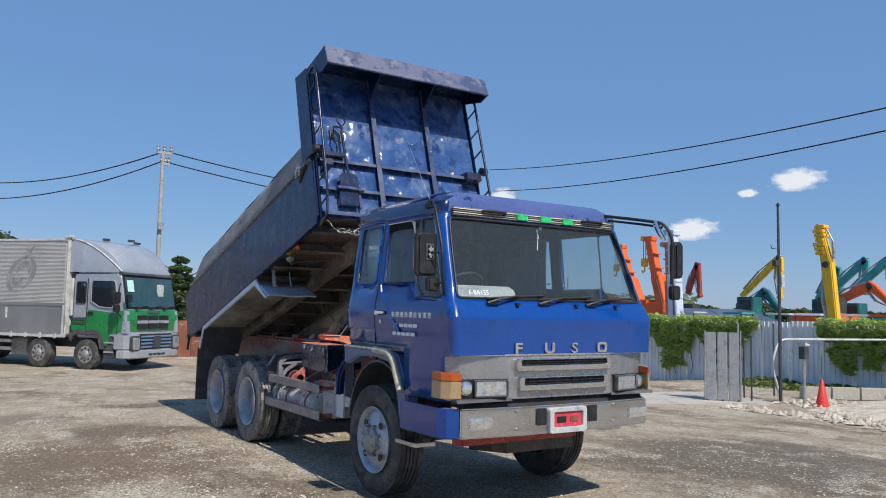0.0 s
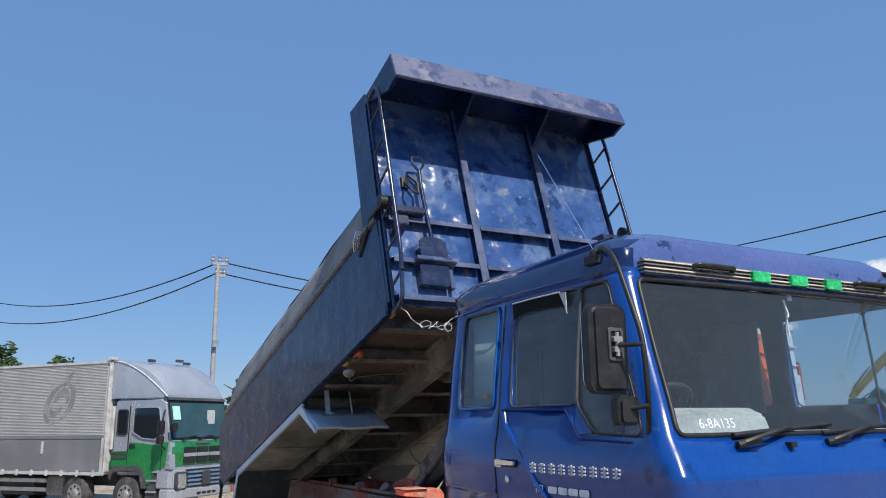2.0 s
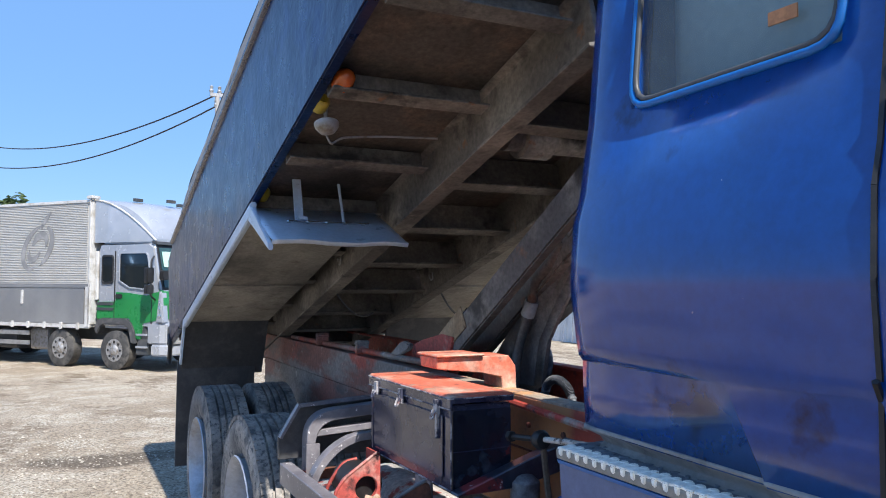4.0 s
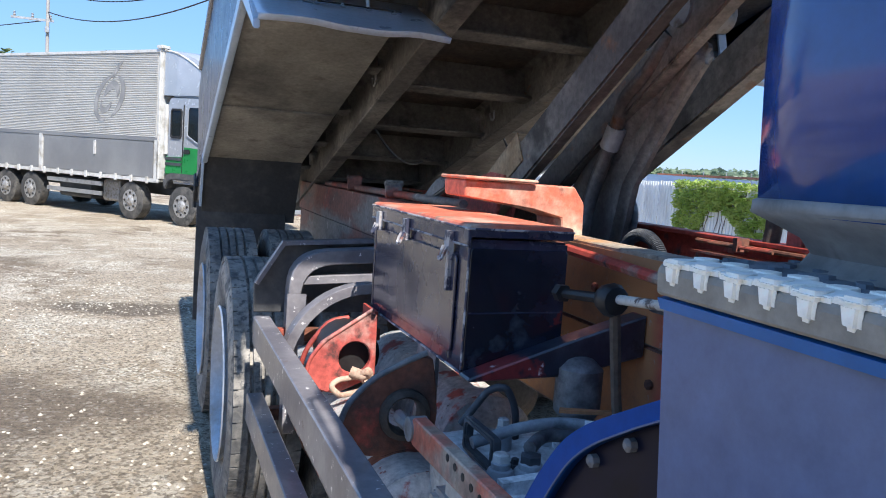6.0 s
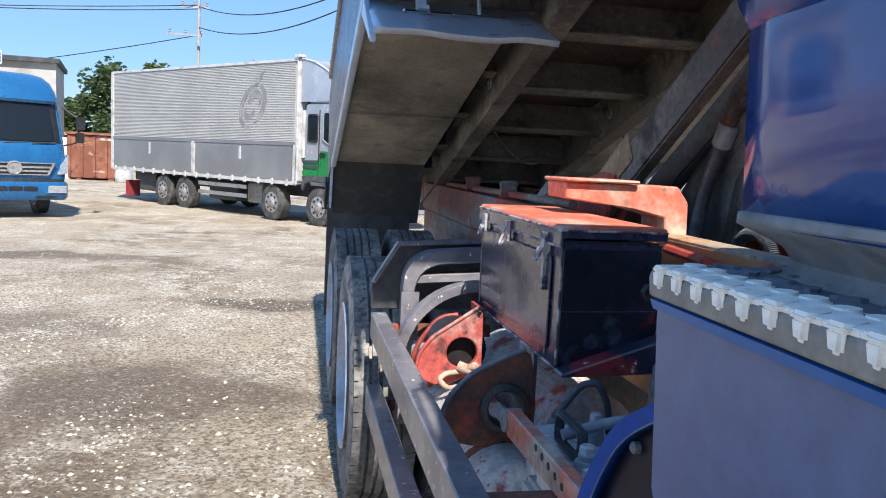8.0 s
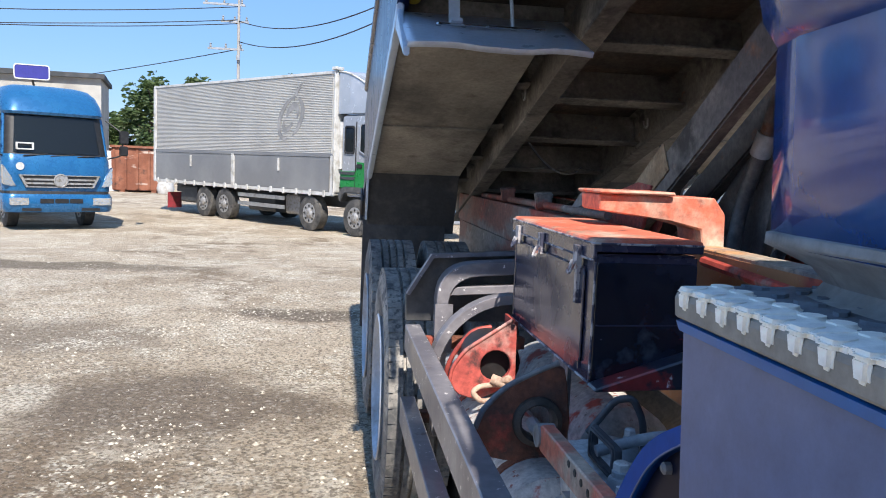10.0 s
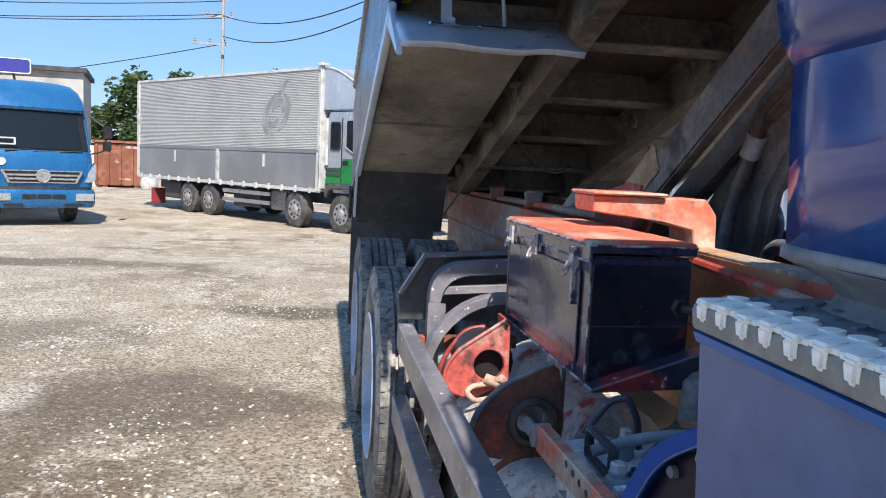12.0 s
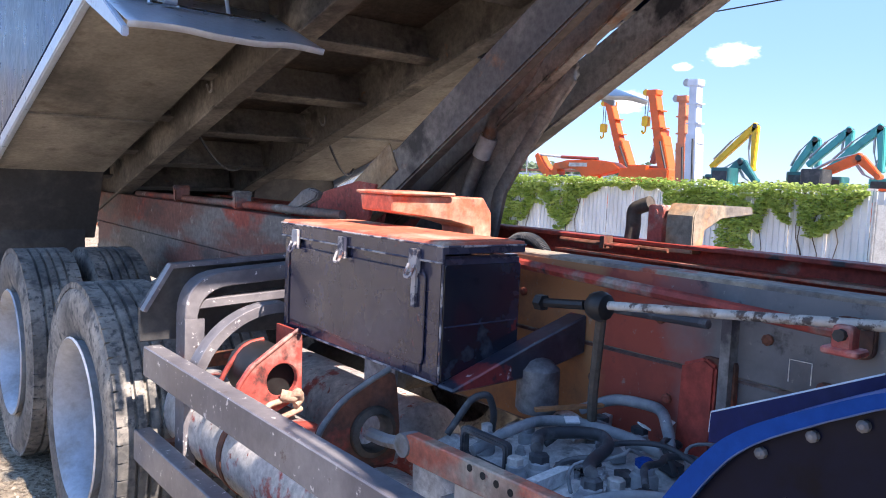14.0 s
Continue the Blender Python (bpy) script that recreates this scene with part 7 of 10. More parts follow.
lathe(s, [(1.31, 0.020), (1.37, 0.020), (1.372, 0.03), (1.392, 0.03), (1.393, 0.012), (1.43, 0.012)], (-0.40, 2.42, 0), "z", 8)
part("frame_bolt", s, "rust", truck, "rusty upright bolt on the rail")
for y in (2.50, 2.75):
    s = B()
    rbox(s, -0.452, -0.437, y - 0.04, y + 0.04, 0.95, 1.14, 0.01, "x")
    part("rail_gusset", s, "rust", truck, "red rusty gusset on the rail")
s = B()
prism(s, [(2.26, 1.108), (4.04, 1.108), (4.04, 1.300), (2.26, 1.300)], "x", -0.4385, -0.4355)
part("rail_plate", s, "rail_zone", truck, "ochre, red and slate primer on the sub-frame web")
s = B()
prism(s, [(2.26, 0.848), (4.04, 0.848), (4.04, 1.094), (2.26, 1.094)], "x", -0.4335, -0.4305)
part("rail_plate", s, "rail_zone", truck, "red and slate primer on the chassis web")
for y in (2.35, 2.62, 2.88, 3.10, 3.33):
    for z in (1.02, 1.20):
        s = B()
        lathe(s, [(-0.4385, 0.012), (-0.446, 0.012), (-0.450, 0.006)], (0, y + 0.03 * (z > 1.1), z), "x", 8)
        part("rail_rivet", s, "rust", truck)
s = B()
prism(s, [(2.745, 0.90), (2.745, 1.125), (2.775, 1.14), (2.83, 1.118), (2.835, 0.90)], "x", -0.470, -0.4495)
part("rail_bracket", s, "red", truck, "dark red bracket on the chassis rail", bevel=0.006)
s = B()
rbox(s, -0.456, -0.4395, 2.44, 2.52, 1.20, 1.275, 0.02, "x")
part("rail_bracket", s, "rust", truck, "small rusty bracket on the chassis rail", bevel=0.003)
s = B()
rbox(s, -0.470, -0.439, 2.715, 2.738, 1.02, 1.27, 0.005, "x")
part("rail_post", s, "slate", truck, "dark upright strap on the chassis rail")
# coiled hose, brake hoses and the red gear at the far end of the frame
arch = bend([(0.0, 3.915, 1.22), (0.0, 3.89, 1.275), (0.0, 3.84, 1.303), (0.0, 3.77, 1.303), (0.0, 3.715, 1.270), (0.0, 3.68, 1.21)], 0.04, 6)
fine = []
for i in range(177):
    f = i / 176 * (len(arch) - 1)
    k = min(int(f), len(arch) - 2)
    fine.append(arch[k].lerp(arch[k + 1], f - k))
s = B()
rings = []
for i, c in enumerate(fine):
    d = (fine[min(i + 1, 176)] - fine[max(i - 1, 0)]).normalized()
    side, up = Vector((1, 0, 0)), d.cross(Vector((1, 0, 0))).normalized()
    r = 0.022 if i % 4 < 2 else 0.017
    rings.append([s.verts.new(c + (side * math.cos(a) + up * math.sin(a)) * r) for a in [2 * math.pi * j / 10 for j in range(10)]])
for i in range(176):
    for j in range(10):
        s.faces.new((rings[i][j], rings[i][(j + 1) % 10], rings[i + 1][(j + 1) % 10], rings[i + 1][j]))
part("ribbed_hose", s, "hose", truck, "ribbed black hose arching over the frame", smooth=35)
s = B()
tube(s, bend([(0.30, 4.45, 1.44), (0.30, 4.36, 1.40), (0.30, 4.325, 1.34), (0.30, 4.35, 1.24)], 0.05), 0.030, 10)
part("hydraulic_hose", s, "hose", truck, "thick dark hose beside the hoist", smooth=60)
s = B()
tube(s, [(0.33, 3.95, 1.285), (0.33, 3.45, 1.285)], 0.008, 8)
tube(s, [(0.30, 3.85, 1.285), (0.30, 3.55, 1.285)], 0.006, 8)
box(s, 0.29, 0.34, 3.70, 3.72, 1.27, 1.315)
part("control_rod", s, "rust", truck, "thin control rods on the far rail")
for z, y0, y1 in ((1.345, 4.4, 6.9),):
    s = B()
    tube(s, [(-0.40, y0, z), (-0.40, y1, z - 0.02)], 0.018, 10)
    part("frame_pipe", s, "frame_grey", truck, "grey pipe along the frame top", smooth=50)
for y in (5.3, 6.1):
    s = B()
    rbox(s, -0.45, -0.37, y - 0.02, y + 0.02, 1.315, 1.385, 0.015, "x")
    lathe(s, [(-0.455, 0.018), (-0.365, 0.018)], (0, y, 1.385), "x", 10)
    part("pipe_clamp", s, "frame_grey", truck, "grey clamp on the frame", bevel=0.006)
# clevis at the end of the shift rod, chalk mark on the rail
s = B()
rbox(s, -0.705, -0.675, 2.374, 2.406, 1.254, 1.298, 0.008, "x")
rbox(s, -0.712, -0.668, 2.360, 2.420, 1.250, 1.262, 0.006, "z")
clevis = part("rod_clevis", s, "red_plate", truck, "rusty red clevis at the end of the shift rod", bevel=0.003, seg=1)
s = B()
lathe(s, [(-0.716, 0.010), (-0.664, 0.010)], (0, 2.390, 1.283), "x", 8)
part("clevis_pin", s, "rust_dark", clevis)
s = B()
tube(s, [(-0.452, 2.596, 1.128), (-0.452, 2.596, 1.173), (-0.452, 2.551, 1.173), (-0.452, 2.551, 1.130)], 0.0012, 5)
part("chalk_mark", s, "bump_white", truck, "thin white chalk mark on the chassis rail")

# ---- yard and ground ----
DAMP = ((-2.35, 6.3, 1.35, 1.05, (0.19, 0.15, 0.112)), (-4.3, 8.2, 2.4, 1.0, (0.25, 0.205, 0.155)), (-3.3, 4.4, 2.6, 2.0, (0.215, 0.162, 0.112)), (-1.7, 9.3, 1.4, 0.5, (0.15, 0.12, 0.09)), (4.2, 1.0, 3.6, 2.6, (0.165, 0.138, 0.108)), (-5.6, 13.0, 3.2, 0.8, (0.17, 0.14, 0.105)))


def ground_material():
    m = bpy.data.materials.new("gravel_yard")
    m.use_nodes = True
    nt = m.node_tree
    p = nt.nodes["Principled BSDF"]
    p.inputs["Roughness"].default_value = 0.95
    p.inputs["Specular IOR Level"].default_value = 0.2
    col = blend(nt, ramp(nt, noise_node(nt, 0.55, 6.0, 0.62), 0.42, 0.60), (0.455, 0.380, 0.286), (0.33, 0.264, 0.188))
    col = blend(nt, ramp(nt, noise_node(nt, 0.21, 6.0, 0.65), 0.50, 0.62), col, (0.48, 0.412, 0.322))
    col = blend(nt, ramp(nt, noise_node(nt, 0.42, 7.0, 0.68, stretch=(1.0, 0.5, 1)), 0.53, 0.60), col, (0.20, 0.150, 0.102))
    col = blend(nt, ramp(nt, noise_node(nt, 1.3, 8.0, 0.72), 0.53, 0.585), col, (0.52, 0.455, 0.362))
    col = blend(nt, ramp(nt, noise_node(nt, 13.0, 6.0, 0.75), 0.54, 0.68), col, (0.49, 0.42, 0.32))
    col = blend(nt, ramp(nt, noise_node(nt, 26.0, 4.0, 0.7), 0.52, 0.66), col, (0.17, 0.138, 0.102))
    # damp patches where water stood
    warp = noise_node(nt, 0.9, 7.0, 0.7)
    for px, py, rx, ry, tone in DAMP:
        tcx = nt.nodes.new("ShaderNodeTexCoord")
        mp = nt.nodes.new("ShaderNodeMapping")
        mp.inputs["Scale"].default_value = (1 / rx, 1 / ry, 0.0)
        mp.inputs["Location"].default_value = (-px / rx, -py / ry, 0.0)
        nt.links.new(tcx.outputs["Object"], mp.inputs["Vector"])
        gr = nt.nodes.new("ShaderNodeTexGradient")
        gr.gradient_type = "SPHERICAL"
        nt.links.new(mp.outputs["Vector"], gr.inputs["Vector"])
        ad = nt.nodes.new("ShaderNodeMath")
        ad.operation = "MULTIPLY_ADD"
        ad.inputs[1].default_value = 1.6
        nt.links.new(warp, ad.inputs[0])
        nt.links.new(gr.outputs["Fac"], ad.inputs[2])
        col = blend(nt, ramp(nt, ad.outputs[0], 1.02, 1.32), col, tone)
    col = blend(nt, ramp(nt, noise_node(nt, 21.0, 6.0, 0.75), 0.57, 0.70), col, (0.44, 0.40, 0.325))
    vt = nt.nodes.new("ShaderNodeTexVoronoi")
    tc = nt.nodes.new("ShaderNodeTexCoord")
    vt.inputs["Scale"].default_value = 38.0
    nt.links.new(tc.outputs["Object"], vt.inputs["Vector"])
    sep = nt.nodes.new("ShaderNodeSeparateColor")
    nt.links.new(vt.outputs["Color"], sep.inputs[0])
    col = blend(nt, ramp(nt, sep.outputs[0], 0.80, 1.5), col, (0.66, 0.61, 0.52))
    # pale chips lie in drifts
    vc = nt.nodes.new("ShaderNodeTexVoronoi")
    vc.inputs["Scale"].default_value = 58.0
    nt.links.new(tc.outputs["Object"], vc.inputs["Vector"])
    sc = nt.nodes.new("ShaderNodeSeparateColor")
    nt.links.new(vc.outputs["Color"], sc.inputs[0])
    dr = nt.nodes.new("ShaderNodeMath")
    dr.operation = "MULTIPLY"
    nt.links.new(ramp(nt, noise_node(nt, 0.8, 8.0, 0.75), 0.52, 0.60), dr.inputs[0])
    nt.links.new(ramp(nt, sc.outputs[0], 0.50, 0.66), dr.inputs[1])
    col = blend(nt, dr.outputs[0], col, (0.62, 0.57, 0.47))
    dk = nt.nodes.new("ShaderNodeMath")
    dk.operation = "MULTIPLY"
    dk.inputs[1].default_value = 0.6
    nt.links.new(ramp(nt, sc.outputs[1], 0.66, 0.80), dk.inputs[0])
    col = blend(nt, dk.outputs[0], col, (0.11, 0.088, 0.064))
    nt.links.new(col, p.inputs["Base Color"])
    b = nt.nodes.new("ShaderNodeBump")
    b.inputs["Strength"].default_value, b.inputs["Distance"].default_value = 1.0, 0.035
    nt.links.new(noise_node(nt, 22.0, 8.0, 0.75), b.inputs["Height"])
    b2 = nt.nodes.new("ShaderNodeBump")
    b2.inputs["Strength"].default_value, b2.inputs["Distance"].default_value = 0.6, 0.012
    b2.invert = True
    nt.links.new(vt.outputs["Distance"], b2.inputs["Height"])
    nt.links.new(b.outputs["Normal"], b2.inputs["Normal"])
    nt.links.new(b2.outputs["Normal"], p.inputs["Normal"])
    return m


M["ground"] = ground_material()
M["concrete"] = material("pale_concrete", (0.40, 0.37, 0.32), 0.9, 0, 0, [((0.30, 0.28, 0.24), 2.0, 0.45, 0.65), ((0.46, 0.44, 0.40), 14.0, 0.52, 0.70)], [(40.0, 0.3, 0.004)])
M["fence"] = material("white_corrugated_steel", (0.70, 0.73, 0.75), 0.5, 0.0, 0, [((0.56, 0.58, 0.60), 2.0, 0.48, 0.70, (1, 1, 0.3)), ((0.36, 0.31, 0.26), 9.0, 0.70, 0.78)], uneven=0.15)
M["leaf"] = leaf_material("vine_leaf", (0.30, 0.42, 0.085), (0.44, 0.54, 0.15), 1.8)
M["leaf_dark"] = leaf_material("tree_leaf", (0.060, 0.100, 0.036), (0.105, 0.150, 0.050), 0.7)
M["grass"] = leaf_material("green_grass", (0.10, 0.155, 0.028), (0.16, 0.185, 0.05), 1.2)
M["bark"] = material("brown_bark", (0.10, 0.07, 0.05), 0.9, 0, 0, [((0.05, 0.035, 0.025), 8.0, 0.45, 0.65)], [(20.0, 0.5, 0.02)])
M["pole_concrete"] = material("grey_concrete_pole", (0.34, 0.33, 0.32), 0.85, 0, 0, [((0.32, 0.31, 0.29), 4.0, 0.45, 0.65)])
M["wire"] = material("black_cable", (0.015, 0.015, 0.017), 0.6)
M["galv"] = material("galvanised_steel", (0.42, 0.43, 0.44), 0.45, 0.7, 0, [((0.28, 0.28, 0.28), 6.0, 0.5, 0.7)])
M["orange"] = material("orange_machine_paint", (0.72, 0.12, 0.02), 0.45, 0, 0.1, [((0.45, 0.10, 0.03), 1.2, 0.52, 0.72)], uneven=0.15)
M["orange_pale"] = material("faded_orange_paint", (0.62, 0.20, 0.10), 0.5, 0, 0, [((0.45, 0.14, 0.08), 1.0, 0.5, 0.7)])
M["yellow"] = material("yellow_machine_paint", (0.78, 0.46, 0.02), 0.45, 0, 0.1, [((0.48, 0.28, 0.04), 0.8, 0.54, 0.74)], uneven=0.15)
M["teal"] = material("teal_machine_paint", (0.045, 0.34, 0.33), 0.45, 0, 0.1, [((0.03, 0.19, 0.19), 0.7, 0.5, 0.72)], uneven=0.15)
M["teal_dark"] = material("dark_teal_paint", (0.02, 0.12, 0.13), 0.5, 0, 0, [((0.03, 0.2, 0.2), 0.9, 0.5, 0.7)])
M["red_machine"] = material("brick_red_machine_paint", (0.33, 0.055, 0.035), 0.5, 0, 0, [((0.2, 0.04, 0.03), 1.0, 0.5, 0.7)])
M["white_machine"] = material("bluish_white_paint", (0.55, 0.62, 0.74), 0.45, 0, 0.1, [((0.42, 0.48, 0.60), 1.0, 0.5, 0.7)], uneven=0.15)
M["dark_far"] = material("dark_far_steel", (0.04, 0.045, 0.05), 0.6, 0, 0, [((0.09, 0.09, 0.09), 2.0, 0.5, 0.7)])
M["cone_red"] = material("red_traffic_cone", (0.62, 0.04, 0.025), 0.5, 0, 0, [((0.45, 0.05, 0.035), 9.0, 0.5, 0.7)])
M["solar"] = material("blue_grey_roof", (0.075, 0.095, 0.135), 0.35, 0.1, 0, [((0.13, 0.15, 0.19), 0.4, 0.48, 0.66), ((0.5, 0.5, 0.52), 3.5, 0.76, 0.80)])
M["white_wall"] = material("white_far_wall", (0.66, 0.67, 0.68), 0.7, 0, 0, [((0.52, 0.53, 0.54), 1.0, 0.5, 0.7)])
M["grey_wall"] = material("grey_far_wall", (0.42, 0.41, 0.38), 0.8, 0, 0, [((0.33, 0.32, 0.30), 0.8, 0.48, 0.66)])
M["sign_blue"] = material("deep_blue_sign", (0.035, 0.035, 0.24), 0.4, 0, 0.2, [((0.05, 0.05, 0.28), 2.0, 0.5, 0.7)])
M["rust_far"] = material("rusty_container", (0.19, 0.065, 0.035), 0.8, 0, 0, [((0.30, 0.12, 0.07), 0.9, 0.46, 0.64), ((0.52, 0.42, 0.36), 1.7, 0.60, 0.68, (0.5, 1, 2)), ((0.08, 0.04, 0.03), 3.0, 0.58, 0.70)], [(6.0, 0.4, 0.03)])
M["van_alu"] = material("grey_ribbed_aluminium", (0.52, 0.51, 0.485), 0.45, 0.2, 0, [((0.46, 0.45, 0.43), 0.8, 0.45, 0.65)], uneven=0.15)
M["van_gate"] = material("grey_dropside_panel", (0.22, 0.225, 0.235), 0.45, 0.3, 0, [((0.27, 0.275, 0.28), 0.7, 0.45, 0.65), ((0.4, 0.4, 0.4), 9.0, 0.72, 0.78)], uneven=0.15)
M["van_white"] = material("white_body_trim", (0.56, 0.56, 0.55), 0.5, 0.1, 0, [((0.36, 0.34, 0.30), 4.0, 0.50, 0.68), ((0.20, 0.15, 0.11), 9.0, 0.66, 0.74)], uneven=0.25)
M["van_silver"] = material("silver_cab_paint", (0.42, 0.44, 0.475), 0.24, 0.35, 0.5, [((0.36, 0.38, 0.415), 1.2, 0.45, 0.65)], uneven=0.15)
M["van_green"] = material("green_cab_paint", (0.020, 0.215, 0.055), 0.3, 0.1, 0.4, [((0.015, 0.15, 0.04), 1.5, 0.48, 0.68)], uneven=0.15)
M["logo_grey"] = material("faded_dark_logo", (0.22, 0.22, 0.22), 0.6, 0.1, 0, [((0.34, 0.335, 0.33), 3.0, 0.46, 0.66)], uneven=0.2)
M["mirror_dark"] = material("dark_glossy_window", (0.014, 0.018, 0.020), 0.05, 0, 0.6, rough_var=0)
M["screen_teal"] = material("teal_tinted_screen", (0.022, 0.058, 0.060), 0.06, 0, 0.7, [((0.035, 0.075, 0.075), 1.2, 0.45, 0.6)], uneven=0.3)
M["notice_green"] = material("pale_green_paper", (0.42, 0.72, 0.62), 0.7)
M["hino_blue"] = material("metallic_bright_blue", (0.014, 0.110, 0.265), 0.28, 0.3, 0.5, [((0.018, 0.135, 0.30), 1.4, 0.45, 0.65)], uneven=0.15)


def cloud_material():
    """Soft white vapour that thins out towards its edge."""
    m = bpy.data.materials.new("white_cloud")
    m.use_nodes = True
    nt = m.node_tree
    nt.nodes.clear()
    out = nt.nodes.new("ShaderNodeOutputMaterial")
    tc = nt.nodes.new("ShaderNodeTexCoord")
    mp = nt.nodes.new("ShaderNodeMapping")
    mp.inputs["Location"].default_value = (-1.0, 0.0, -0.8)
    mp.inputs["Scale"].default_value = (2.0, 0.0, 2.0)
    gr = nt.nodes.new("ShaderNodeTexGradient")
    gr.gradient_type = "SPHERICAL"
    nt.links.new(tc.outputs["Generated"], mp.inputs["Vector"])
    nt.links.new(mp.outputs["Vector"], gr.inputs["Vector"])
    nz = noise_node(nt, 0.040, 9.0, 0.62, stretch=(0.7, 1, 1.5))
    add = nt.nodes.new("ShaderNodeMath")
    add.operation = "MULTIPLY_ADD"
    add.inputs[1].default_value = 1.15
    nt.links.new(nz, add.inputs[0])
    nt.links.new(gr.outputs["Fac"], add.inputs[2])
    # emission stands in for sunlight on the vapour
    em = nt.nodes.new("ShaderNodeEmission")
    em.inputs["Color"].default_value, em.inputs["Strength"].default_value = (0.90, 0.94, 1.0, 1), 0.80
    tr = nt.nodes.new("ShaderNodeBsdfTransparent")
    mx = nt.nodes.new("ShaderNodeMixShader")
    nt.links.new(ramp(nt, add.outputs[0], 0.78, 1.15), mx.inputs[0])
    nt.links.new(tr.outputs[0], mx.inputs[1])
    nt.links.new(em.outputs[0], mx.inputs[2])
    nt.links.new(mx.outputs[0], out.inputs["Surface"])
    return m


M["cloud"] = cloud_material()
M["red_flap"] = material("red_mud_flap", (0.27, 0.03, 0.04), 0.6, 0, 0, [((0.12, 0.03, 0.03), 5.0, 0.46, 0.62)])

g = B()
xs = [-900, -300, -120, -60, -40, -30, -24] + [-20 + 0.8 * i for i in range(60)] + [30, 40, 60, 120, 300, 900]
ys = [-900, -300, -120, -60, -40, -30, -22] + [-16 + 0.8 * i for i in range(68)] + [42, 50, 70, 120, 300, 1500]
gv = []
for x in xs:
    row = []
    for y in ys:
        z = ground_z(x, y)
        if -20 < x < 28 and -16 < y < 38:
            near = min(abs(x + 1.0), abs(x - 1.0)) < 0.7 and 0 < y < 8
            z += 0.0 if near else 0.022 * noise.noise((x * 0.5, y * 0.5, 0)) + 0.010 * noise.noise((x * 1.7, y * 1.7, 7))
        row.append(g.verts.new((x, y, z - 0.004)))
    gv.append(row)
for i in range(len(xs) - 1):
    for j in range(len(ys) - 1):
        g.faces.new((gv[i][j], gv[i + 1][j], gv[i + 1][j + 1], gv[i][j + 1]))
ground = part("ground", g, "ground", None, smooth=80)
tagged(ground, "dusty gravel and dirt yard with dark damp patches", "ground", kind="structure")


def scatter_stones(name, label, n, xr, yr, smin, smax, mat, seed, bias=1.0, drift=-0.22):
    rnd = random.Random(seed)
    verts, faces = [], []
    base = [(0.0, 0.0, 0.62), (1.0, 0.1, 0.05), (0.25, 0.95, 0.0), (-0.85, 0.5, 0.08), (-0.75, -0.7, 0.0), (0.4, -0.95, 0.06)]
    for _ in range(n):
        x, y = xr[0] + (xr[1] - xr[0]) * rnd.random(), yr[0] + (yr[1] - yr[0]) * rnd.random() ** bias
        if noise.noise((x * 0.55, y * 0.55, 3.0)) + (0.5 * noise.noise((x * 1.9, y * 1.9, 8.0)) if drift > 0 else 0.0) < drift:
            continue
        s = smin + (smax - smin) * rnd.random() ** 3
        a = rnd.random() * 6.283
        z = ground_z(x, y) - 0.006
        k = len(verts)
        ca, sa = math.cos(a), math.sin(a)
        sx, sy, sz = s * (0.6 + 0.6 * rnd.random()), s * (0.6 + 0.6 * rnd.random()), s * (0.7 + 0.8 * rnd.random())
        for bx, by, bz in base:
            px, py = bx * sx, by * sy
            verts.append((x + px * ca - py * sa, y + px * sa + py * ca, z + bz * sz + 0.2 * s))
        for i in range(5):
            faces.append((k, k + 1 + i, k + 1 + (i + 1) % 5))
        faces.append((k + 5, k + 4, k + 3, k + 2, k + 1))
    me = bpy.data.meshes.new(name)
    me.from_pydata(verts, [], faces)
    me.materials.append(mat)
    return tagged(new(name, me), label, "gravel", kind="stuff")


M["stone"] = material("pale_gravel_stone", (0.50, 0.45, 0.365), 0.9, 0, 0, [((0.32, 0.27, 0.205), 3.0, 0.42, 0.60), ((0.66, 0.62, 0.54), 60.0, 0.54, 0.66)])
scatter_stones("gravel", "loose pale gravel stones on the yard", 15000, (-7.0, -1.0), (1.6, 11.0), 0.003, 0.017, M["stone"], 11, 1.35)
scatter_stones("gravel", "loose pale gravel stones on the yard", 4500, (-9.0, 9.0), (-1.0, 19.0), 0.005, 0.022, M["stone"], 12)
scatter_stones("gravel", "loose pale gravel stones on the yard", 7000, (-6.0, 5.0), (-4.2, 2.5), 0.004, 0.020, M["stone"], 14)
M["chip"] = material("white_stone_chip", (0.62, 0.575, 0.485), 0.9, 0, 0, [((0.52, 0.46, 0.37), 4.0, 0.44, 0.62)])
scatter_stones("gravel", "whitish stone chips strewn over the yard", 15000, (-6.0, -1.15), (1.8, 9.5), 0.003, 0.014, M["chip"], 15, 1.2, 0.12)
scatter_stones("gravel", "whitish stone chips strewn over the yard", 9000, (-7.0, 4.0), (-4.0, 16.0), 0.005, 0.018, M["chip"], 16, 1.0, 0.12)
scatter_stones("gravel", "heap of coarse pale gravel by the fence", 5000, (10.5, 17.0), (-1.0, 6.4), 0.03, 0.11, M["stone"], 13)
slab = B()
prism(slab, [(9.4, 10.2), (13.6, 8.6), (12.5, 6.2), (8.6, 7.6)], "z", -0.42, -0.30)
tagged(part("concrete_slab", slab, "concrete", None, bevel=0.02), "pale concrete entrance slab", "slab", kind="structure")


# ---- fence with vines ----
FX = 17.5


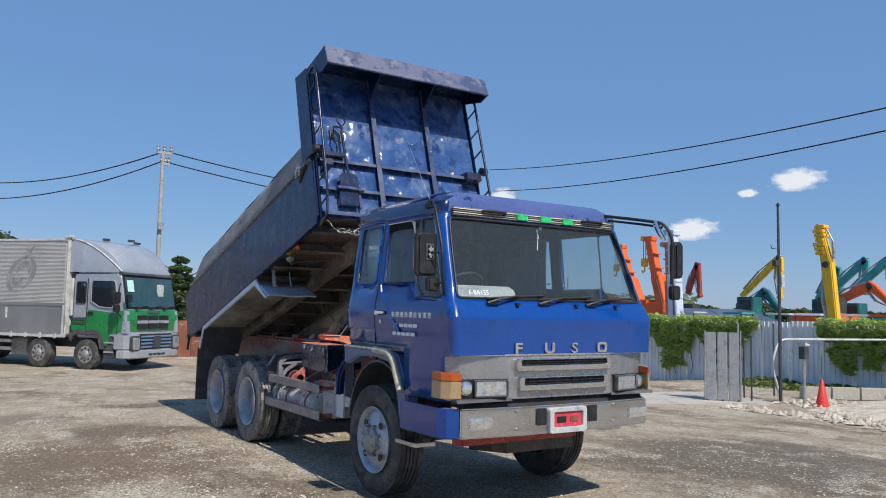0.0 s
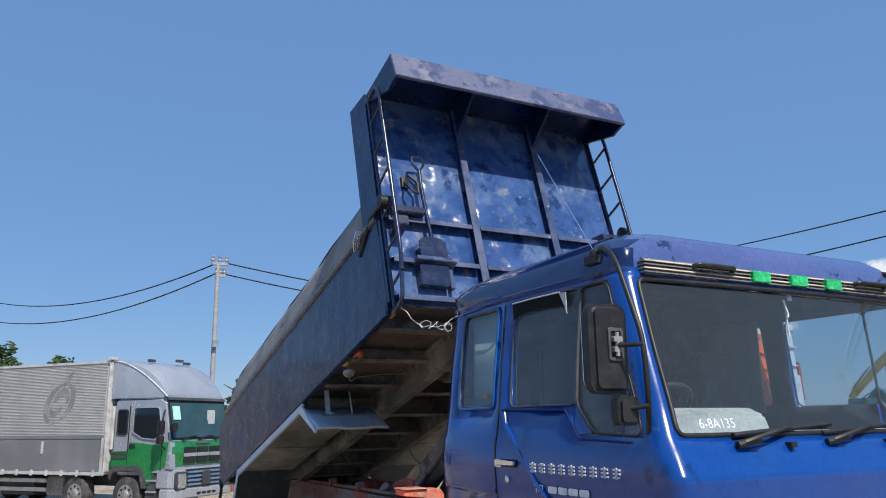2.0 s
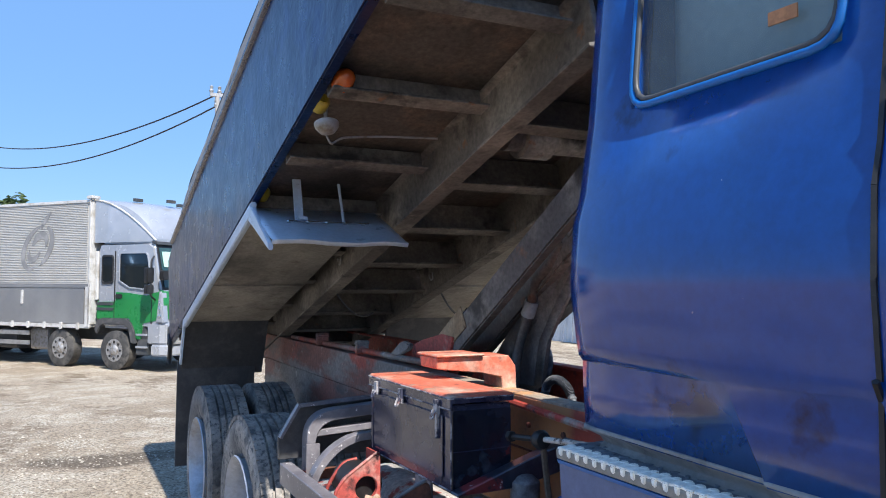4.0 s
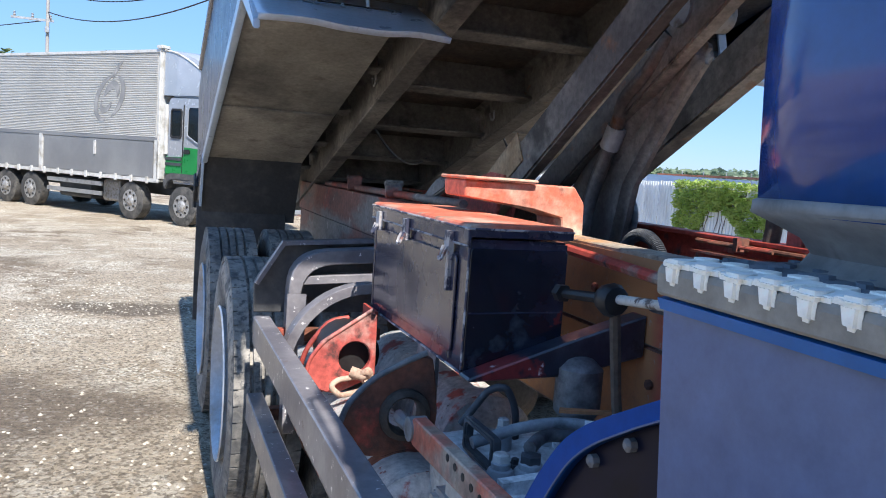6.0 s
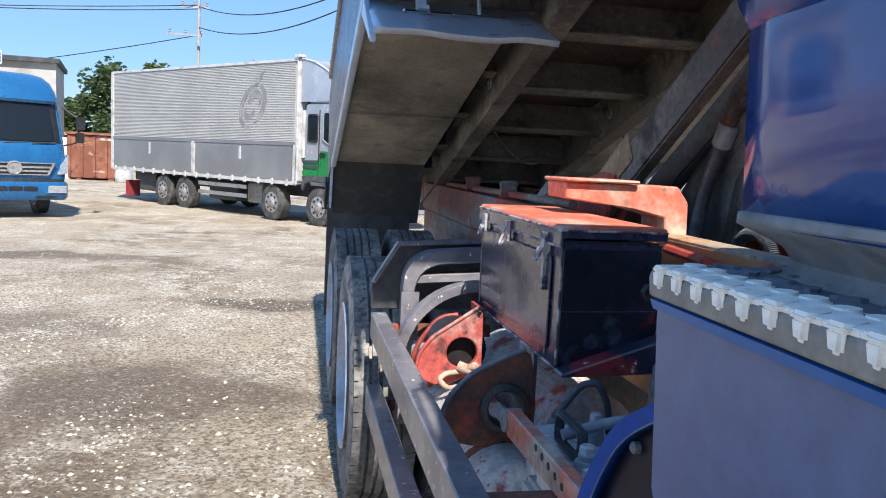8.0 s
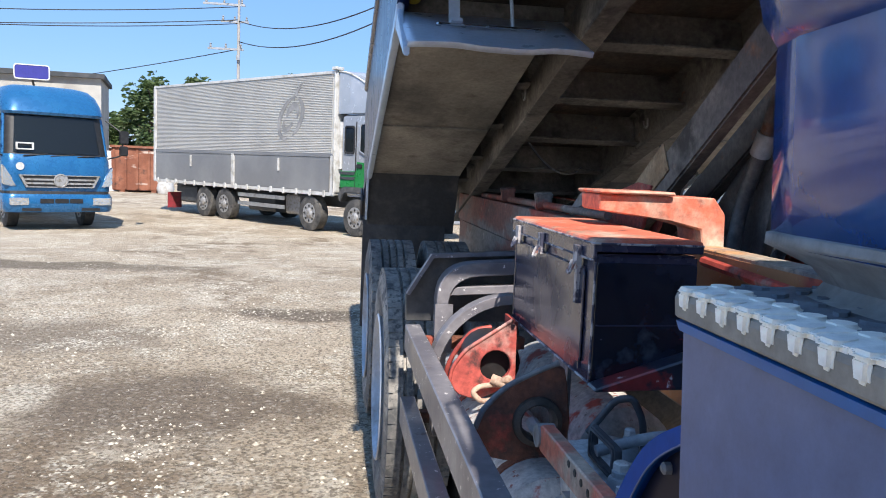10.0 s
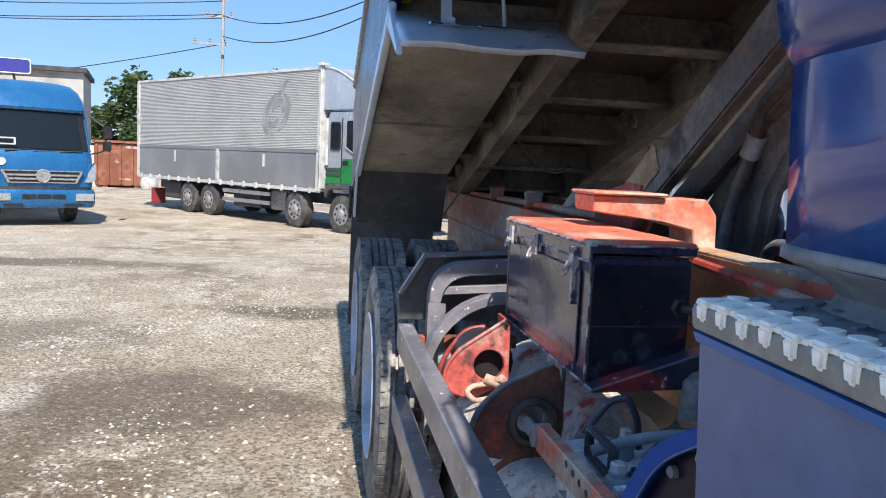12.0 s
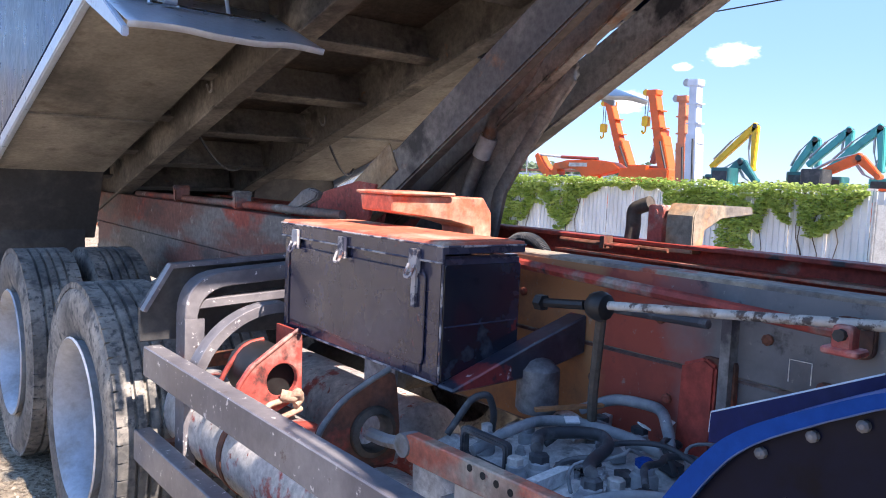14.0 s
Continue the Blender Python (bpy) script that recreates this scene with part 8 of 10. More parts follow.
def fence_panel_mesh(w, h):
    bm = B()
    pts = []
    n = 6
    p = w / n
    for i in range(n):
        x = i * p
        pts += [(x, 0.0), (x + p * 0.40, 0.0), (x + p * 0.46, -0.03), (x + p * 0.54, -0.03), (x + p * 0.60, 0.0)]
    pts.append((w, 0.0))
    prev = None
    for y, x in pts:
        pair = (bm.verts.new((x, y, 0)), bm.verts.new((x, y, h)))
        if prev:
            bm.faces.new((prev[0], pair[0], pair[1], prev[1]))
        prev = pair
    return bm


fence = thing("fence", "white corrugated steel fence overgrown with vines", "fence", (FX, 0, -0.34))
bm = fence_panel_mesh(0.98, 2.0)
for v in bm.verts:
    if v.co.z < 0.1:
        v.co.z -= 0.42
first = part("fence_panel", bm, "fence", fence, "white corrugated steel sheet", solid=0.004)
first.location = (0, -12, 0)
for k in range(1, 58):
    o = new("fence_panel", first.data)
    o.parent = fence
    o.location = (0.006 * (k % 2), -12 + 1.0 * k, 0.02 * math.sin(k * 2.3))
    mod = o.modifiers.new("thickness", "SOLIDIFY")
    mod.thickness = 0.004
bm = B()
for k in range(2):
    box(bm, 0.03, 0.07, -12, 46, 0.4 + 1.2 * k, 0.45 + 1.2 * k)
part("fence_rail", bm, "galv", fence, "galvanised fence rail")
for k in range(20):
    bm = B()
    tube(bm, [(0.09, -11 + 3.0 * k, 0), (0.09, -11 + 3.0 * k, 2.05)], 0.025, 8)
    part("fence_post", bm, "galv", fence, "galvanised fence post")


def leaf_cloud(name, pts_size, mat, label, category, seed, kind="stuff", parent=None):
    rnd = random.Random(seed)
    verts, faces = [], []
    for (x, y, z), s in pts_size:
        d = Vector((rnd.random() - 0.5, rnd.random() - 0.5, rnd.random() - 0.5)).normalized()
        a, b = ring_frame(d)
        k = len(verts)
        c = Vector((x, y, z))
        tip = s * (0.9 + 0.4 * rnd.random())
        for v in (c - a * tip, c + b * s * 0.6 + d * s * 0.12, c + a * tip - d * s * 0.1, c - b * s * 0.6 + d * s * 0.12):
            verts.append(v)
        faces += [(k, k + 1, k + 2), (k, k + 2, k + 3)]
    me = bpy.data.meshes.new(name)
    me.from_pydata(verts, [], faces)
    me.materials.append(M[mat])
    ob = new(name, me)
    ob.parent = parent
    if parent is None:
        tagged(ob, label, category, kind=kind)
    elif label:
        ob["label"] = label
    return ob


VINE = ((26.7, 1.95), (25.4, 1.95), (24.8, 1.2), (24.2, 1.0), (23.5, 1.2), (22.95, 2.0), (22.05, 2.0), (21.6, 1.35), (20.96, 0.75), (20.4, 1.0), (20.0, 1.75), (19.45, 1.5), (19.07, 0.7), (18.4, 0.32), (18.0, 0.14), (16.0, 0.12), (15.7, 0.25),
        (15.55, 1.7), (15.2, 1.75), (15.0, 1.2), (14.8, 0.65), (14.3, 0.65), (13.86, 1.75), (13.5, 1.75), (12.9, 1.6), (12.5, 0.55), (12.0, 0.9), (11.3, 1.25), (10.6, 0.9), (10.2, 0.3), (10.0, 0.0), (8.0, 0.0), (7.9, 0.5), (7.5, 1.2), (7.0, 1.5), (6.4, 1.3), (4.0, 1.4))


def vine_cover(y):
    """How far down from the top the vine hangs at y."""
    for (y1, c1), (y0, c0) in zip(VINE, VINE[1:]):
        if y0 <= y <= y1:
            c = c0 + (c1 - c0) * (y - y0) / (y1 - y0)
            return 0.0 if c <= 0.02 else max(0.10, c + 0.20 * noise.noise((y * 2.3, 0.0, 1.0)))
    return 0.0


rnd = random.Random(21)
pts = []
for k in range(64000):
    y = 4.0 + 22.7 * rnd.random()
    c = vine_cover(y)
    if c <= 0:
        continue
    if rnd.random() > min(1.0, 0.30 + c * 0.62):
        continue
    t = rnd.random()
    z = 1.66 + 0.10 * noise.noise((y * 1.3, 4, 0)) - t * c
    if noise.noise((y * 2.6, z * 2.6, 5.0)) < -0.17 - 0.35 * (1 - t):
        continue
    depth = 0.05 + (0.30 - 0.12 * t) * rnd.random()
    if t < 0.12:
        z += 0.16 * rnd.random()
    pts.append(((FX - depth, y + 0.08 * rnd.random(), z), 0.030 + 0.036 * rnd.random()))
leaf_cloud("vine", pts, "leaf", "thick green vine hanging over the white fence", "vine", 22)
st = B()
for k in range(34):
    y = 10.5 + 16.0 * rnd.random()
    if vine_cover(y) < 0.9:
        continue
    tube(st, [(FX - 0.06, y + 0.1 * math.sin(i * 1.4 + k), -0.3 + 0.34 * i) for i in range(7)], 0.012, 5)
tagged(part("vine_stem", st, "bark", None), "thin brown vine stems on the fence", "vine", kind="stuff")
pts = []
for k in range(4200):
    y = -6.0 + 16.5 * rnd.random()
    x = FX - 0.05 - 1.5 * rnd.random() ** 1.6
    pts.append(((x, y, -0.33 + 0.16 * rnd.random() * (1 + noise.noise((x, y, 0)))), 0.05 + 0.05 * rnd.random()))
leaf_cloud("grass", pts, "grass", "strip of green grass along the fence", "grass", 24)

# ---- small things by the yard entrance ----
gate = thing("gate_panel", "galvanised ribbed steel gate panel standing on edge", "gate", (11.62, 7.05, -0.33), -50)
bm = B()
for i in range(3):
    rbox(bm, -0.40 + 0.27 * i, -0.15 + 0.27 * i, -0.02, 0.02, 0.04, 1.72, 0.03, "z")
part("sheet", bm, "galv", gate, "pale ribbed gate sheet")
for x in (-0.41, 0.42):
    bm = B()
    tube(bm, [(x, 0, 0.0), (x, 0, 1.76)], 0.022, 8)
    part("gate_post", bm, "galv", gate)
for i in range(3):
    bm = B()
    lathe(bm, [(-0.02, 0.035), (0.02, 0.035)], (-0.36 + 0.36 * i, 0, 0.035), "y", 10)
    part("castor", bm, "black", gate)
for x, y, h, mat in ((12.0, 6.88, 1.95, "galv"), (12.75, 7.25, 1.6, "dark_far"), (14.25, 7.4, 1.95, "dark_far"), (12.35, 6.75, 1.65, "dark_far")):
    p = thing("fence_stake", "thin metal stake at the yard entrance", "stake", (x, y, -0.33), group="stakes at the entrance")
    bm = B()
    tube(bm, [(0, 0, 0), (0, 0, h)], 0.022, 8)
    part("stake", bm, mat, p)
mast = thing("camera_mast", "tall thin dark steel mast with small boxes", "mast", (13.25, 6.55, -0.33))
bm = B()
tube(bm, [(0, 0, 0), (0, 0, 3.2), (-0.02, 0, 5.05)], 0.045, 10, 0.03)
part("pole", bm, "dark_far", mast, smooth=50)
for z, s in ((3.45, 0.10), (3.05, 0.12)):
    bm = B()
    rbox(bm, 0.03, 0.03 + s, -0.06, 0.06, z - 0.16, z + 0.16, 0.02, "z")
    part("control_box", bm, "van_white" if z < 3.2 else "yellow", mast, "small weathered box", bevel=0.01)
bm = B()
rbox(bm, -0.22, -0.08, -0.05, 0.05, 3.42, 3.58, 0.02, "y")
part("camera", bm, "dark_far", mast, bevel=0.01)
bm = B()
tube(bm, [(0, 0, 3.9), (-0.30, 0, 3.86), (-0.34, 0, 3.96)], 0.012, 6)
lathe(bm, [(4.98, 0.05), (5.02, 0.05)], (-0.02, 0, 0.0), "z", 8)
part("bracket", bm, "dark_far", mast)
kiosk = thing("keypad_post", "grey post with a small dark control box", "post", (12.95, 5.72, -0.33))
bm = B()
tube(bm, [(0, 0, 0), (0, 0, 1.3)], 0.04, 10)
part("post", bm, "galv", kiosk)
bm = B()
rbox(bm, -0.09, 0.09, -0.08, 0.08, 1.12, 1.42, 0.02, "z")
part("control_box", bm, "dark_far", kiosk, bevel=0.01)
bm = B()
prism(bm, [(-0.10, 1.44), (0.10, 1.44), (0.10, 1.48), (-0.10, 1.52)], "y", -0.1, 0.1)
part("cap", bm, "van_white", kiosk)
cone = thing("traffic_cone", "red plastic traffic cone on the gravel", "traffic cone", (13.2, 5.42, -0.33))
bm = B()
lathe(bm, [(0.03, 0.15), (0.05, 0.145), (0.62, 0.035), (0.64, 0.02)], (0, 0, 0), "z", 20)
part("cone", bm, "cone_red", cone, smooth=50)
bm = B()
rbox(bm, -0.2, 0.2, -0.2, 0.2, 0.0, 0.035, 0.05, "z")
part("base", bm, "cone_red", cone)
pipe = thing("handrail_pipe", "pale bent pipe handrail by the entrance", "handrail", (13.4, 6.6, -0.33))
bm = B()
tube(bm, bend([(0.1, 0.1, 0.0), (-0.15, 0.2, 0.9), (0.1, 0.15, 1.55), (4.2, -1.4, 1.58), (4.2, -1.4, 0.0)], 0.25, 6), 0.03, 8)
part("rail", bm, "van_white", pipe, smooth=50)
for k in range(5):
    blk = thing("kerb_block", "low weathered concrete kerb block", "block", (14.6 + 0.62 * k, 6.45 - 0.42 * k, -0.33), -34, group="kerb blocks")
    bm = B()
    box(bm, -0.36, 0.36, -0.12, 0.12, 0.0, 0.32)
    part("block", bm, "concrete" if k != 3 else "yellow", blk, bevel=0.02)
hump = B()
n = 24
gridv = []
for i in range(n + 1):
    row = []
    for j in range(n + 1):
        x, y = 11.6 + 6.0 * i / n, -1.5 + 7.2 * j / n
        e = math.sin(math.pi * i / n) * math.sin(math.pi * j / n)
        row.append(hump.verts.new((x, y, ground_z(x, y) - 0.03 + 0.30 * e ** 0.8 * (0.8 + 0.4 * noise.noise((x, y, 0))))))
    gridv.append(row)
for i in range(n):
    for j in range(n):
        hump.faces.new((gridv[i][j], gridv[i + 1][j], gridv[i + 1][j + 1], gridv[i][j + 1]))
tagged(part("gravel_heap", hump, "stone", None, smooth=60), "low heap of pale gravel", "gravel heap", kind="stuff")


# ---- machines behind the fence ----
def boom(bm, p, q, w0, w1, depth=0.5):
    """A tapered box beam from p to q, width w0 to w1 in the picture plane, depth along x."""
    p, q = Vector(p), Vector(q)
    d = (q - p).normalized()
    nrm = Vector((1, 0, 0)).cross(d).normalized()
    vs = []
    for c, w in ((p, w0), (q, w1)):
        for a, b in ((-1, -1), (1, -1), (1, 1), (-1, 1)):
            vs.append(bm.verts.new(c + nrm * (w / 2 * a) + Vector((depth / 2 * b, 0, 0))))
    for f in ((0, 1, 2, 3), (7, 6, 5, 4), (0, 4, 5, 1), (1, 5, 6, 2), (2, 6, 7, 3), (3, 7, 4, 0)):
        bm.faces.new([vs[i] for i in f])
    return bm


def crane(name, label, at, mat, lean, length, w=0.55, hook=True, base_mat="dark_far"):
    t = thing(name, label, "crane", at, group="cranes behind the fence")
    top = Vector((0, lean, length))
    bm = B()
    boom(bm, (0, 0, 0.9), top * 0.62 + Vector((0, 0, 0.3)), w, w * 0.9, w)
    part("boom", bm, mat, t, bevel=0.03)
    bm = B()
    boom(bm, top * 0.60, top, w * 0.72, w * 0.66, w * 0.72)
    part("boom_extension", bm, mat, t, bevel=0.02)
    bm = B()
    rbox(bm, -0.25, 0.25, top.y - w * 0.48, top.y + w * 0.48, top.z - 0.12, top.z + 0.16, 0.06, "x")
    part("boom_head", bm, mat, t, bevel=0.03)
    bm = B()
    lathe(bm, [(-0.2, 0.16), (-0.1, 0.16), (-0.05, 0.12), (0.05, 0.12), (0.1, 0.16), (0.2, 0.16)], (0, top.y + w * 0.6, top.z + 0.05), "x", 14)
    part("sheave", bm, "yellow" if hook else "galv", t, smooth=30)
    for k in range(5):
        f = 0.30 + 0.13 * k
        bm = B()
        c = top * f
        box(bm, -w * 0.40, w * 0.40, c.y - w * 0.53, c.y + w * 0.53, c.z + 0.25, c.z + 0.31)
        part("boom_collar", bm, mat, t)
    bm = B()
    tube(bm, [(-w * 0.52, -w * 0.2, 1.2), top * 0.6 + Vector((-w * 0.5, -w * 0.2, 0.2))], 0.05, 6)
    part("boom_hose", bm, "dark_far", t)
    bm = B()
    rbox(bm, -1.2, 1.2, -1.6, 1.4, 0.0, 1.2, 0.2, "z")
    part("base", bm, base_mat, t, bevel=0.05)
    bm = B()
    boom(bm, (0.1, -1.1, 0.9), (0.1, lean * 0.40, length * 0.42), 0.22, 0.16, 0.2)
    part("ram", bm, "galv", t)
    if hook:
        bm = B()
        for dy in (-0.08, 0.08):
            tube(bm, [(0, top.y + 0.4 + dy, top.z), (0, top.y + 0.4 + dy, top.z - 1.1)], 0.02, 5)
        part("hoist_line", bm, "wire", t)
        bm = B()
        rbox(bm, -0.12, 0.12, top.y + 0.22, top.y + 0.58, top.z - 1.6, top.z - 1.1, 0.1, "x")
        tube(bm, bend([(0, top.y + 0.4, top.z - 1.6), (0, top.y + 0.4, top.z - 1.85), (0, top.y + 0.55, top.z - 1.95), (0, top.y + 0.62, top.z - 1.8)], 0.08), 0.05, 6)
        part("hook_block", bm, "yellow", t, "yellow hook block")
    return t


def digger(name, label, at, mat, chain, cab_mat, w=0.5, body=True):
    """An excavator seen side on: chain holds the (y, z) joints of boom and stick from the foot to the tip."""
    t = thing(name, label, "excavator", at, 0, group="excavators behind the fence")
    s = w / 0.5
    y0 = chain[0][0]
    if body:
        bm = B()
        rbox(bm, -1.2 * s, 1.2 * s, y0 - 1.6 * s, y0 + 1.6 * s, 0.9 * s, 1.9 * s, 0.25 * s, "z")
        part("body", bm, mat, t, bevel=0.08)
        bm = B()
        rbox(bm, -1.1 * s, 0.0, y0 - 1.5 * s, y0 - 0.1 * s, 1.85 * s, 2.9 * s, 0.2 * s, "z")
        cb = part("cab", bm, cab_mat, t, bevel=0.06)
        bm = B()
        rbox(bm, -1.13 * s, -1.05 * s, y0 - 1.3 * s, y0 - 0.3 * s, 2.1 * s, 2.7 * s, 0.1 * s, "x")
        part("cab_window", bm, "dark_far", cb)
    for x in (-1.1, 1.1):
        bm = B()
        prism(bm, rounded(y0 - 2.0 * s, y0 + 2.0 * s, 0.0, 0.85 * s, 0.4 * s, 6), "x", (x - 0.3) * s, (x + 0.3) * s)
        part("track", bm, "dark_far", t)
    for i in range(len(chain) - 1):
        p, q = Vector((0, *chain[i])), Vector((0, *chain[i + 1]))
        d = (q - p).normalized()
        nrm = Vector((1, 0, 0)).cross(d)
        a, b = (w * 0.85, w * 1.1) if i == 0 else (w * 1.05, w * 0.55)
        bm = B()
        boom(bm, p, q + d * 0.15 * s, a, b, w * 0.8)
        part("boom" if i == 0 else "stick", bm, mat, t, bevel=w * 0.1)
        side = 1 if i else -1
        bm = B()
        tube(bm, [p.lerp(q, 0.12) + nrm * w * 0.75 * side, p.lerp(q, 0.55) + nrm * w * 0.95 * side], w * 0.17, 8)
        tube(bm, [p.lerp(q, 0.55) + nrm * w * 0.95 * side, p.lerp(q, 0.92) + nrm * w * 0.6 * side], w * 0.09, 8)
        part("ram", bm, "galv", t, smooth=50)
        bm = B()
        lathe(bm, [(-w * 0.5, w * 0.32), (w * 0.5, w * 0.32)], q, "x", 12)
        part("joint", bm, mat if i else "dark_far", t)
    return t


crane("mobile_crane", "orange mobile crane boom raised behind the fence", (33.4, 28.95, -0.3), "orange", 2.45, 6.5, 0.66)
crane("mobile_crane", "orange mobile crane boom with a yellow hook block", (30, 24.3, -0.3), "orange", 1.55, 6.45, 0.66)
crane("mobile_crane", "faded orange upright crane boom", (28, 22.4, -0.3), "orange_pale", 0.30, 5.79, 0.56, False)
crane("mobile_crane", "bluish white upright crane boom", (26.2, 20.7, -0.3), "white_machine", 0.25, 6.17, 0.56, False)
t = thing("excavator", "orange excavator with its long arm laid low", "excavator", (30, 30.5, -0.3), group="excavators behind the fence")
bm = B()
prism(bm, [(1.5, 2.95), (1.3, 2.62), (0.2, 2.72), (-0.3, 2.55), (-0.6, 2.2), (-1.2, 1.72), (-1.7, 1.85), (-1.4, 2.3), (-2.2, 2.45), (-3.2, 2.72), (-2.6, 3.03), (-1.2, 3.18), (0.6, 3.13)], "x", -0.35, 0.35)
part("boom", bm, "orange", t, bevel=0.05)
bm = B()
prism(bm, [(3.12, 3.38), (2.95, 2.95), (2.7, 2.55), (2.2, 2.15), (1.5, 1.95), (1.15, 2.2), (1.35, 2.95), (1.6, 3.0), (1.75, 2.5), (2.15, 2.75), (2.55, 3.2), (2.75, 3.5), (3.0, 3.52)], "x", -0.30, 0.30)
part("stick", bm, "orange", t, bevel=0.05)
bm = B()
tube(bm, [(-0.2, 2.85, 3.45), (-0.2, 1.0, 3.30)], 0.07, 8)
part("ram_rod", bm, "van_white", t, smooth=50)
bm = B()
tube(bm, [(-0.2, 1.1, 3.31), (-0.2, -1.5, 3.22)], 0.09, 8)
part("ram", bm, "red_machine", t, smooth=50)
bm = B()
rbox(bm, -0.36, -0.353, -0.9, 0.4, 2.80, 3.0, 0.04, "x")
part("arm_stripe", bm, "van_white", t)
bm = B()
rbox(bm, -0.5, 0.5, -6.1, -3.1, 2.1, 2.78, 0.12, "x")
rbox(bm, -0.55, 0.45, -4.9, -3.7, 2.6, 2.92, 0.08, "x")
part("counterweight", bm, "orange", t, bevel=0.06)
bm = B()
rbox(bm, -1.1, 1.1, -3.4, 0.6, 0.3, 1.5, 0.2, "z")
part("body", bm, "orange", t, bevel=0.08)
bm = B()
rbox(bm, -1.2, 0.0, -0.6, 1.2, 1.4, 2.3, 0.15, "z")
part("cab", bm, "teal_dark", t, bevel=0.06)
for x in (-0.9, 0.9):
    bm = B()
    prism(bm, rounded(-3.4, 1.0, 0.0, 0.7, 0.3, 6), "x", x - 0.25, x + 0.25)
    part("track", bm, "dark_far", t)
digger("excavator", "tall yellow excavator with its arm folded upright", (22.8, 10.8, -0.3), "yellow", ((-0.23, 1.5), (0.04, 4.05), (0.32, 5.45)), "dark_far", 0.39, False)
t = thing("arm_tool", "yellow hydraulic tool head on the upright arm", "tool", (22.8, 10.8, -0.3))
for k in range(7):
    bm = B()
    rbox(bm, -0.2, 0.2, 0.08 + 0.04 * (k % 2), 0.42 + 0.05 * (k % 3), 4.42 + 0.165 * k, 4.56 + 0.165 * k, 0.04, "x")
    part("tool_block", bm, "yellow", t, bevel=0.02)
digger("excavator", "yellow excavator with a bent arm behind the fence", (66, 0, -0.5), "yellow", ((45.6, 4.3), (41.2, 8.2), (41.2, 4.2)), "teal_dark", 0.62)
digger("excavator", "teal excavator with its arm raised", (66, 0, -0.5), "teal", ((36.0, 4.6), (32.6, 7.6), (32.6, 4.6)), "teal_dark", 0.62)
digger("excavator", "teal excavator with its arm raised", (68, 0, -0.5), "teal", ((38.4, 4.0), (36.4, 7.0), (36.0, 4.0)), "teal_dark", 0.70)
digger("excavator", "teal excavator with its arm raised", (64, 0, -0.5), "teal", ((33.2, 4.2), (29.3, 7.6), (29.0, 4.2)), "teal_dark", 0.62)
digger("excavator", "teal excavator with its arm raised", (66, 0, -0.5), "teal", ((30.4, 4.2), (27.0, 7.6), (26.8, 4.2)), "teal", 0.62)
digger("excavator", "dark teal excavator with its arm low", (60, 0, -0.5), "teal_dark", ((41.0, 2.6), (38.8, 4.6), (37.4, 3.0)), "teal_dark", 0.70)
digger("excavator", "brick red excavator behind the fence", (66, 0, -0.5), "red_machine", ((52.6, 4.6), (51.2, 7.9), (50.9, 4.4)), "dark_far", 0.60)
digger("excavator", "orange-red excavator behind the fence", (60, 0, -0.5), "orange", ((33.0, 3.2), (29.0, 5.0), (27.5, 3.6)), "dark_far", 0.70)
for k, (x, y, mat) in enumerate(((46, 31.5, "teal"), (47, 28.6, "red_machine"), (46, 25.8, "white_machine"), (45, 35.0, "teal"), (45, 38.5, "orange"), (47, 23.0, "teal_dark"), (46, 20.5, "orange"), (45, 18.2, "teal"))):
    t = thing("parked_machine", "low parked construction machine with a plain canopy", "machine", (x, y, -0.4), 10 * (k % 3), group="parked machines behind the fence")
    bm = B()
    rbox(bm, -1.0, 1.0, -1.3, 1.3, 0.5, 1.6, 0.2, "z")
    part("body", bm, mat, t, bevel=0.06)
    bm = B()
    rbox(bm, -0.8, 0.8, -0.9, 0.9, 2.30, 2.45, 0.15, "z")
    part("canopy", bm, "van_white" if k % 2 else mat, t, bevel=0.03)
    for dx in (-0.7, 0.7):
        bm = B()
        tube(bm, [(dx, -0.7, 1.5), (dx, -0.7, 2.3)], 0.05, 6)
        part("canopy_post", bm, "dark_far", t)


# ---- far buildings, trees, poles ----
# leaf colour greyed and lightened to carry the haze of distance
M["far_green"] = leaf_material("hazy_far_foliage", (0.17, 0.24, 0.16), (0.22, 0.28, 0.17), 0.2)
t = thing("warehouse", "long low far shed with a blue-grey roof", "building", (50, 62, -0.5))
bm = B()
box(bm, -4, 4, -10, 10, 0, 2.1)
part("wall", bm, "grey_wall", t)
bm = B()
prism(bm, [(-4.4, 2.1), (4.4, 2.9), (4.4, 3.0), (-4.4, 2.2)], "y", -10.4, 10.4)
part("roof", bm, "solar", t)
for k in range(6):
    bm = B()
    box(bm, -4.05, -4.004, -8.6 + 3.2 * k, -7.0 + 3.2 * k, 0.8, 1.7)
    part("window", bm, "dark_far", t)
t = thing("site_barrier", "long orange rail on thin posts in the distance", "barrier", (56, 66, -0.5))
bm = B()
box(bm, -0.08, 0.08, -16, 16, 3.28, 3.50)
part("rail", bm, "orange_pale", t)
for k in range(9):
    bm = B()
    tube(bm, [(0, -15 + 3.75 * k, 0), (0, -15 + 3.75 * k, 3.9)], 0.06, 6)
    part("post", bm, "galv", t)
t = thing("far_mast", "thin grey mast in the distance", "mast", (52, 57, -0.5))
bm = B()
tube(bm, [(0, 0, 0), (0, 0, 6.0)], 0.07, 6)
part("pole", bm, "galv", t)
rw = random.Random(77)
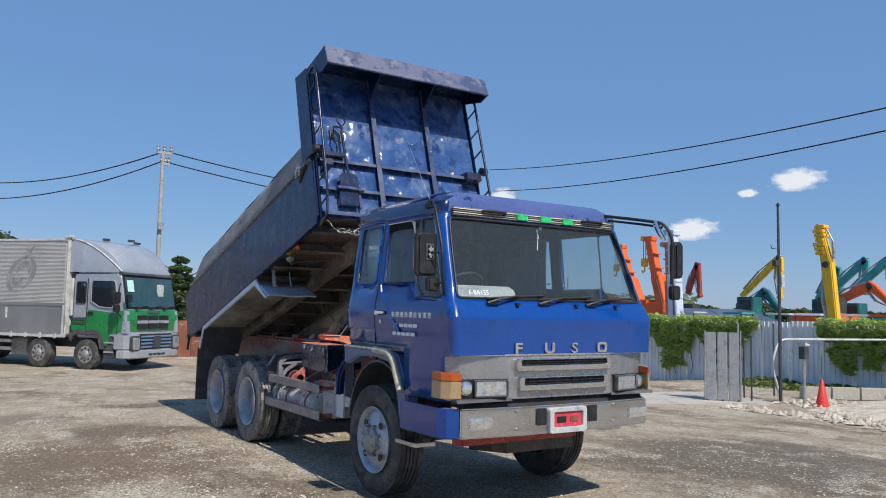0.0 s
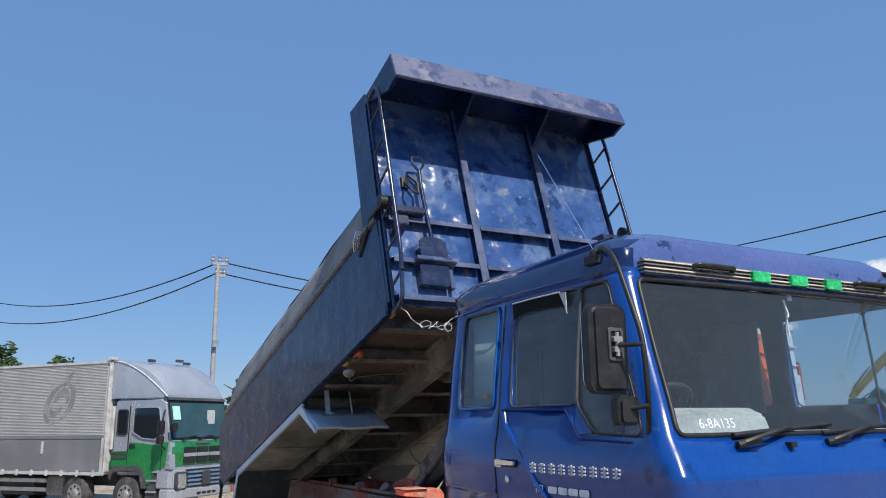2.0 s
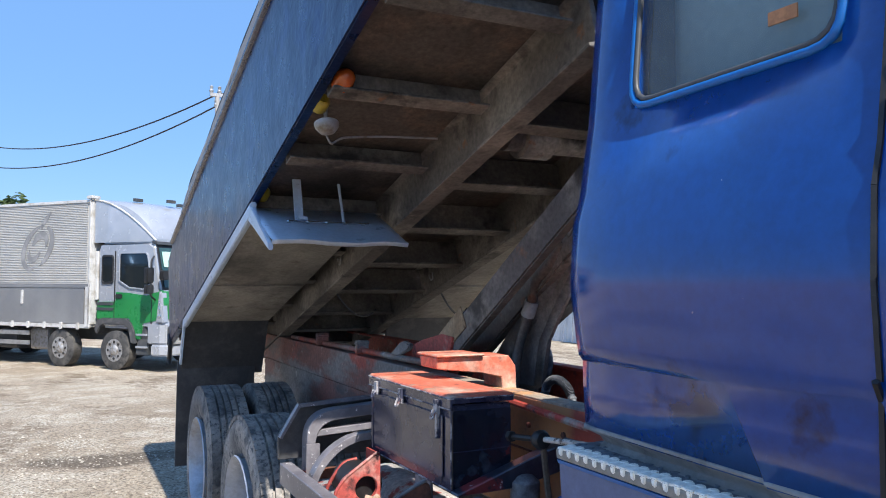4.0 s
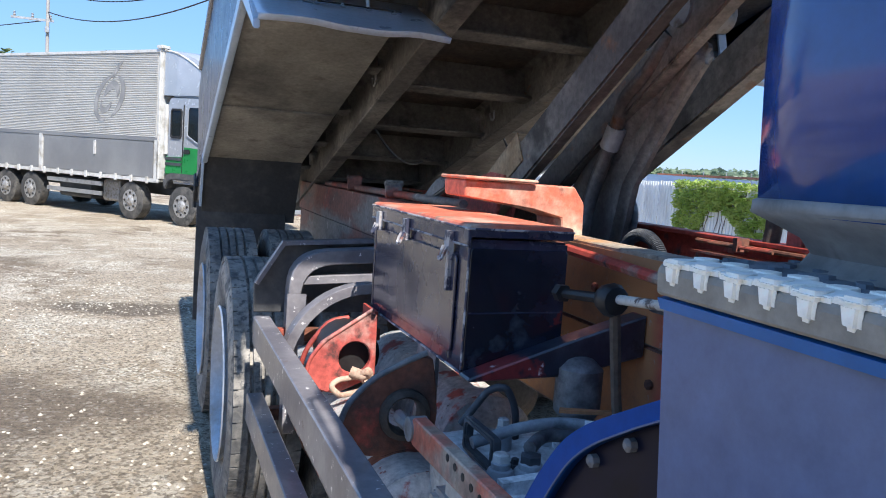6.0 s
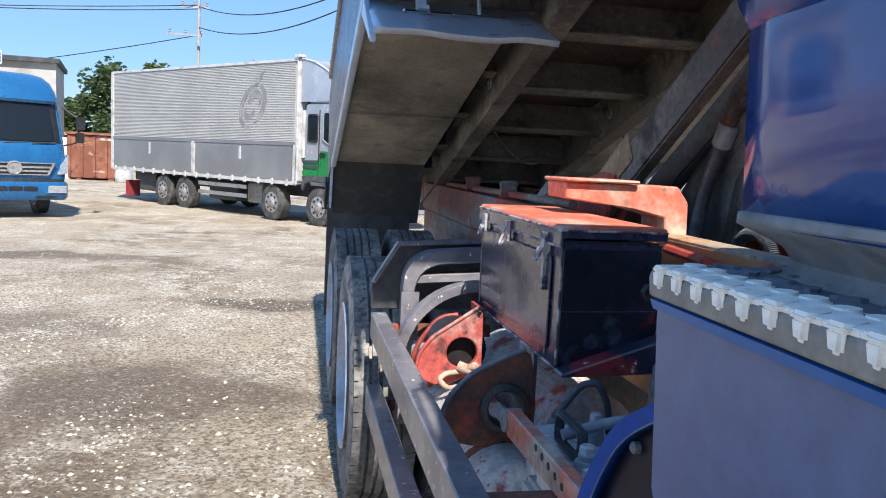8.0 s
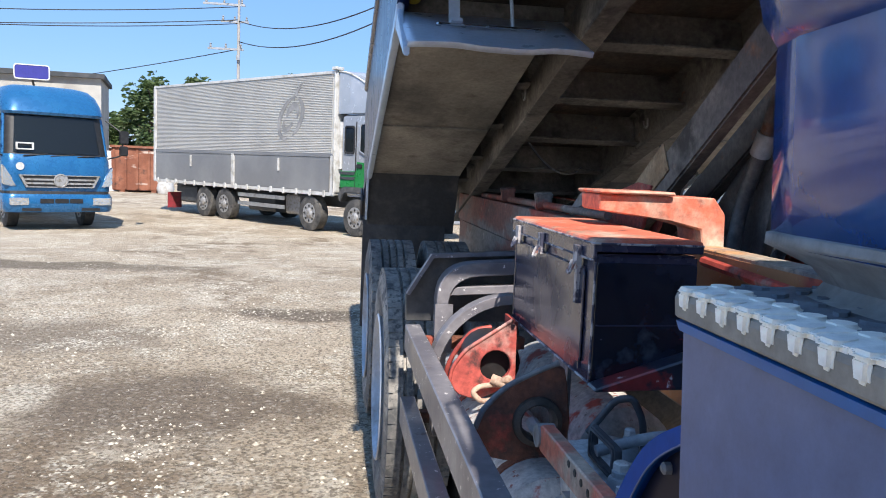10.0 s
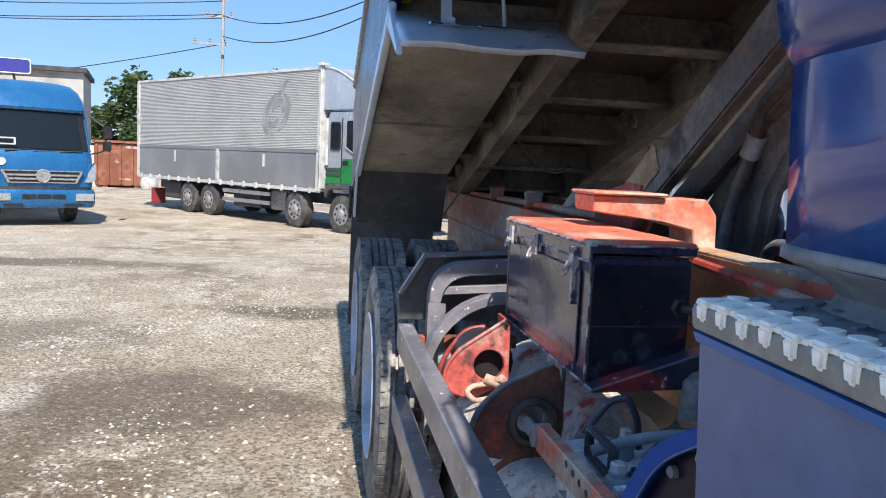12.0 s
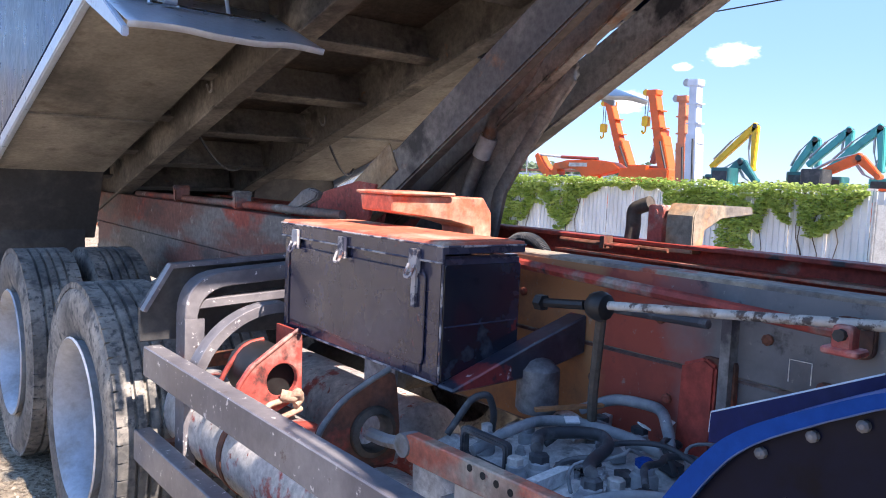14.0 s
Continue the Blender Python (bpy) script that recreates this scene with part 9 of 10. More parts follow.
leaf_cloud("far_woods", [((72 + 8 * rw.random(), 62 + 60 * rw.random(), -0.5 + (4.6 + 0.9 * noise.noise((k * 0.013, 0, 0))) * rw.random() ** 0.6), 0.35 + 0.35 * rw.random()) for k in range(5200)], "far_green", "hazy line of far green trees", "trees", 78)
t = thing("solar_array", "long sloping field of blue-grey solar panels", "solar panels", (33, 48, -0.4), -36)
bm = B()
prism(bm, [(-9, 0.2), (9, 2.6), (9, 2.75), (-9, 0.35)], "x", -26, 26)
part("array_frame", bm, "galv", t)
for i in range(13):
    for j in range(4):
        bm = B()
        y0, y1 = -8.9 + 4.45 * j, -8.9 + 4.45 * j + 4.3
        f = lambda y: 0.37 + (y + 9) * 2.4 / 18
        prism(bm, [(y0, f(y0)), (y1, f(y1)), (y1, f(y1) + 0.05), (y0, f(y0) + 0.05)], "x", -25.8 + 3.98 * i, -25.8 + 3.98 * i + 3.85)
        part("solar_panel", bm, "solar", t)
for k in range(7):
    bm = B()
    tube(bm, [(-24 + 8 * k, 8, 0), (-24 + 8 * k, 8, 2.4)], 0.08, 6)
    part("support_post", bm, "galv", t)
t = thing("office_building", "grey office building with a blue roof sign", "building", (-19.5, 51, -0.3), 12)
bm = B()
box(bm, -4.2, 4.2, -3, 4, 0, 6.1)
part("wall", bm, "grey_wall", t)
bm = B()
prism(bm, [(-4.4, 5.95), (4.4, 6.1), (4.4, 6.35), (-4.4, 6.25)], "y", -3.3, 4.2)
part("roof", bm, "dark_far", t)
bm = B()
rbox(bm, 0.0, 1.65, -4.2, -4.0, 5.75, 6.45, 0.12, "y")
part("roof_sign", bm, "sign_blue", t, "deep blue blank roof sign with a white rim", bevel=0.02)
bm = B()
frame_prism(bm, rounded(-0.05, 1.70, 5.70, 6.50, 0.14), rounded(0.0, 1.65, 5.75, 6.45, 0.12), "y", -4.22, -3.98)
part("sign_rim", bm, "white_wall", t)
bm = B()
tube(bm, [(0.8, -4.0, 5.9), (0.8, -3.0, 5.2)], 0.06, 6)
part("sign_stay", bm, "dark_far", t)
for k in range(3):
    bm = B()
    box(bm, -3.6 + 2.6 * k, -1.8 + 2.6 * k, -3.05, -3.004, 3.6, 5.0)
    part("window", bm, "dark_far", t)
t = thing("scrap_container", "rusty open scrap container with peeling paint", "container", (-10.9, 41.5, -0.3), 10)
bm = B()
prism(bm, [(-1.15, 0.15), (1.15, 0.15), (1.2, 2.15), (-1.2, 2.15)], "y", -1.1, 3.5)
part("bin", bm, "rust_far", t, bevel=0.03)
for k in range(5):
    bm = B()
    prism(bm, [(-1.12 + 0.52 * k, 0.2), (-1.02 + 0.52 * k, 0.2), (-1.02 + 0.52 * k, 2.1), (-1.12 + 0.52 * k, 2.1)], "y", -1.18, -1.105)
    part("rib", bm, "rust_far", t, bevel=0.015)
bm = B()
box(bm, -1.25, 1.25, -1.2, 3.6, 2.155, 2.28)
part("rim", bm, "rust_far", t, bevel=0.02)
for k in (-0.7, 0.7):
    bm = B()
    box(bm, k - 0.12, k + 0.12, -1.1, 3.4, 0.0, 0.146)
    part("skid", bm, "rust_far", t)
t = thing("white_bags", "white bulk bag slumped beside the container", "bag", (-9.4, 40.2, -0.3), 0)
bm = B()
lathe(bm, [(0.0, 0.32), (0.3, 0.42), (0.8, 0.30), (1.15, 0.16), (1.3, 0.05)], (0, 0, 0), "z", 14)
part("bag", bm, "van_white", t, smooth=60)
t = thing("white_panel_fence", "white site hoarding with faded posters", "fence", (-13.6, 40.8, -0.3), 6)
for k in range(4):
    bm = B()
    box(bm, -2.0 + 1.0 * k, -1.02 + 1.0 * k, -0.02, 0.02, 0.0, 2.0)
    part("panel", bm, "white_wall", t)
t = thing("rusty_hoarding", "rust-brown steel hoarding behind the yard", "fence", (4.6, 25.2, -0.25), -8)
for k in range(12):
    bm = B()
    rbox(bm, -3.0 + 0.5 * k, -2.52 + 0.5 * k, -0.02, 0.02 + 0.01 * (k % 2), 0.0, 1.42, 0.02, "z", 2)
    part("sheet", bm, "rust_far", t)
for k in range(7):
    bm = B()
    tube(bm, [(-3.0 + k, 0.06, 0), (-3.0 + k, 0.06, 1.5)], 0.03, 6)
    part("post", bm, "galv", t)
t = thing("wall_far", "long rust-red and white roofline in the distance", "building", (-14, 62, -0.4), 4)
bm = B()
box(bm, -12, 4, 0, 4, 0, 2.4)
part("wall", bm, "rust_far", t)
bm = B()
box(bm, -12.2, 4.2, -0.2, 4.2, 2.405, 2.6)
part("roof", bm, "grey_wall", t)


def tree(name, label, at, h, r, seed, conifer=False, n=2200, leaf=0.22):
    rnd = random.Random(seed)
    t = thing(name, label, "tree", at)
    bm = B()
    tube(bm, [(0, 0, 0), (0.05 * h * (rnd.random() - 0.5), 0, h * 0.45), (0, 0, h * 0.9)], h * 0.035, 8, h * 0.008)
    for k in range(7):
        a = rnd.random() * 6.28
        z0 = h * (0.25 + 0.08 * k)
        tube(bm, [(0, 0, z0), (math.cos(a) * r * 0.6, math.sin(a) * r * 0.6, z0 + h * 0.14)], h * 0.012, 5, h * 0.004)
    part("trunk", bm, "bark", t, smooth=60)
    pts = []
    clumps = []
    for k in range(70 if conifer else 26):
        if conifer:
            tier = k % 9
            f = tier / 9 + 0.03 * rnd.random()
            a = 6.28 * (k // 9) / 8 + 0.6 * rnd.random() + tier
            out_r = r * (1 - 0.9 * f) * (0.75 + 0.35 * rnd.random())
            for q in (0.45, 0.95):
                clumps.append((Vector((math.cos(a) * out_r * q, math.sin(a) * out_r * q, h * (0.14 + 0.86 * f) - 0.28 * out_r * q)), r * (0.07 + 0.09 * (1 - f))))
        else:
            a, f = rnd.random() * 6.28, rnd.random()
            rr = r * (0.25 + 0.65 * rnd.random()) * math.sin(math.pi * (0.18 + 0.75 * f))
            clumps.append((Vector((math.cos(a) * rr, math.sin(a) * rr, h * (0.28 + 0.66 * f))), r * (0.22 + 0.20 * rnd.random())))
    for k in range(n):
        c, s = clumps[k % len(clumps)]
        d = Vector((rnd.gauss(0, 1), rnd.gauss(0, 1), rnd.gauss(0, 0.8))).normalized() * s * (0.55 + 0.55 * rnd.random())
        pts.append((tuple(c + d), leaf * (0.6 + 0.7 * rnd.random())))
    leaf_cloud("crown", pts, "leaf_dark", "", "tree", seed + 1, parent=t)
    return t


tree("tree", "broad green tree behind the parked trucks", (-14.6, 61, -0.5), 7.6, 2.6, 31, n=3200, leaf=0.20)
tree("tree", "broad green tree behind the parked trucks", (-12.2, 66, -0.5), 8.3, 2.2, 32, n=2600, leaf=0.20)
tree("tree", "dark green tree behind the parked trucks", (-17.2, 64, -0.5), 5.4, 2.6, 33, n=2600, leaf=0.20)
tree("tree", "dark green tree behind the parked trucks", (-20.0, 66, -0.5), 5.0, 2.6, 38, n=2200, leaf=0.20)
tree("tree", "dark conifer with drooping boughs behind the yard", (10.2, 53, -0.5), 6.1, 2.5, 34, True, 7000, 0.15)
tree("tree", "dark conifer with drooping boughs behind the yard", (12.6, 54, -0.5), 5.5, 2.3, 35, True, 6000, 0.15)
tree("tree", "broad green tree beyond the grey van truck", (-1.2, 56, -0.5), 7.5, 2.0, 36, n=2400, leaf=0.18)
tree("tree", "broad green tree beyond the grey van truck", (-5.4, 60, -0.5), 8.4, 2.6, 37, n=2800, leaf=0.20)
tree("tree", "broad green tree beyond the grey van truck", (1.2, 60, -0.5), 7.0, 1.6, 39, n=1800, leaf=0.18)
rnd = random.Random(40)
pts = []
for k in range(16000):
    a = rnd.random()
    x, y = 70 + 90 * a, 150 - 130 * a
    hh = 4.2 + 2.6 * noise.noise((a * 22, 0, 0)) + 1.2 * noise.noise((a * 70, 3, 0))
    pts.append(((x + 60 + 4 * rnd.random(), y + 40, -0.5 + hh * rnd.random() ** 0.6), 0.55 + 0.4 * rnd.random()))
leaf_cloud("far_woods", pts, "leaf_dark", "line of dark trees on the far horizon", "woods", 41)
pts = []
for k in range(9000):
    a = rnd.random()
    hh = 5.0 + 2.4 * noise.noise((a * 18, 8, 0)) + 1.0 * noise.noise((a * 60, 3, 0))
    pts.append(((-60 + 120 * a, 150 + 6 * rnd.random(), -0.5 + hh * rnd.random() ** 0.6), 0.6 + 0.4 * rnd.random()))
leaf_cloud("far_woods", pts, "leaf_dark", "line of dark trees on the far horizon", "woods", 42)


def utility_pole(at, h, arms):
    t = thing("utility_pole", "grey concrete utility pole with cross arms and insulators", "utility pole", at)
    bm = B()
    tube(bm, [(0, 0, 0), (0, 0, h)], 0.10, 12, 0.065)
    part("pole", bm, "pole_concrete", t, smooth=50)
    for z, x0, x1 in arms:
        bm = B()
        box(bm, x0, x1, -0.05, 0.05, z - 0.05, z + 0.05)
        arm_ob = part("cross_arm", bm, "galv", t)
        for k in range(3):
            x = x0 + (x1 - x0) * (0.08 + 0.42 * k)
            bm = B()
            lathe(bm, [(z + 0.05, 0.05), (z + 0.12, 0.07), (z + 0.17, 0.04), (z + 0.24, 0.06), (z + 0.28, 0.02)], (x, 0, 0), "z", 8)
            part("insulator", bm, "galv", arm_ob)
    bm = B()
    rbox(bm, -0.1, 0.1, -0.22, -0.10, h * 0.62, h * 0.62 + 0.25, 0.03, "z")
    part("pole_box", bm, "galv", t)
    return t


utility_pole((2.05, 24.6, -0.25), 7.75, ((7.72, -0.22, 0.34), (7.30, -0.06, 0.26)))
utility_pole((-6.52, 43.73, -0.3), 11.2, ((9.75, -1.8, 0.32), (8.9, -0.9, 0.5), (7.5, -1.55, 0.26), (10.7, -2.0, 0.5)))
utility_pole((34.0, 4.0, -0.4), 13.4, ((13.0, -0.5, 0.5), (12.05, -0.5, 0.5)))
wires = [((-6.52, 43.73, 8.65), (2.05, 24.6, 7.50), 1.0), ((-6.52, 43.73, 7.61), (2.05, 24.6, 7.15), 1.0), ((2.05, 24.6, 7.55), (22, 29, 7.9), 0.6), ((2.05, 24.6, 7.15), (22, 29, 7.3), 0.6),
         ((45.1, 62, 17.1), (34.0, 4.0, 12.6), 1.1), ((45.6, 62, 14.8), (34.0, 4.0, 11.7), 1.1),
         ((-6.52, 43.73, 9.37), (-34, 37, 7.7), 0.7), ((-6.52, 43.73, 8.52), (-34, 37, 7.2), 0.7), ((-6.52, 43.73, 8.71), (-34, 37, 6.6), 0.5), ((-6.52, 43.73, 7.22), (-30, 60, 5.2), 0.3), ((-6.52, 43.73, 10.34), (-26, 20, 8.0), 0.9)]
for p, q, d in wires:
    bm = B()
    tube(bm, sag(p, q, d, 24), 0.042 if max(p[0], q[0]) > 40 else 0.024, 6)
    tagged(part("overhead_cable", bm, "wire", None, smooth=60), "thin black sagging overhead cable", "cable", group="overhead cables")


def cloud(at, sx, sz, turn):
    bm = B()
    n = 8
    rows = [[bm.verts.new((-sx + 2 * sx * i / n, 6.0 * math.sin(math.pi * i / n), -sz + 2 * sz * j / 4)) for j in range(5)] for i in range(n + 1)]
    for i in range(n):
        for j in range(4):
            bm.faces.new((rows[i][j], rows[i + 1][j], rows[i + 1][j + 1], rows[i][j + 1]))
    ob = part("cloud", bm, "cloud", None, smooth=180)
    ob.matrix_basis = pose(*at, 0, 0, turn)
    return tagged(ob, "small bright fair-weather cloud", "cloud", kind="structure")


for (dx, dy, dz), sx, sz, seed in (((0.835, 0.524, 0.166), 62, 19, 1), ((0.773, 0.625, 0.110), 62, 19, 2), ((0.808, 0.570, 0.150), 26, 7, 3), ((0.600, 0.785, 0.150), 40, 18, 4)):
    cloud((dx * 2000, dy * 2000, dz * 2000), sx * 1.25, sz * 2.0, -58)


# ---- grey van truck with a green cab: x to its left, y to its rear ----
van = thing("van_truck", "grey aluminium van truck with a green and silver cab", "truck", (-0.95, 20.2, -0.22), 39.05)
bm = B()
box(bm, 0.03, 2.46, 0.80, 9.98, 0.95, 3.95)
van_box = part("cargo_body", bm, "van_alu", van, "grey ribbed aluminium cargo body", bevel=0.02)
for k in range(46):
    bm = B()
    z = 1.98 + 0.0415 * k
    prism(bm, [(0.012, z), (0.028, z - 0.012), (0.028, z + 0.022), (0.012, z + 0.012)], "y", 0.93, 9.90)
    part("rib", bm, "van_alu", van_box)
for z0, z1, mat, lab in ((3.90, 3.97, "van_white", "pale roof rail"), (1.88, 1.97, "van_gate", "grey waist rail"), (0.93, 1.02, "van_white", "pale lower rail")):
    bm = B()
    box(bm, -0.01, 0.05, 0.80, 9.98, z0, z1)
    part("body_rail", bm, mat, van_box, lab, bevel=0.006)
for y0, y1 in ((0.98, 5.22), (5.42, 9.86)):
    bm = B()
    box(bm, 0.0, 0.026, y0, y1, 1.03, 1.87)
    drop = part("drop_side", bm, "van_gate", van_box, "grey hinged drop side panel", bevel=0.006)
    bm = B()
    rbox(bm, -0.03, 0.0, (y0 + y1) / 2 - 0.03, (y0 + y1) / 2 + 0.03, 1.48, 1.82, 0.02, "x")
    part("drop_latch", bm, "van_white", drop, "pale latch handle")
for y in (0.86, 5.32, 9.92):
    bm = B()
    box(bm, -0.02, 0.06, y - 0.07, y + 0.07, 0.95, 1.92 if y < 9 else 3.9)
    part("body_post", bm, "van_white", van_box, "white body post", bevel=0.01)
bm = B()
box(bm, -0.02, 2.49, 0.77, 0.86, 1.0, 3.985)
part("front_frame", bm, "van_white", van_box, "white front frame", bevel=0.03)
for k in range(16):
    bm = B()
    y = 1.15 + 0.57 * k
    rbox(bm, -0.03, 0.01, y - 0.035, y + 0.035, 0.90, 1.06, 0.015, "x", 2)
    part("hinge", bm, "van_white", van_box)
# plain leaf-and-ring mark on the side
def swoosh(bm, centre, a, b, tilt, t0, t1, w, n=26):
    """A flat band along part of a tilted ellipse on the cargo side, thin at both ends."""
    outer, inner = [], []
    for i in range(n + 1):
        f = i / n
        t = radians(t0 + (t1 - t0) * f)
        h = w * math.sin(math.pi * min(1.0, 0.06 + 0.94 * f)) ** 0.7
        for lst, k in ((outer, h / 2), (inner, -h / 2)):
            p, q = (a + k) * math.cos(t), (b + k) * math.sin(t)
            lst.append((centre[0] + p * math.cos(tilt) - q * math.sin(tilt), centre[1] + p * math.sin(tilt) + q * math.cos(tilt)))
    return prism(bm, outer + inner[::-1], "x", 0.0085, 0.0115)


for cen, ra, rb, t0, t1, wd in (((2.62, 2.86), 0.62, 0.40, -40, 150, 0.15), ((2.62, 2.86), 0.60, 0.40, 165, 300, 0.17), ((2.56, 2.90), 0.30, 0.20, 60, 250, 0.20), ((2.72, 2.78), 0.26, 0.16, -110, 70, 0.14), ((2.30, 3.52), 0.26, 0.05, -20, 170, 0.11)):
    bm = B()
    swoosh(bm, cen, ra, rb, radians(-48), t0, t1, wd)
    part("logo_mark", bm, "logo_grey", van_box, "faded dark swirl mark")


def small_wheel(parent, x, y, r, w, name="wheel"):
    bm = B()
    prof = [(x - w / 2, r * 0.56), (x - w / 2, r * 0.86), (x - w * 0.42, r), (x + w * 0.42, r), (x + w / 2, r * 0.86), (x + w / 2, r * 0.56)]
    lathe(bm, prof, (0, y, r), "x", 28)
    tyre_ob = part(name, bm, "rubber_dark", parent, "dusty black truck tyre", smooth=35)
    bm = B()
    lathe(bm, [(x - w / 2 - 0.004, r * 0.58), (x - w / 2 + 0.02, r * 0.50), (x - w / 2 + 0.02, r * 0.34), (x - w / 2 - 0.03, r * 0.24), (x - w / 2 - 0.05, r * 0.12), (x - w / 2 - 0.05, 0.01)], (0, y, r), "x", 22)
    rim_ob = part("rim", bm, "hub_grey", tyre_ob, "dusty steel rim", smooth=35)
    for k in range(8):
        a = math.pi * k / 4
        bm = B()
        lathe(bm, [(x - w / 2 - 0.014, 0.03), (x - w / 2 - 0.003, 0.03)], (0, y + r * 0.42 * math.cos(a), r + r * 0.42 * math.sin(a)), "x", 8)
        part("rim_hole", bm, "black", tyre_ob)


for y in (0.0, 1.78, 5.82, 6.95):
    for x in (0.17, 2.32):
        small_wheel(van, x, y, 0.45, 0.28)
bm = B()
box(bm, 0.65, 1.85, -0.9, 9.7, 0.62, 0.92)
part("chassis", bm, "dark_far", van, bevel=0.02)
for z in (0.48, 0.72):
    bm = B()
    box(bm, 0.04, 0.09, 2.9, 5.1, z, z + 0.10)
    part("side_guard", bm, "galv", van, "grey side guard bar")
for y0, y1, x0 in ((2.45, 3.1, 0.25), (7.6, 8.6, 0.2), (3.5, 4.8, 0.2)):
    bm = B()
    rbox(bm, x0, x0 + 0.5, y0, y1, 0.35, 0.88, 0.08, "y")
    part("tank", bm, "hub_grey" if y0 < 3 else "dark_far", van, bevel=0.02)
bm = B()
box(bm, 0.08, 0.55, 9.2, 9.23, 0.12, 0.62)
part("mud_flap", bm, "red_flap", van, "red mud flap")
# cab: silver above, green below, with a grey skirt and bumper
cab_prof = [(-1.38, 0.95), (-1.40, 1.55), (-1.36, 1.88), (-1.16, 2.84), (-0.98, 2.95), (0.55, 2.95), (0.62, 2.8), (0.62, 1.25), (0.50, 1.15), (0.48, 0.95)]
bm = B()
prism(bm, cab_prof, "x", 0.06, 2.43)
vc = part("cab", bm, "van_silver", van, "silver upper cab", bevel=0.07, seg=3)
bm = B()
prism(bm, [(-1.41, 1.16), (-1.435, 1.52), (-1.39, 1.84), (-1.10, 1.80), (-0.95, 1.74), (-0.40, 1.80), (0.02, 1.82), (0.04, 1.60), (0.63, 1.58), (0.63, 1.14), (0.50, 1.14), (0.30, 1.16), (-0.40, 1.16), (-0.52, 1.0), (-0.60, 0.72), (-0.80, 0.70), (-0.86, 1.05)], "x", 0.045, 2.445)
part("cab_lower", bm, "van_green", vc, "bright green lower cab", bevel=0.03, seg=3)
bm = B()
prism(bm, [(-1.385, 1.90), (-1.190, 2.80), (-1.175, 2.80), (-1.365, 1.90)], "x", 0.15, 2.34)
part("windscreen", bm, "screen_teal", vc, "dark teal tinted windscreen")
bm = B()
prism(bm, [(-1.375, 1.84), (-1.165, 2.86), (-1.150, 2.86), (-1.355, 1.84)], "x", 0.10, 2.39)
part("windscreen_surround", bm, "black", vc, "black windscreen surround", bevel=0.004, seg=1)
bm = B()
prism(bm, [(-1.22, 2.86), (-1.19, 2.93), (-1.02, 2.97), (-1.02, 2.90)], "x", 0.09, 2.40)
part("sun_visor", bm, "dark_far", vc, "dark strip over the windscreen", bevel=0.012)
bm = B()
rbox(bm, 1.55, 1.85, -1.31, -1.25, 2.05, 2.62, 0.05, "y")
part("seat_back", bm, "grey_box", vc, "pale seat back behind the windscreen", bevel=0.02)
for pts_, ins, nm in (([(-1.10, 1.98), (-0.98, 2.64), (-0.92, 2.70), (-0.12, 2.70), (-0.08, 2.64), (-0.08, 2.04), (-0.40, 1.88), (-0.86, 1.84)], 0.93, "door_window"), ([(0.10, 2.02), (0.10, 2.60), (0.14, 2.65), (0.42, 2.65), (0.46, 2.60), (0.46, 2.02), (0.42, 1.98), (0.14, 1.98)], 0.86, "rear_side_window")):
    cy0, cz0 = sum(p[0] for p in pts_) / len(pts_), sum(p[1] for p in pts_) / len(pts_)
    inner_pts = [(cy0 + (a - cy0) * ins, cz0 + (b - cz0) * ins) for a, b in pts_]
    bm = B()
    frame_prism(bm, pts_, inner_pts, "x", 0.030, 0.062)
    win = part(nm, bm, "van_silver" if nm == "door_window" else "black", vc, "window frame of the cab side", bevel=0.004, seg=1)
    bm = B()
    prism(bm, inner_pts, "x", 0.046, 0.070)
    part("side_glass", bm, "mirror_dark", win, "dark side window glass")
bm = B()
rbox(bm, 0.024, 0.05, -0.20, 0.0, 1.64, 1.74, 0.03, "x")
part("door_handle", bm, "black", vc, "black door handle", bevel=0.008)
bm = B()
prism(bm, [(-0.66, 0.62), (-0.62, 0.90), (-0.50, 1.10), (-0.34, 1.19), (0.40, 1.19), (0.60, 1.12), (0.66, 0.92), (0.58, 0.80), (0.46, 0.98), (0.34, 1.04), (-0.28, 1.04), (-0.42, 0.94), (-0.50, 0.62)], "x", 0.02, 0.34)
part("wheel_arch", bm, "flap", vc, "dark grey plastic wheel arch", bevel=0.02)
bm = B()
prism(bm, [(-0.98, 0.36), (-1.0, 0.70), (-0.90, 1.02), (-0.80, 1.02), (-0.66, 0.66), (-0.60, 0.36)], "x", 0.07, 0.40)
part("cab_step", bm, "dark_far", vc, "dark cab step", bevel=0.02)
for z in (0.52, 0.80):
    bm = B()
    rbox(bm, 0.03, 0.30, -0.98, -0.64, z, z + 0.05, 0.02, "z")
    part("step_tread", bm, "van_silver", vc, bevel=0.01)
bm = B()
prism(bm, [(0.02, -1.10), (0.02, -1.38), (0.10, -1.54), (0.34, -1.60), (2.15, -1.60), (2.39, -1.54), (2.47, -1.38), (2.47, -1.10)], "z", 0.36, 0.62)
part("bumper", bm, "van_silver", vc, "grey front bumper", bevel=0.035, seg=3)
bm = B()
prism(bm, [(0.04, -0.98), (0.04, -1.36), (0.11, -1.50), (0.34, -1.555), (2.15, -1.555), (2.38, -1.50), (2.45, -1.36), (2.45, -0.98)], "z", 0.625, 1.10)
part("front_skirt", bm, "van_silver", vc, "grey panel between the lamps", bevel=0.03, seg=3)
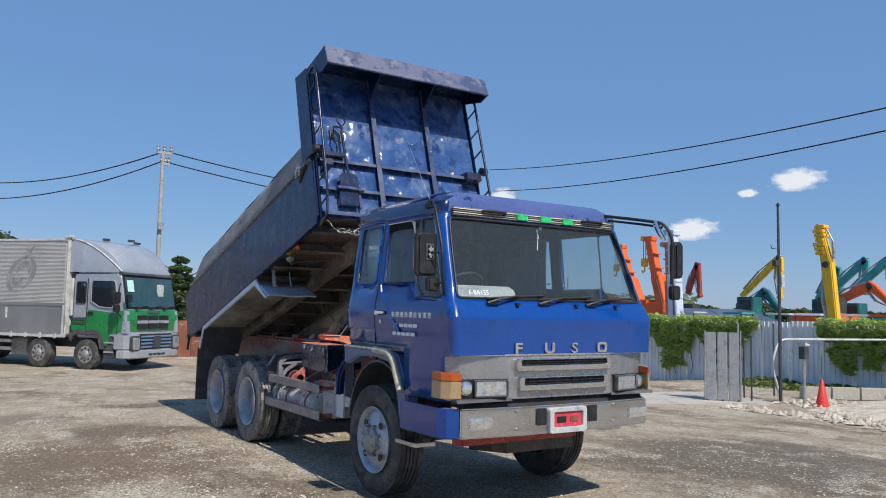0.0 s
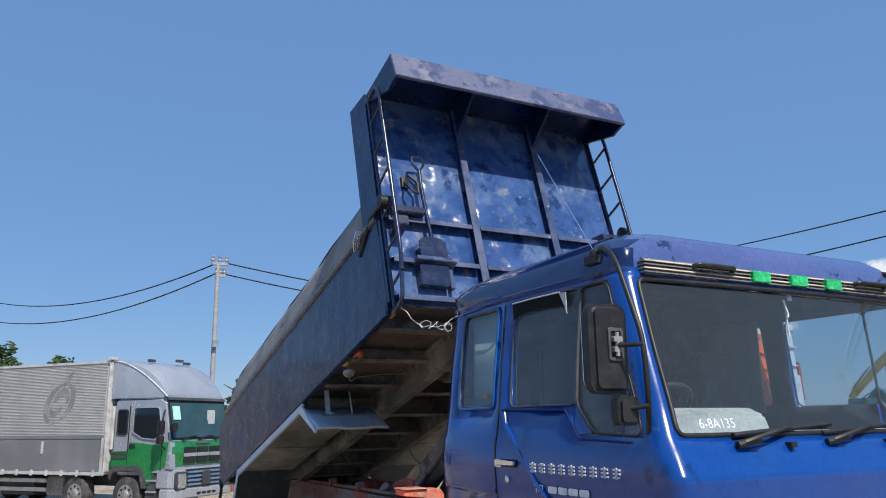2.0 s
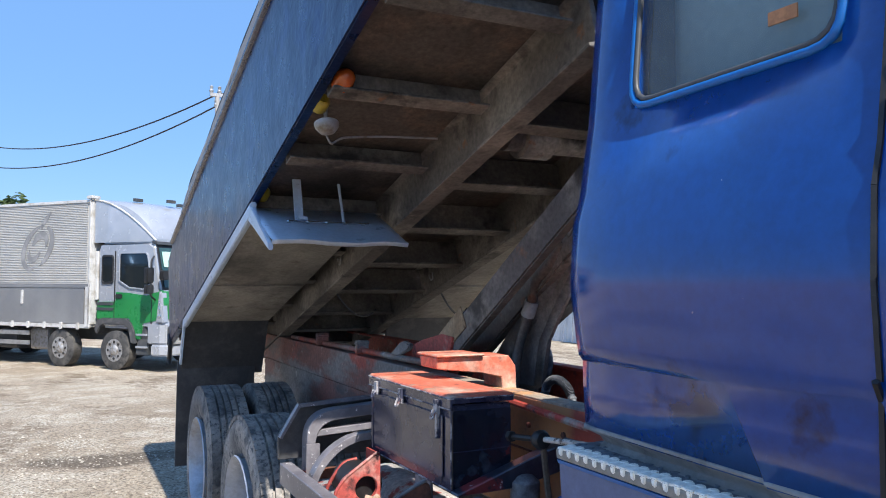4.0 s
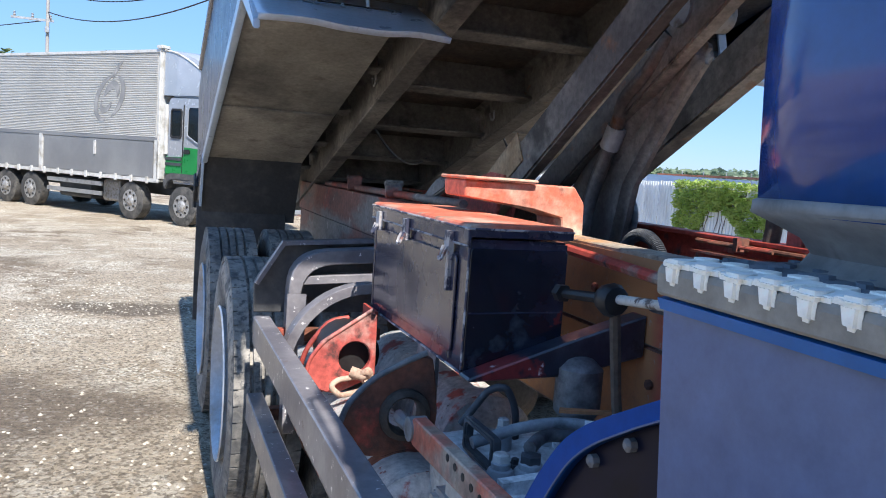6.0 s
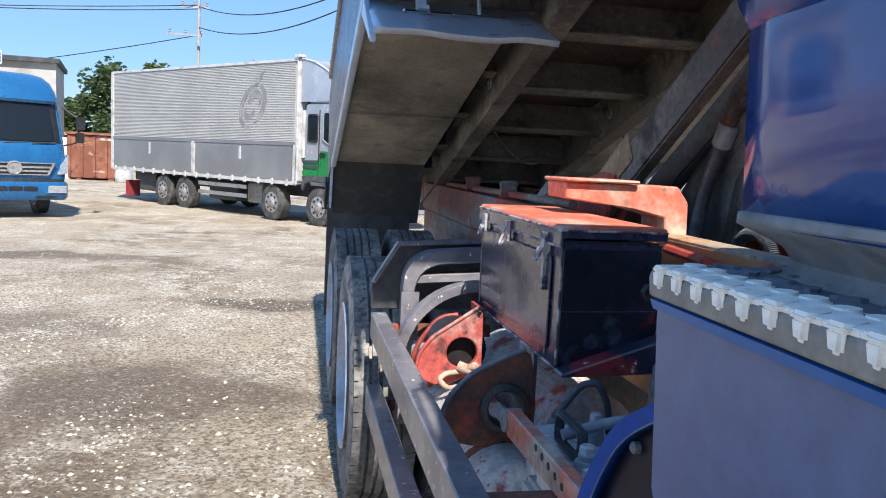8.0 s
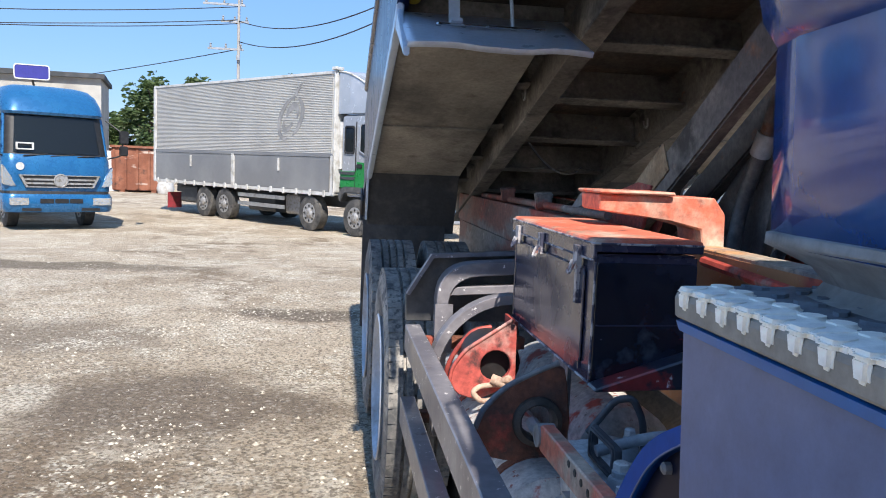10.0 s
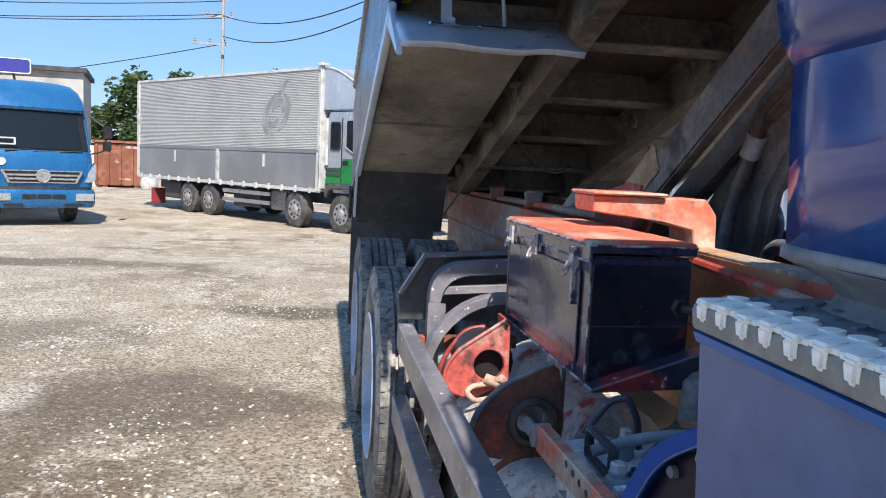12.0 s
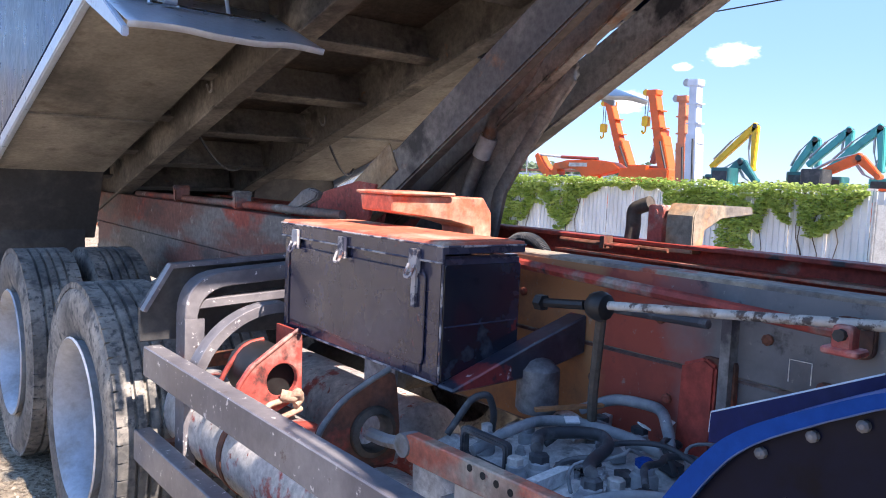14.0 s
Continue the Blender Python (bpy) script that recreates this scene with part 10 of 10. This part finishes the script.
for k in range(4):
    bm = B()
    rbox(bm, 0.90 + 0.20 * k, 1.05 + 0.20 * k, -1.612, -1.59, 0.44, 0.50, 0.01, "y")
    part("bumper_slot", bm, "black", vc)
for k in range(2):
    bm = B()
    prism(bm, [(0.08, 1.36 + 0.12 * k), (0.60, 1.36 + 0.12 * k), (0.60, 1.43 + 0.12 * k), (0.06, 1.43 + 0.12 * k)], "x", 0.030, 0.06)
    part("side_vent", bm, "dark_far", vc, "dark side vent slot")
for y in (0.045, -1.13):
    bm = B()
    prism(bm, [(y - 0.007, 1.2), (y + 0.007, 1.2), (y + 0.007, 2.74), (y - 0.007, 2.74)] if y > 0 else [(-1.10, 1.08), (-1.085, 1.08), (-1.115, 1.95), (-1.13, 1.95)], "x", 0.038, 0.062)
    part("door_gap", bm, "black", vc, "dark shut line of the door")
for mir in (False, True):
    def mx(a, b):
        return (2.49 - b, 2.49 - a) if mir else (a, b)
    bm = B()
    x0, x1 = mx(0.022, 0.20)
    prism(bm, [(-1.475, 1.10), (-1.40, 1.80), (-1.33, 1.82), (-1.25, 1.12)], "x", x0, x1)
    part("corner_panel", bm, "van_silver", vc, "silver corner panel with a clear lamp", bevel=0.02)
    bm = B()
    x0, x1 = mx(0.015, 0.06)
    prism(bm, [(-1.43, 1.20), (-1.385, 1.60), (-1.33, 1.62), (-1.30, 1.22)], "x", x0, x1)
    part("corner_lamp", bm, "lamp_glass", vc, "tall clear corner lamp", bevel=0.01)
    x0, x1 = mx(0.12, 0.50)
    bm = B()
    rbox(bm, x0, x1, -1.600, -1.50, 0.585, 1.04, 0.07, "y")
    hlv = part("headlamp", bm, "dark_far", vc, "dark headlamp housing", bevel=0.015)
    x0, x1 = mx(0.16, 0.46)
    bm = B()
    rbox(bm, x0, x1, -1.618, -1.585, 0.63, 0.995, 0.06, "y")
    part("headlamp_lens", bm, "lamp_glass", hlv, "clear headlamp lens", bevel=0.012)
bm = B()
prism(bm, [(0.56, 0.64), (1.93, 0.64), (1.99, 1.09), (0.50, 1.09)], "y", -1.572, -1.50)
part("grille", bm, "black", vc, "black lower grille")
for k in range(4):
    bm = B()
    z0 = 0.675 + 0.105 * k
    prism(bm, [(-1.600, z0), (-1.573, z0), (-1.573, z0 + 0.055), (-1.592, z0 + 0.055)], "x", 0.55 - 0.012 * k, 1.94 + 0.012 * k)
    part("grille_bar", bm, "steel", vc, "bright grille bar", bevel=0.006)
bm = B()
rbox(bm, 1.08, 1.42, -1.618, -1.58, 0.66, 1.03, 0.05, "y")
part("plate_holder", bm, "dark_far", vc, "dark plate holder", bevel=0.01)
for k in range(3):
    for j in range(2):
        bm = B()
        x0, z0 = 0.52 + 0.50 * k, 1.24 + 0.225 * j
        rbox(bm, x0, x0 + 0.44, -1.452, -1.42, z0, z0 + 0.19, 0.03, "y")
        part("grille_opening", bm, "black", vc, "black upper grille opening")
    bm = B()
    rbox(bm, 0.50 + 0.50 * k, 0.98 + 0.50 * k, -1.470, -1.44, 1.405, 1.50, 0.02, "y")
    part("grille_frame", bm, "van_silver", vc, "silver bar across the upper grille", bevel=0.008)
bm = B()
rbox(bm, 0.98, 1.52, -1.452, -1.40, 1.735, 1.80, 0.02, "y")
part("badge", bm, "steel", vc, "plain silver badge", bevel=0.006)
for cx in (0.50, 1.15, 1.80):
    bm = B()
    tube(bm, [(cx, -1.42, 1.86), (cx + 0.30, -1.41, 1.93), (cx + 0.55, -1.395, 1.94)], 0.014, 6)
    rbox(bm, cx - 0.05, cx + 0.05, -1.445, -1.38, 1.82, 1.875, 0.02, "z")
    part("wiper", bm, "black", vc, "black windscreen wiper")
bm = B()
box(bm, 0.20, 0.48, -0.008, 0.0, 0.0, 0.36)
part("paper_notice", bm, "notice_green", vc, "pale green paper behind the windscreen", xf=Matrix.Translation((0, -1.300, 2.36)) @ Matrix.Rotation(radians(-12.2), 4, "X"))
bm = B()
tube(bm, bend([(0.05, -1.14, 2.60), (-0.16, -1.28, 2.50), (-0.18, -1.28, 1.72), (0.03, -1.22, 1.62)], 0.08), 0.022, 6)
part("mirror_arm", bm, "black", vc, "black mirror arm")
for z0, z1 in ((2.00, 2.34), (1.76, 1.96)):
    bm = B()
    rbox(bm, -0.31, -0.09, -1.31, -1.20, z0, z1, 0.04, "y")
    part("side_mirror", bm, "black", vc, "black side mirror", bevel=0.02)
bm = B()
rbox(bm, -0.06, 0.16, -1.52, -1.40, 2.06, 2.28, 0.05, "y")
part("front_mirror", bm, "black", vc, "black front mirror on the corner", bevel=0.02)
# roof fairing: flat side plates up to a crease, a rounded hood between them
n = 14
bm = B()
rows = []
crease = []
for i in range(n + 1):
    f = i / n
    y = 0.74 - 1.86 * f
    zc = 2.965 + 0.985 * (1 - f ** 1.7)
    zt = 3.985 - 0.10 * f - 0.86 * f ** 5
    hw = 1.19 - 0.06 * f ** 3
    ring_pts = [(-hw, 2.94), (-hw, zc)]
    for k in range(1, 12):
        a = math.pi * k / 12
        ring_pts.append((-hw * math.copysign(abs(math.cos(a)) ** 0.7, math.cos(a)), zc + max(0.012, zt - zc) * math.sin(a) ** 0.6))
    ring_pts += [(hw, zc), (hw, 2.94)]
    rows.append([bm.verts.new((1.245 + x, y, z)) for x, z in ring_pts])
    crease.append((1.245 - hw, y, zc))
for i in range(n):
    for k in range(len(rows[0]) - 1):
        bm.faces.new((rows[i][k], rows[i][k + 1], rows[i + 1][k + 1], rows[i + 1][k]))
bm.faces.new(rows[-1])
bm.faces.new(rows[0][::-1])
fairing = part("roof_fairing", bm, "van_silver", vc, "curved silver roof fairing", smooth=32)
bm = B()
tube(bm, crease, 0.022, 8)
part("fairing_edge", bm, "van_white", fairing, "pale edge of the roof fairing", smooth=60)
for x, y, z in ((0.55, -0.10, 3.93), (1.25, -0.45, 3.95), (1.95, -0.10, 3.93)):
    bm = B()
    rbox(bm, x - 0.12, x + 0.12, y - 0.05, y + 0.05, z, z + 0.07, 0.02, "z")
    part("roof_marker", bm, "dark_far", fairing, "small dark roof marker lamp")
bm = B()
rbox(bm, -0.05, 0.20, 0.72, 0.92, 3.985, 4.06, 0.03, "z")
part("roof_corner_cap", bm, "van_white", van_box, "white corner cap on the roof", bevel=0.01)
bm = B()
rbox(bm, 0.10, 0.20, 0.66, 0.76, 1.6, 2.75, 0.03, "z")
part("gap_pillar", bm, "van_white", vc, "pale pillar between the cab and the cargo body", bevel=0.01)

# ---- bright blue parked truck ----
ht = thing("blue_truck", "bright blue truck with a high roof parked on gravel", "truck", (-7.52, 20.0, -0.22), 32)
W2 = 1.12


def cab_section(z, hw, yf, yr=1.9, r=0.24):
    """A cab outline with rounded front corners, bowed a little at the front."""
    pts = [(-hw, yr, z)]
    for k in range(6):
        a = radians(18 * k)
        pts.append((-(hw - r) - r * math.cos(a), yf + r - r * math.sin(a), z))
    for f in (-0.5, 0.0, 0.5):
        pts.append((f * (hw - r), yf - 0.05 * (1 - f * f), z))
    return pts + [(-x, y, z0) for x, y, z0 in reversed(pts[:7])]


def loft(bm, sections, cap=True):
    rows = [[bm.verts.new(p) for p in sec] for sec in sections]
    for r0, r1 in zip(rows, rows[1:]):
        for k in range(len(r0)):
            j = (k + 1) % len(r0)
            bm.faces.new((r0[k], r0[j], r1[j], r1[k]))
    if cap:
        bm.faces.new(rows[0][::-1])
        bm.faces.new(rows[-1])


bm = B()
loft(bm, [cab_section(0.86, W2, -0.02), cab_section(1.25, W2, -0.03), cab_section(1.56, W2, 0.03), cab_section(1.66, W2 - 0.01, 0.09)])
hc = part("cab", bm, "hino_blue", ht, "glossy bright blue cab", smooth=35)
bm = B()
loft(bm, [cab_section(1.66, W2 - 0.03, 0.12), cab_section(2.56, W2 - 0.10, 0.36)])
part("windscreen_surround", bm, "black", hc, smooth=35)
bm = B()
loft(bm, [cab_section(1.70, W2 - 0.10, 0.105, 0.5), cab_section(2.52, W2 - 0.17, 0.325, 0.7)])
part("windscreen", bm, "glass_van", hc, "dark windscreen", smooth=35)
for sx in (-1, 1):
    bm = B()
    tube(bm, [(sx * (W2 - 0.045), 0.29, 1.66), (sx * (W2 - 0.12), 0.52, 2.57)], 0.045, 8)
    part("pillar", bm, "hino_blue", hc, smooth=50)
bm = B()
loft(bm, [cab_section(2.54, W2 - 0.08, 0.27, 1.9, 0.30), cab_section(2.60, W2 - 0.05, 0.24, 1.9, 0.32), cab_section(2.80, W2 - 0.07, 0.34, 1.9, 0.34), cab_section(3.02, W2 - 0.13, 0.52, 1.9, 0.36), cab_section(3.16, W2 - 0.24, 0.74, 1.9, 0.36), cab_section(3.22, W2 - 0.42, 1.0, 1.9, 0.34)])
part("high_roof", bm, "hino_blue", hc, "rounded bright blue high roof", smooth=45)
for sx in (-1, 1):
    bm = B()
    prism(bm, [(0.46, 1.74), (0.66, 2.42), (1.30, 2.42), (1.30, 1.70)], "x", sx * (W2 - 0.06), sx * (W2 + 0.006))
    part("door_window", bm, "black", hc, bevel=0.01)
bm = B()
loft(bm, [cab_section(0.40, W2 - 0.02, -0.10, 0.8, 0.2), cab_section(0.48, W2 + 0.015, -0.14, 0.8, 0.22), cab_section(0.74, W2 + 0.015, -0.13, 0.8, 0.22), cab_section(0.80, W2 - 0.01, -0.09, 0.8, 0.22)])
bp2 = part("bumper", bm, "hino_blue", hc, "blue front bumper", smooth=40)
bm = B()
loft(bm, [cab_section(0.795, W2 - 0.03, -0.055, 0.8, 0.22), cab_section(0.865, W2 - 0.03, -0.035, 0.8, 0.22)])
part("bumper_gap_fill", bm, "black", hc)
bm = B()
frame_prism(bm, [(-0.70, 0.94), (0.70, 0.94), (0.84, 1.22), (-0.84, 1.22)], [(-0.66, 0.965), (0.66, 0.965), (0.77, 1.195), (-0.77, 1.195)], "y", -0.115, -0.02)
part("grille_frame", bm, "hub_grey", hc, "dull silver grille frame", bevel=0.008)
bm = B()
prism(bm, [(-0.67, 0.96), (0.67, 0.96), (0.78, 1.20), (-0.78, 1.20)], "y", -0.095, -0.02)
part("grille", bm, "black", hc)
for k in range(2):
    bm = B()
    rbox(bm, -0.70 - 0.03 * k, 0.70 + 0.03 * k, -0.112, -0.07, 1.015 + 0.085 * k, 1.055 + 0.085 * k, 0.01, "y")
    part("grille_bar", bm, "hub_grey", hc)
bm = B()
lathe(bm, [(-0.115, 0.155), (-0.128, 0.150), (-0.130, 0.125), (-0.120, 0.115), (-0.122, 0.01)], (0, 0, 1.10), "y", 24)
part("badge", bm, "hub_grey", hc, "plain round silver badge", smooth=40)
for sx in (-1, 1):
    bm = B()
    prism(bm, [(sx * 0.84, 0.94), (sx * 1.125, 1.0), (sx * 1.135, 1.44), (sx * 1.07, 1.34), (sx * 0.94, 1.12)], "y", -0.035, 0.16)
    part("headlamp", bm, "lamp_glass", hc, "clear slanted headlamp", bevel=0.02)
    bm = B()
    rbox(bm, sx * 1.04, sx * 0.66, -0.175, -0.10, 0.56, 0.72, 0.03, "y")
    part("fog_lamp", bm, "lamp_glass", bp2, bevel=0.01)
    bm = B()
    rbox(bm, sx * 0.80, sx * 0.42, -0.192, -0.12, 0.435, 0.495, 0.02, "y")
    part("bumper_slot", bm, "black", bp2)
    bm = B()
    tube(bm, bend([(sx * 1.10, 0.2, 1.62), (sx * 1.34, 0.02, 1.70), (sx * 1.40, 0.0, 2.2), (sx * 1.10, 0.35, 2.50)], 0.08), 0.02, 6)
    part("mirror_arm", bm, "black", hc)
    bm = B()
    rbox(bm, sx * 1.30, sx * 1.50, -0.05, 0.05, 1.98, 2.28, 0.04, "y")
    part("side_mirror", bm, "black", hc, bevel=0.02)
    bm = B()
    rbox(bm, sx * 1.30, sx * 1.48, -0.05, 0.05, 1.70, 1.93, 0.04, "y")
    part("side_mirror", bm, "black", hc, bevel=0.02)
bm = B()
for k in range(3):
    rbox(bm, -0.44 + 0.30 * k, -0.16 + 0.30 * k, -0.192, -0.12, 0.60, 0.70, 0.02, "y")
part("bumper_grille", bm, "black", bp2, bevel=0.006)
bm = B()
frame_prism(bm, rounded(-0.86, -0.50, 1.76, 1.92, 0.01), rounded(-0.82, -0.54, 1.79, 1.89, 0.01), "y", 0.088, 0.096)
part("paper_notice", bm, "van_white", hc, "small white framed notice behind the windscreen", xf=Matrix.Translation((0, -0.03, 0)))
bm = B()
lathe(bm, [(-0.075, 0.085), (-0.079, 0.083), (-0.080, 0.004)], (-0.80, 0.035, 1.40), "y", 18)
part("round_sticker", bm, "van_white", hc, "round pale sticker")
for k in range(3):
    bm = B()
    cx = -0.72 + 0.55 * k
    tube(bm, [(cx, 0.03, 1.63), (cx + 0.50, 0.05, 1.68)], 0.016, 5)
    part("wiper", bm, "black", hc)
for x in (-0.95, 0.67):
    small_wheel(ht, x + 0.14, 1.05, 0.46, 0.26)
bm = B()
box(bm, -1.12, 1.12, 2.0, 7.5, 0.9, 2.5)
part("cargo_body", bm, "van_white", ht, "pale cargo body", bevel=0.02)
for x in (-0.95, 0.67):
    small_wheel(ht, x + 0.14, 5.6, 0.42, 0.26)
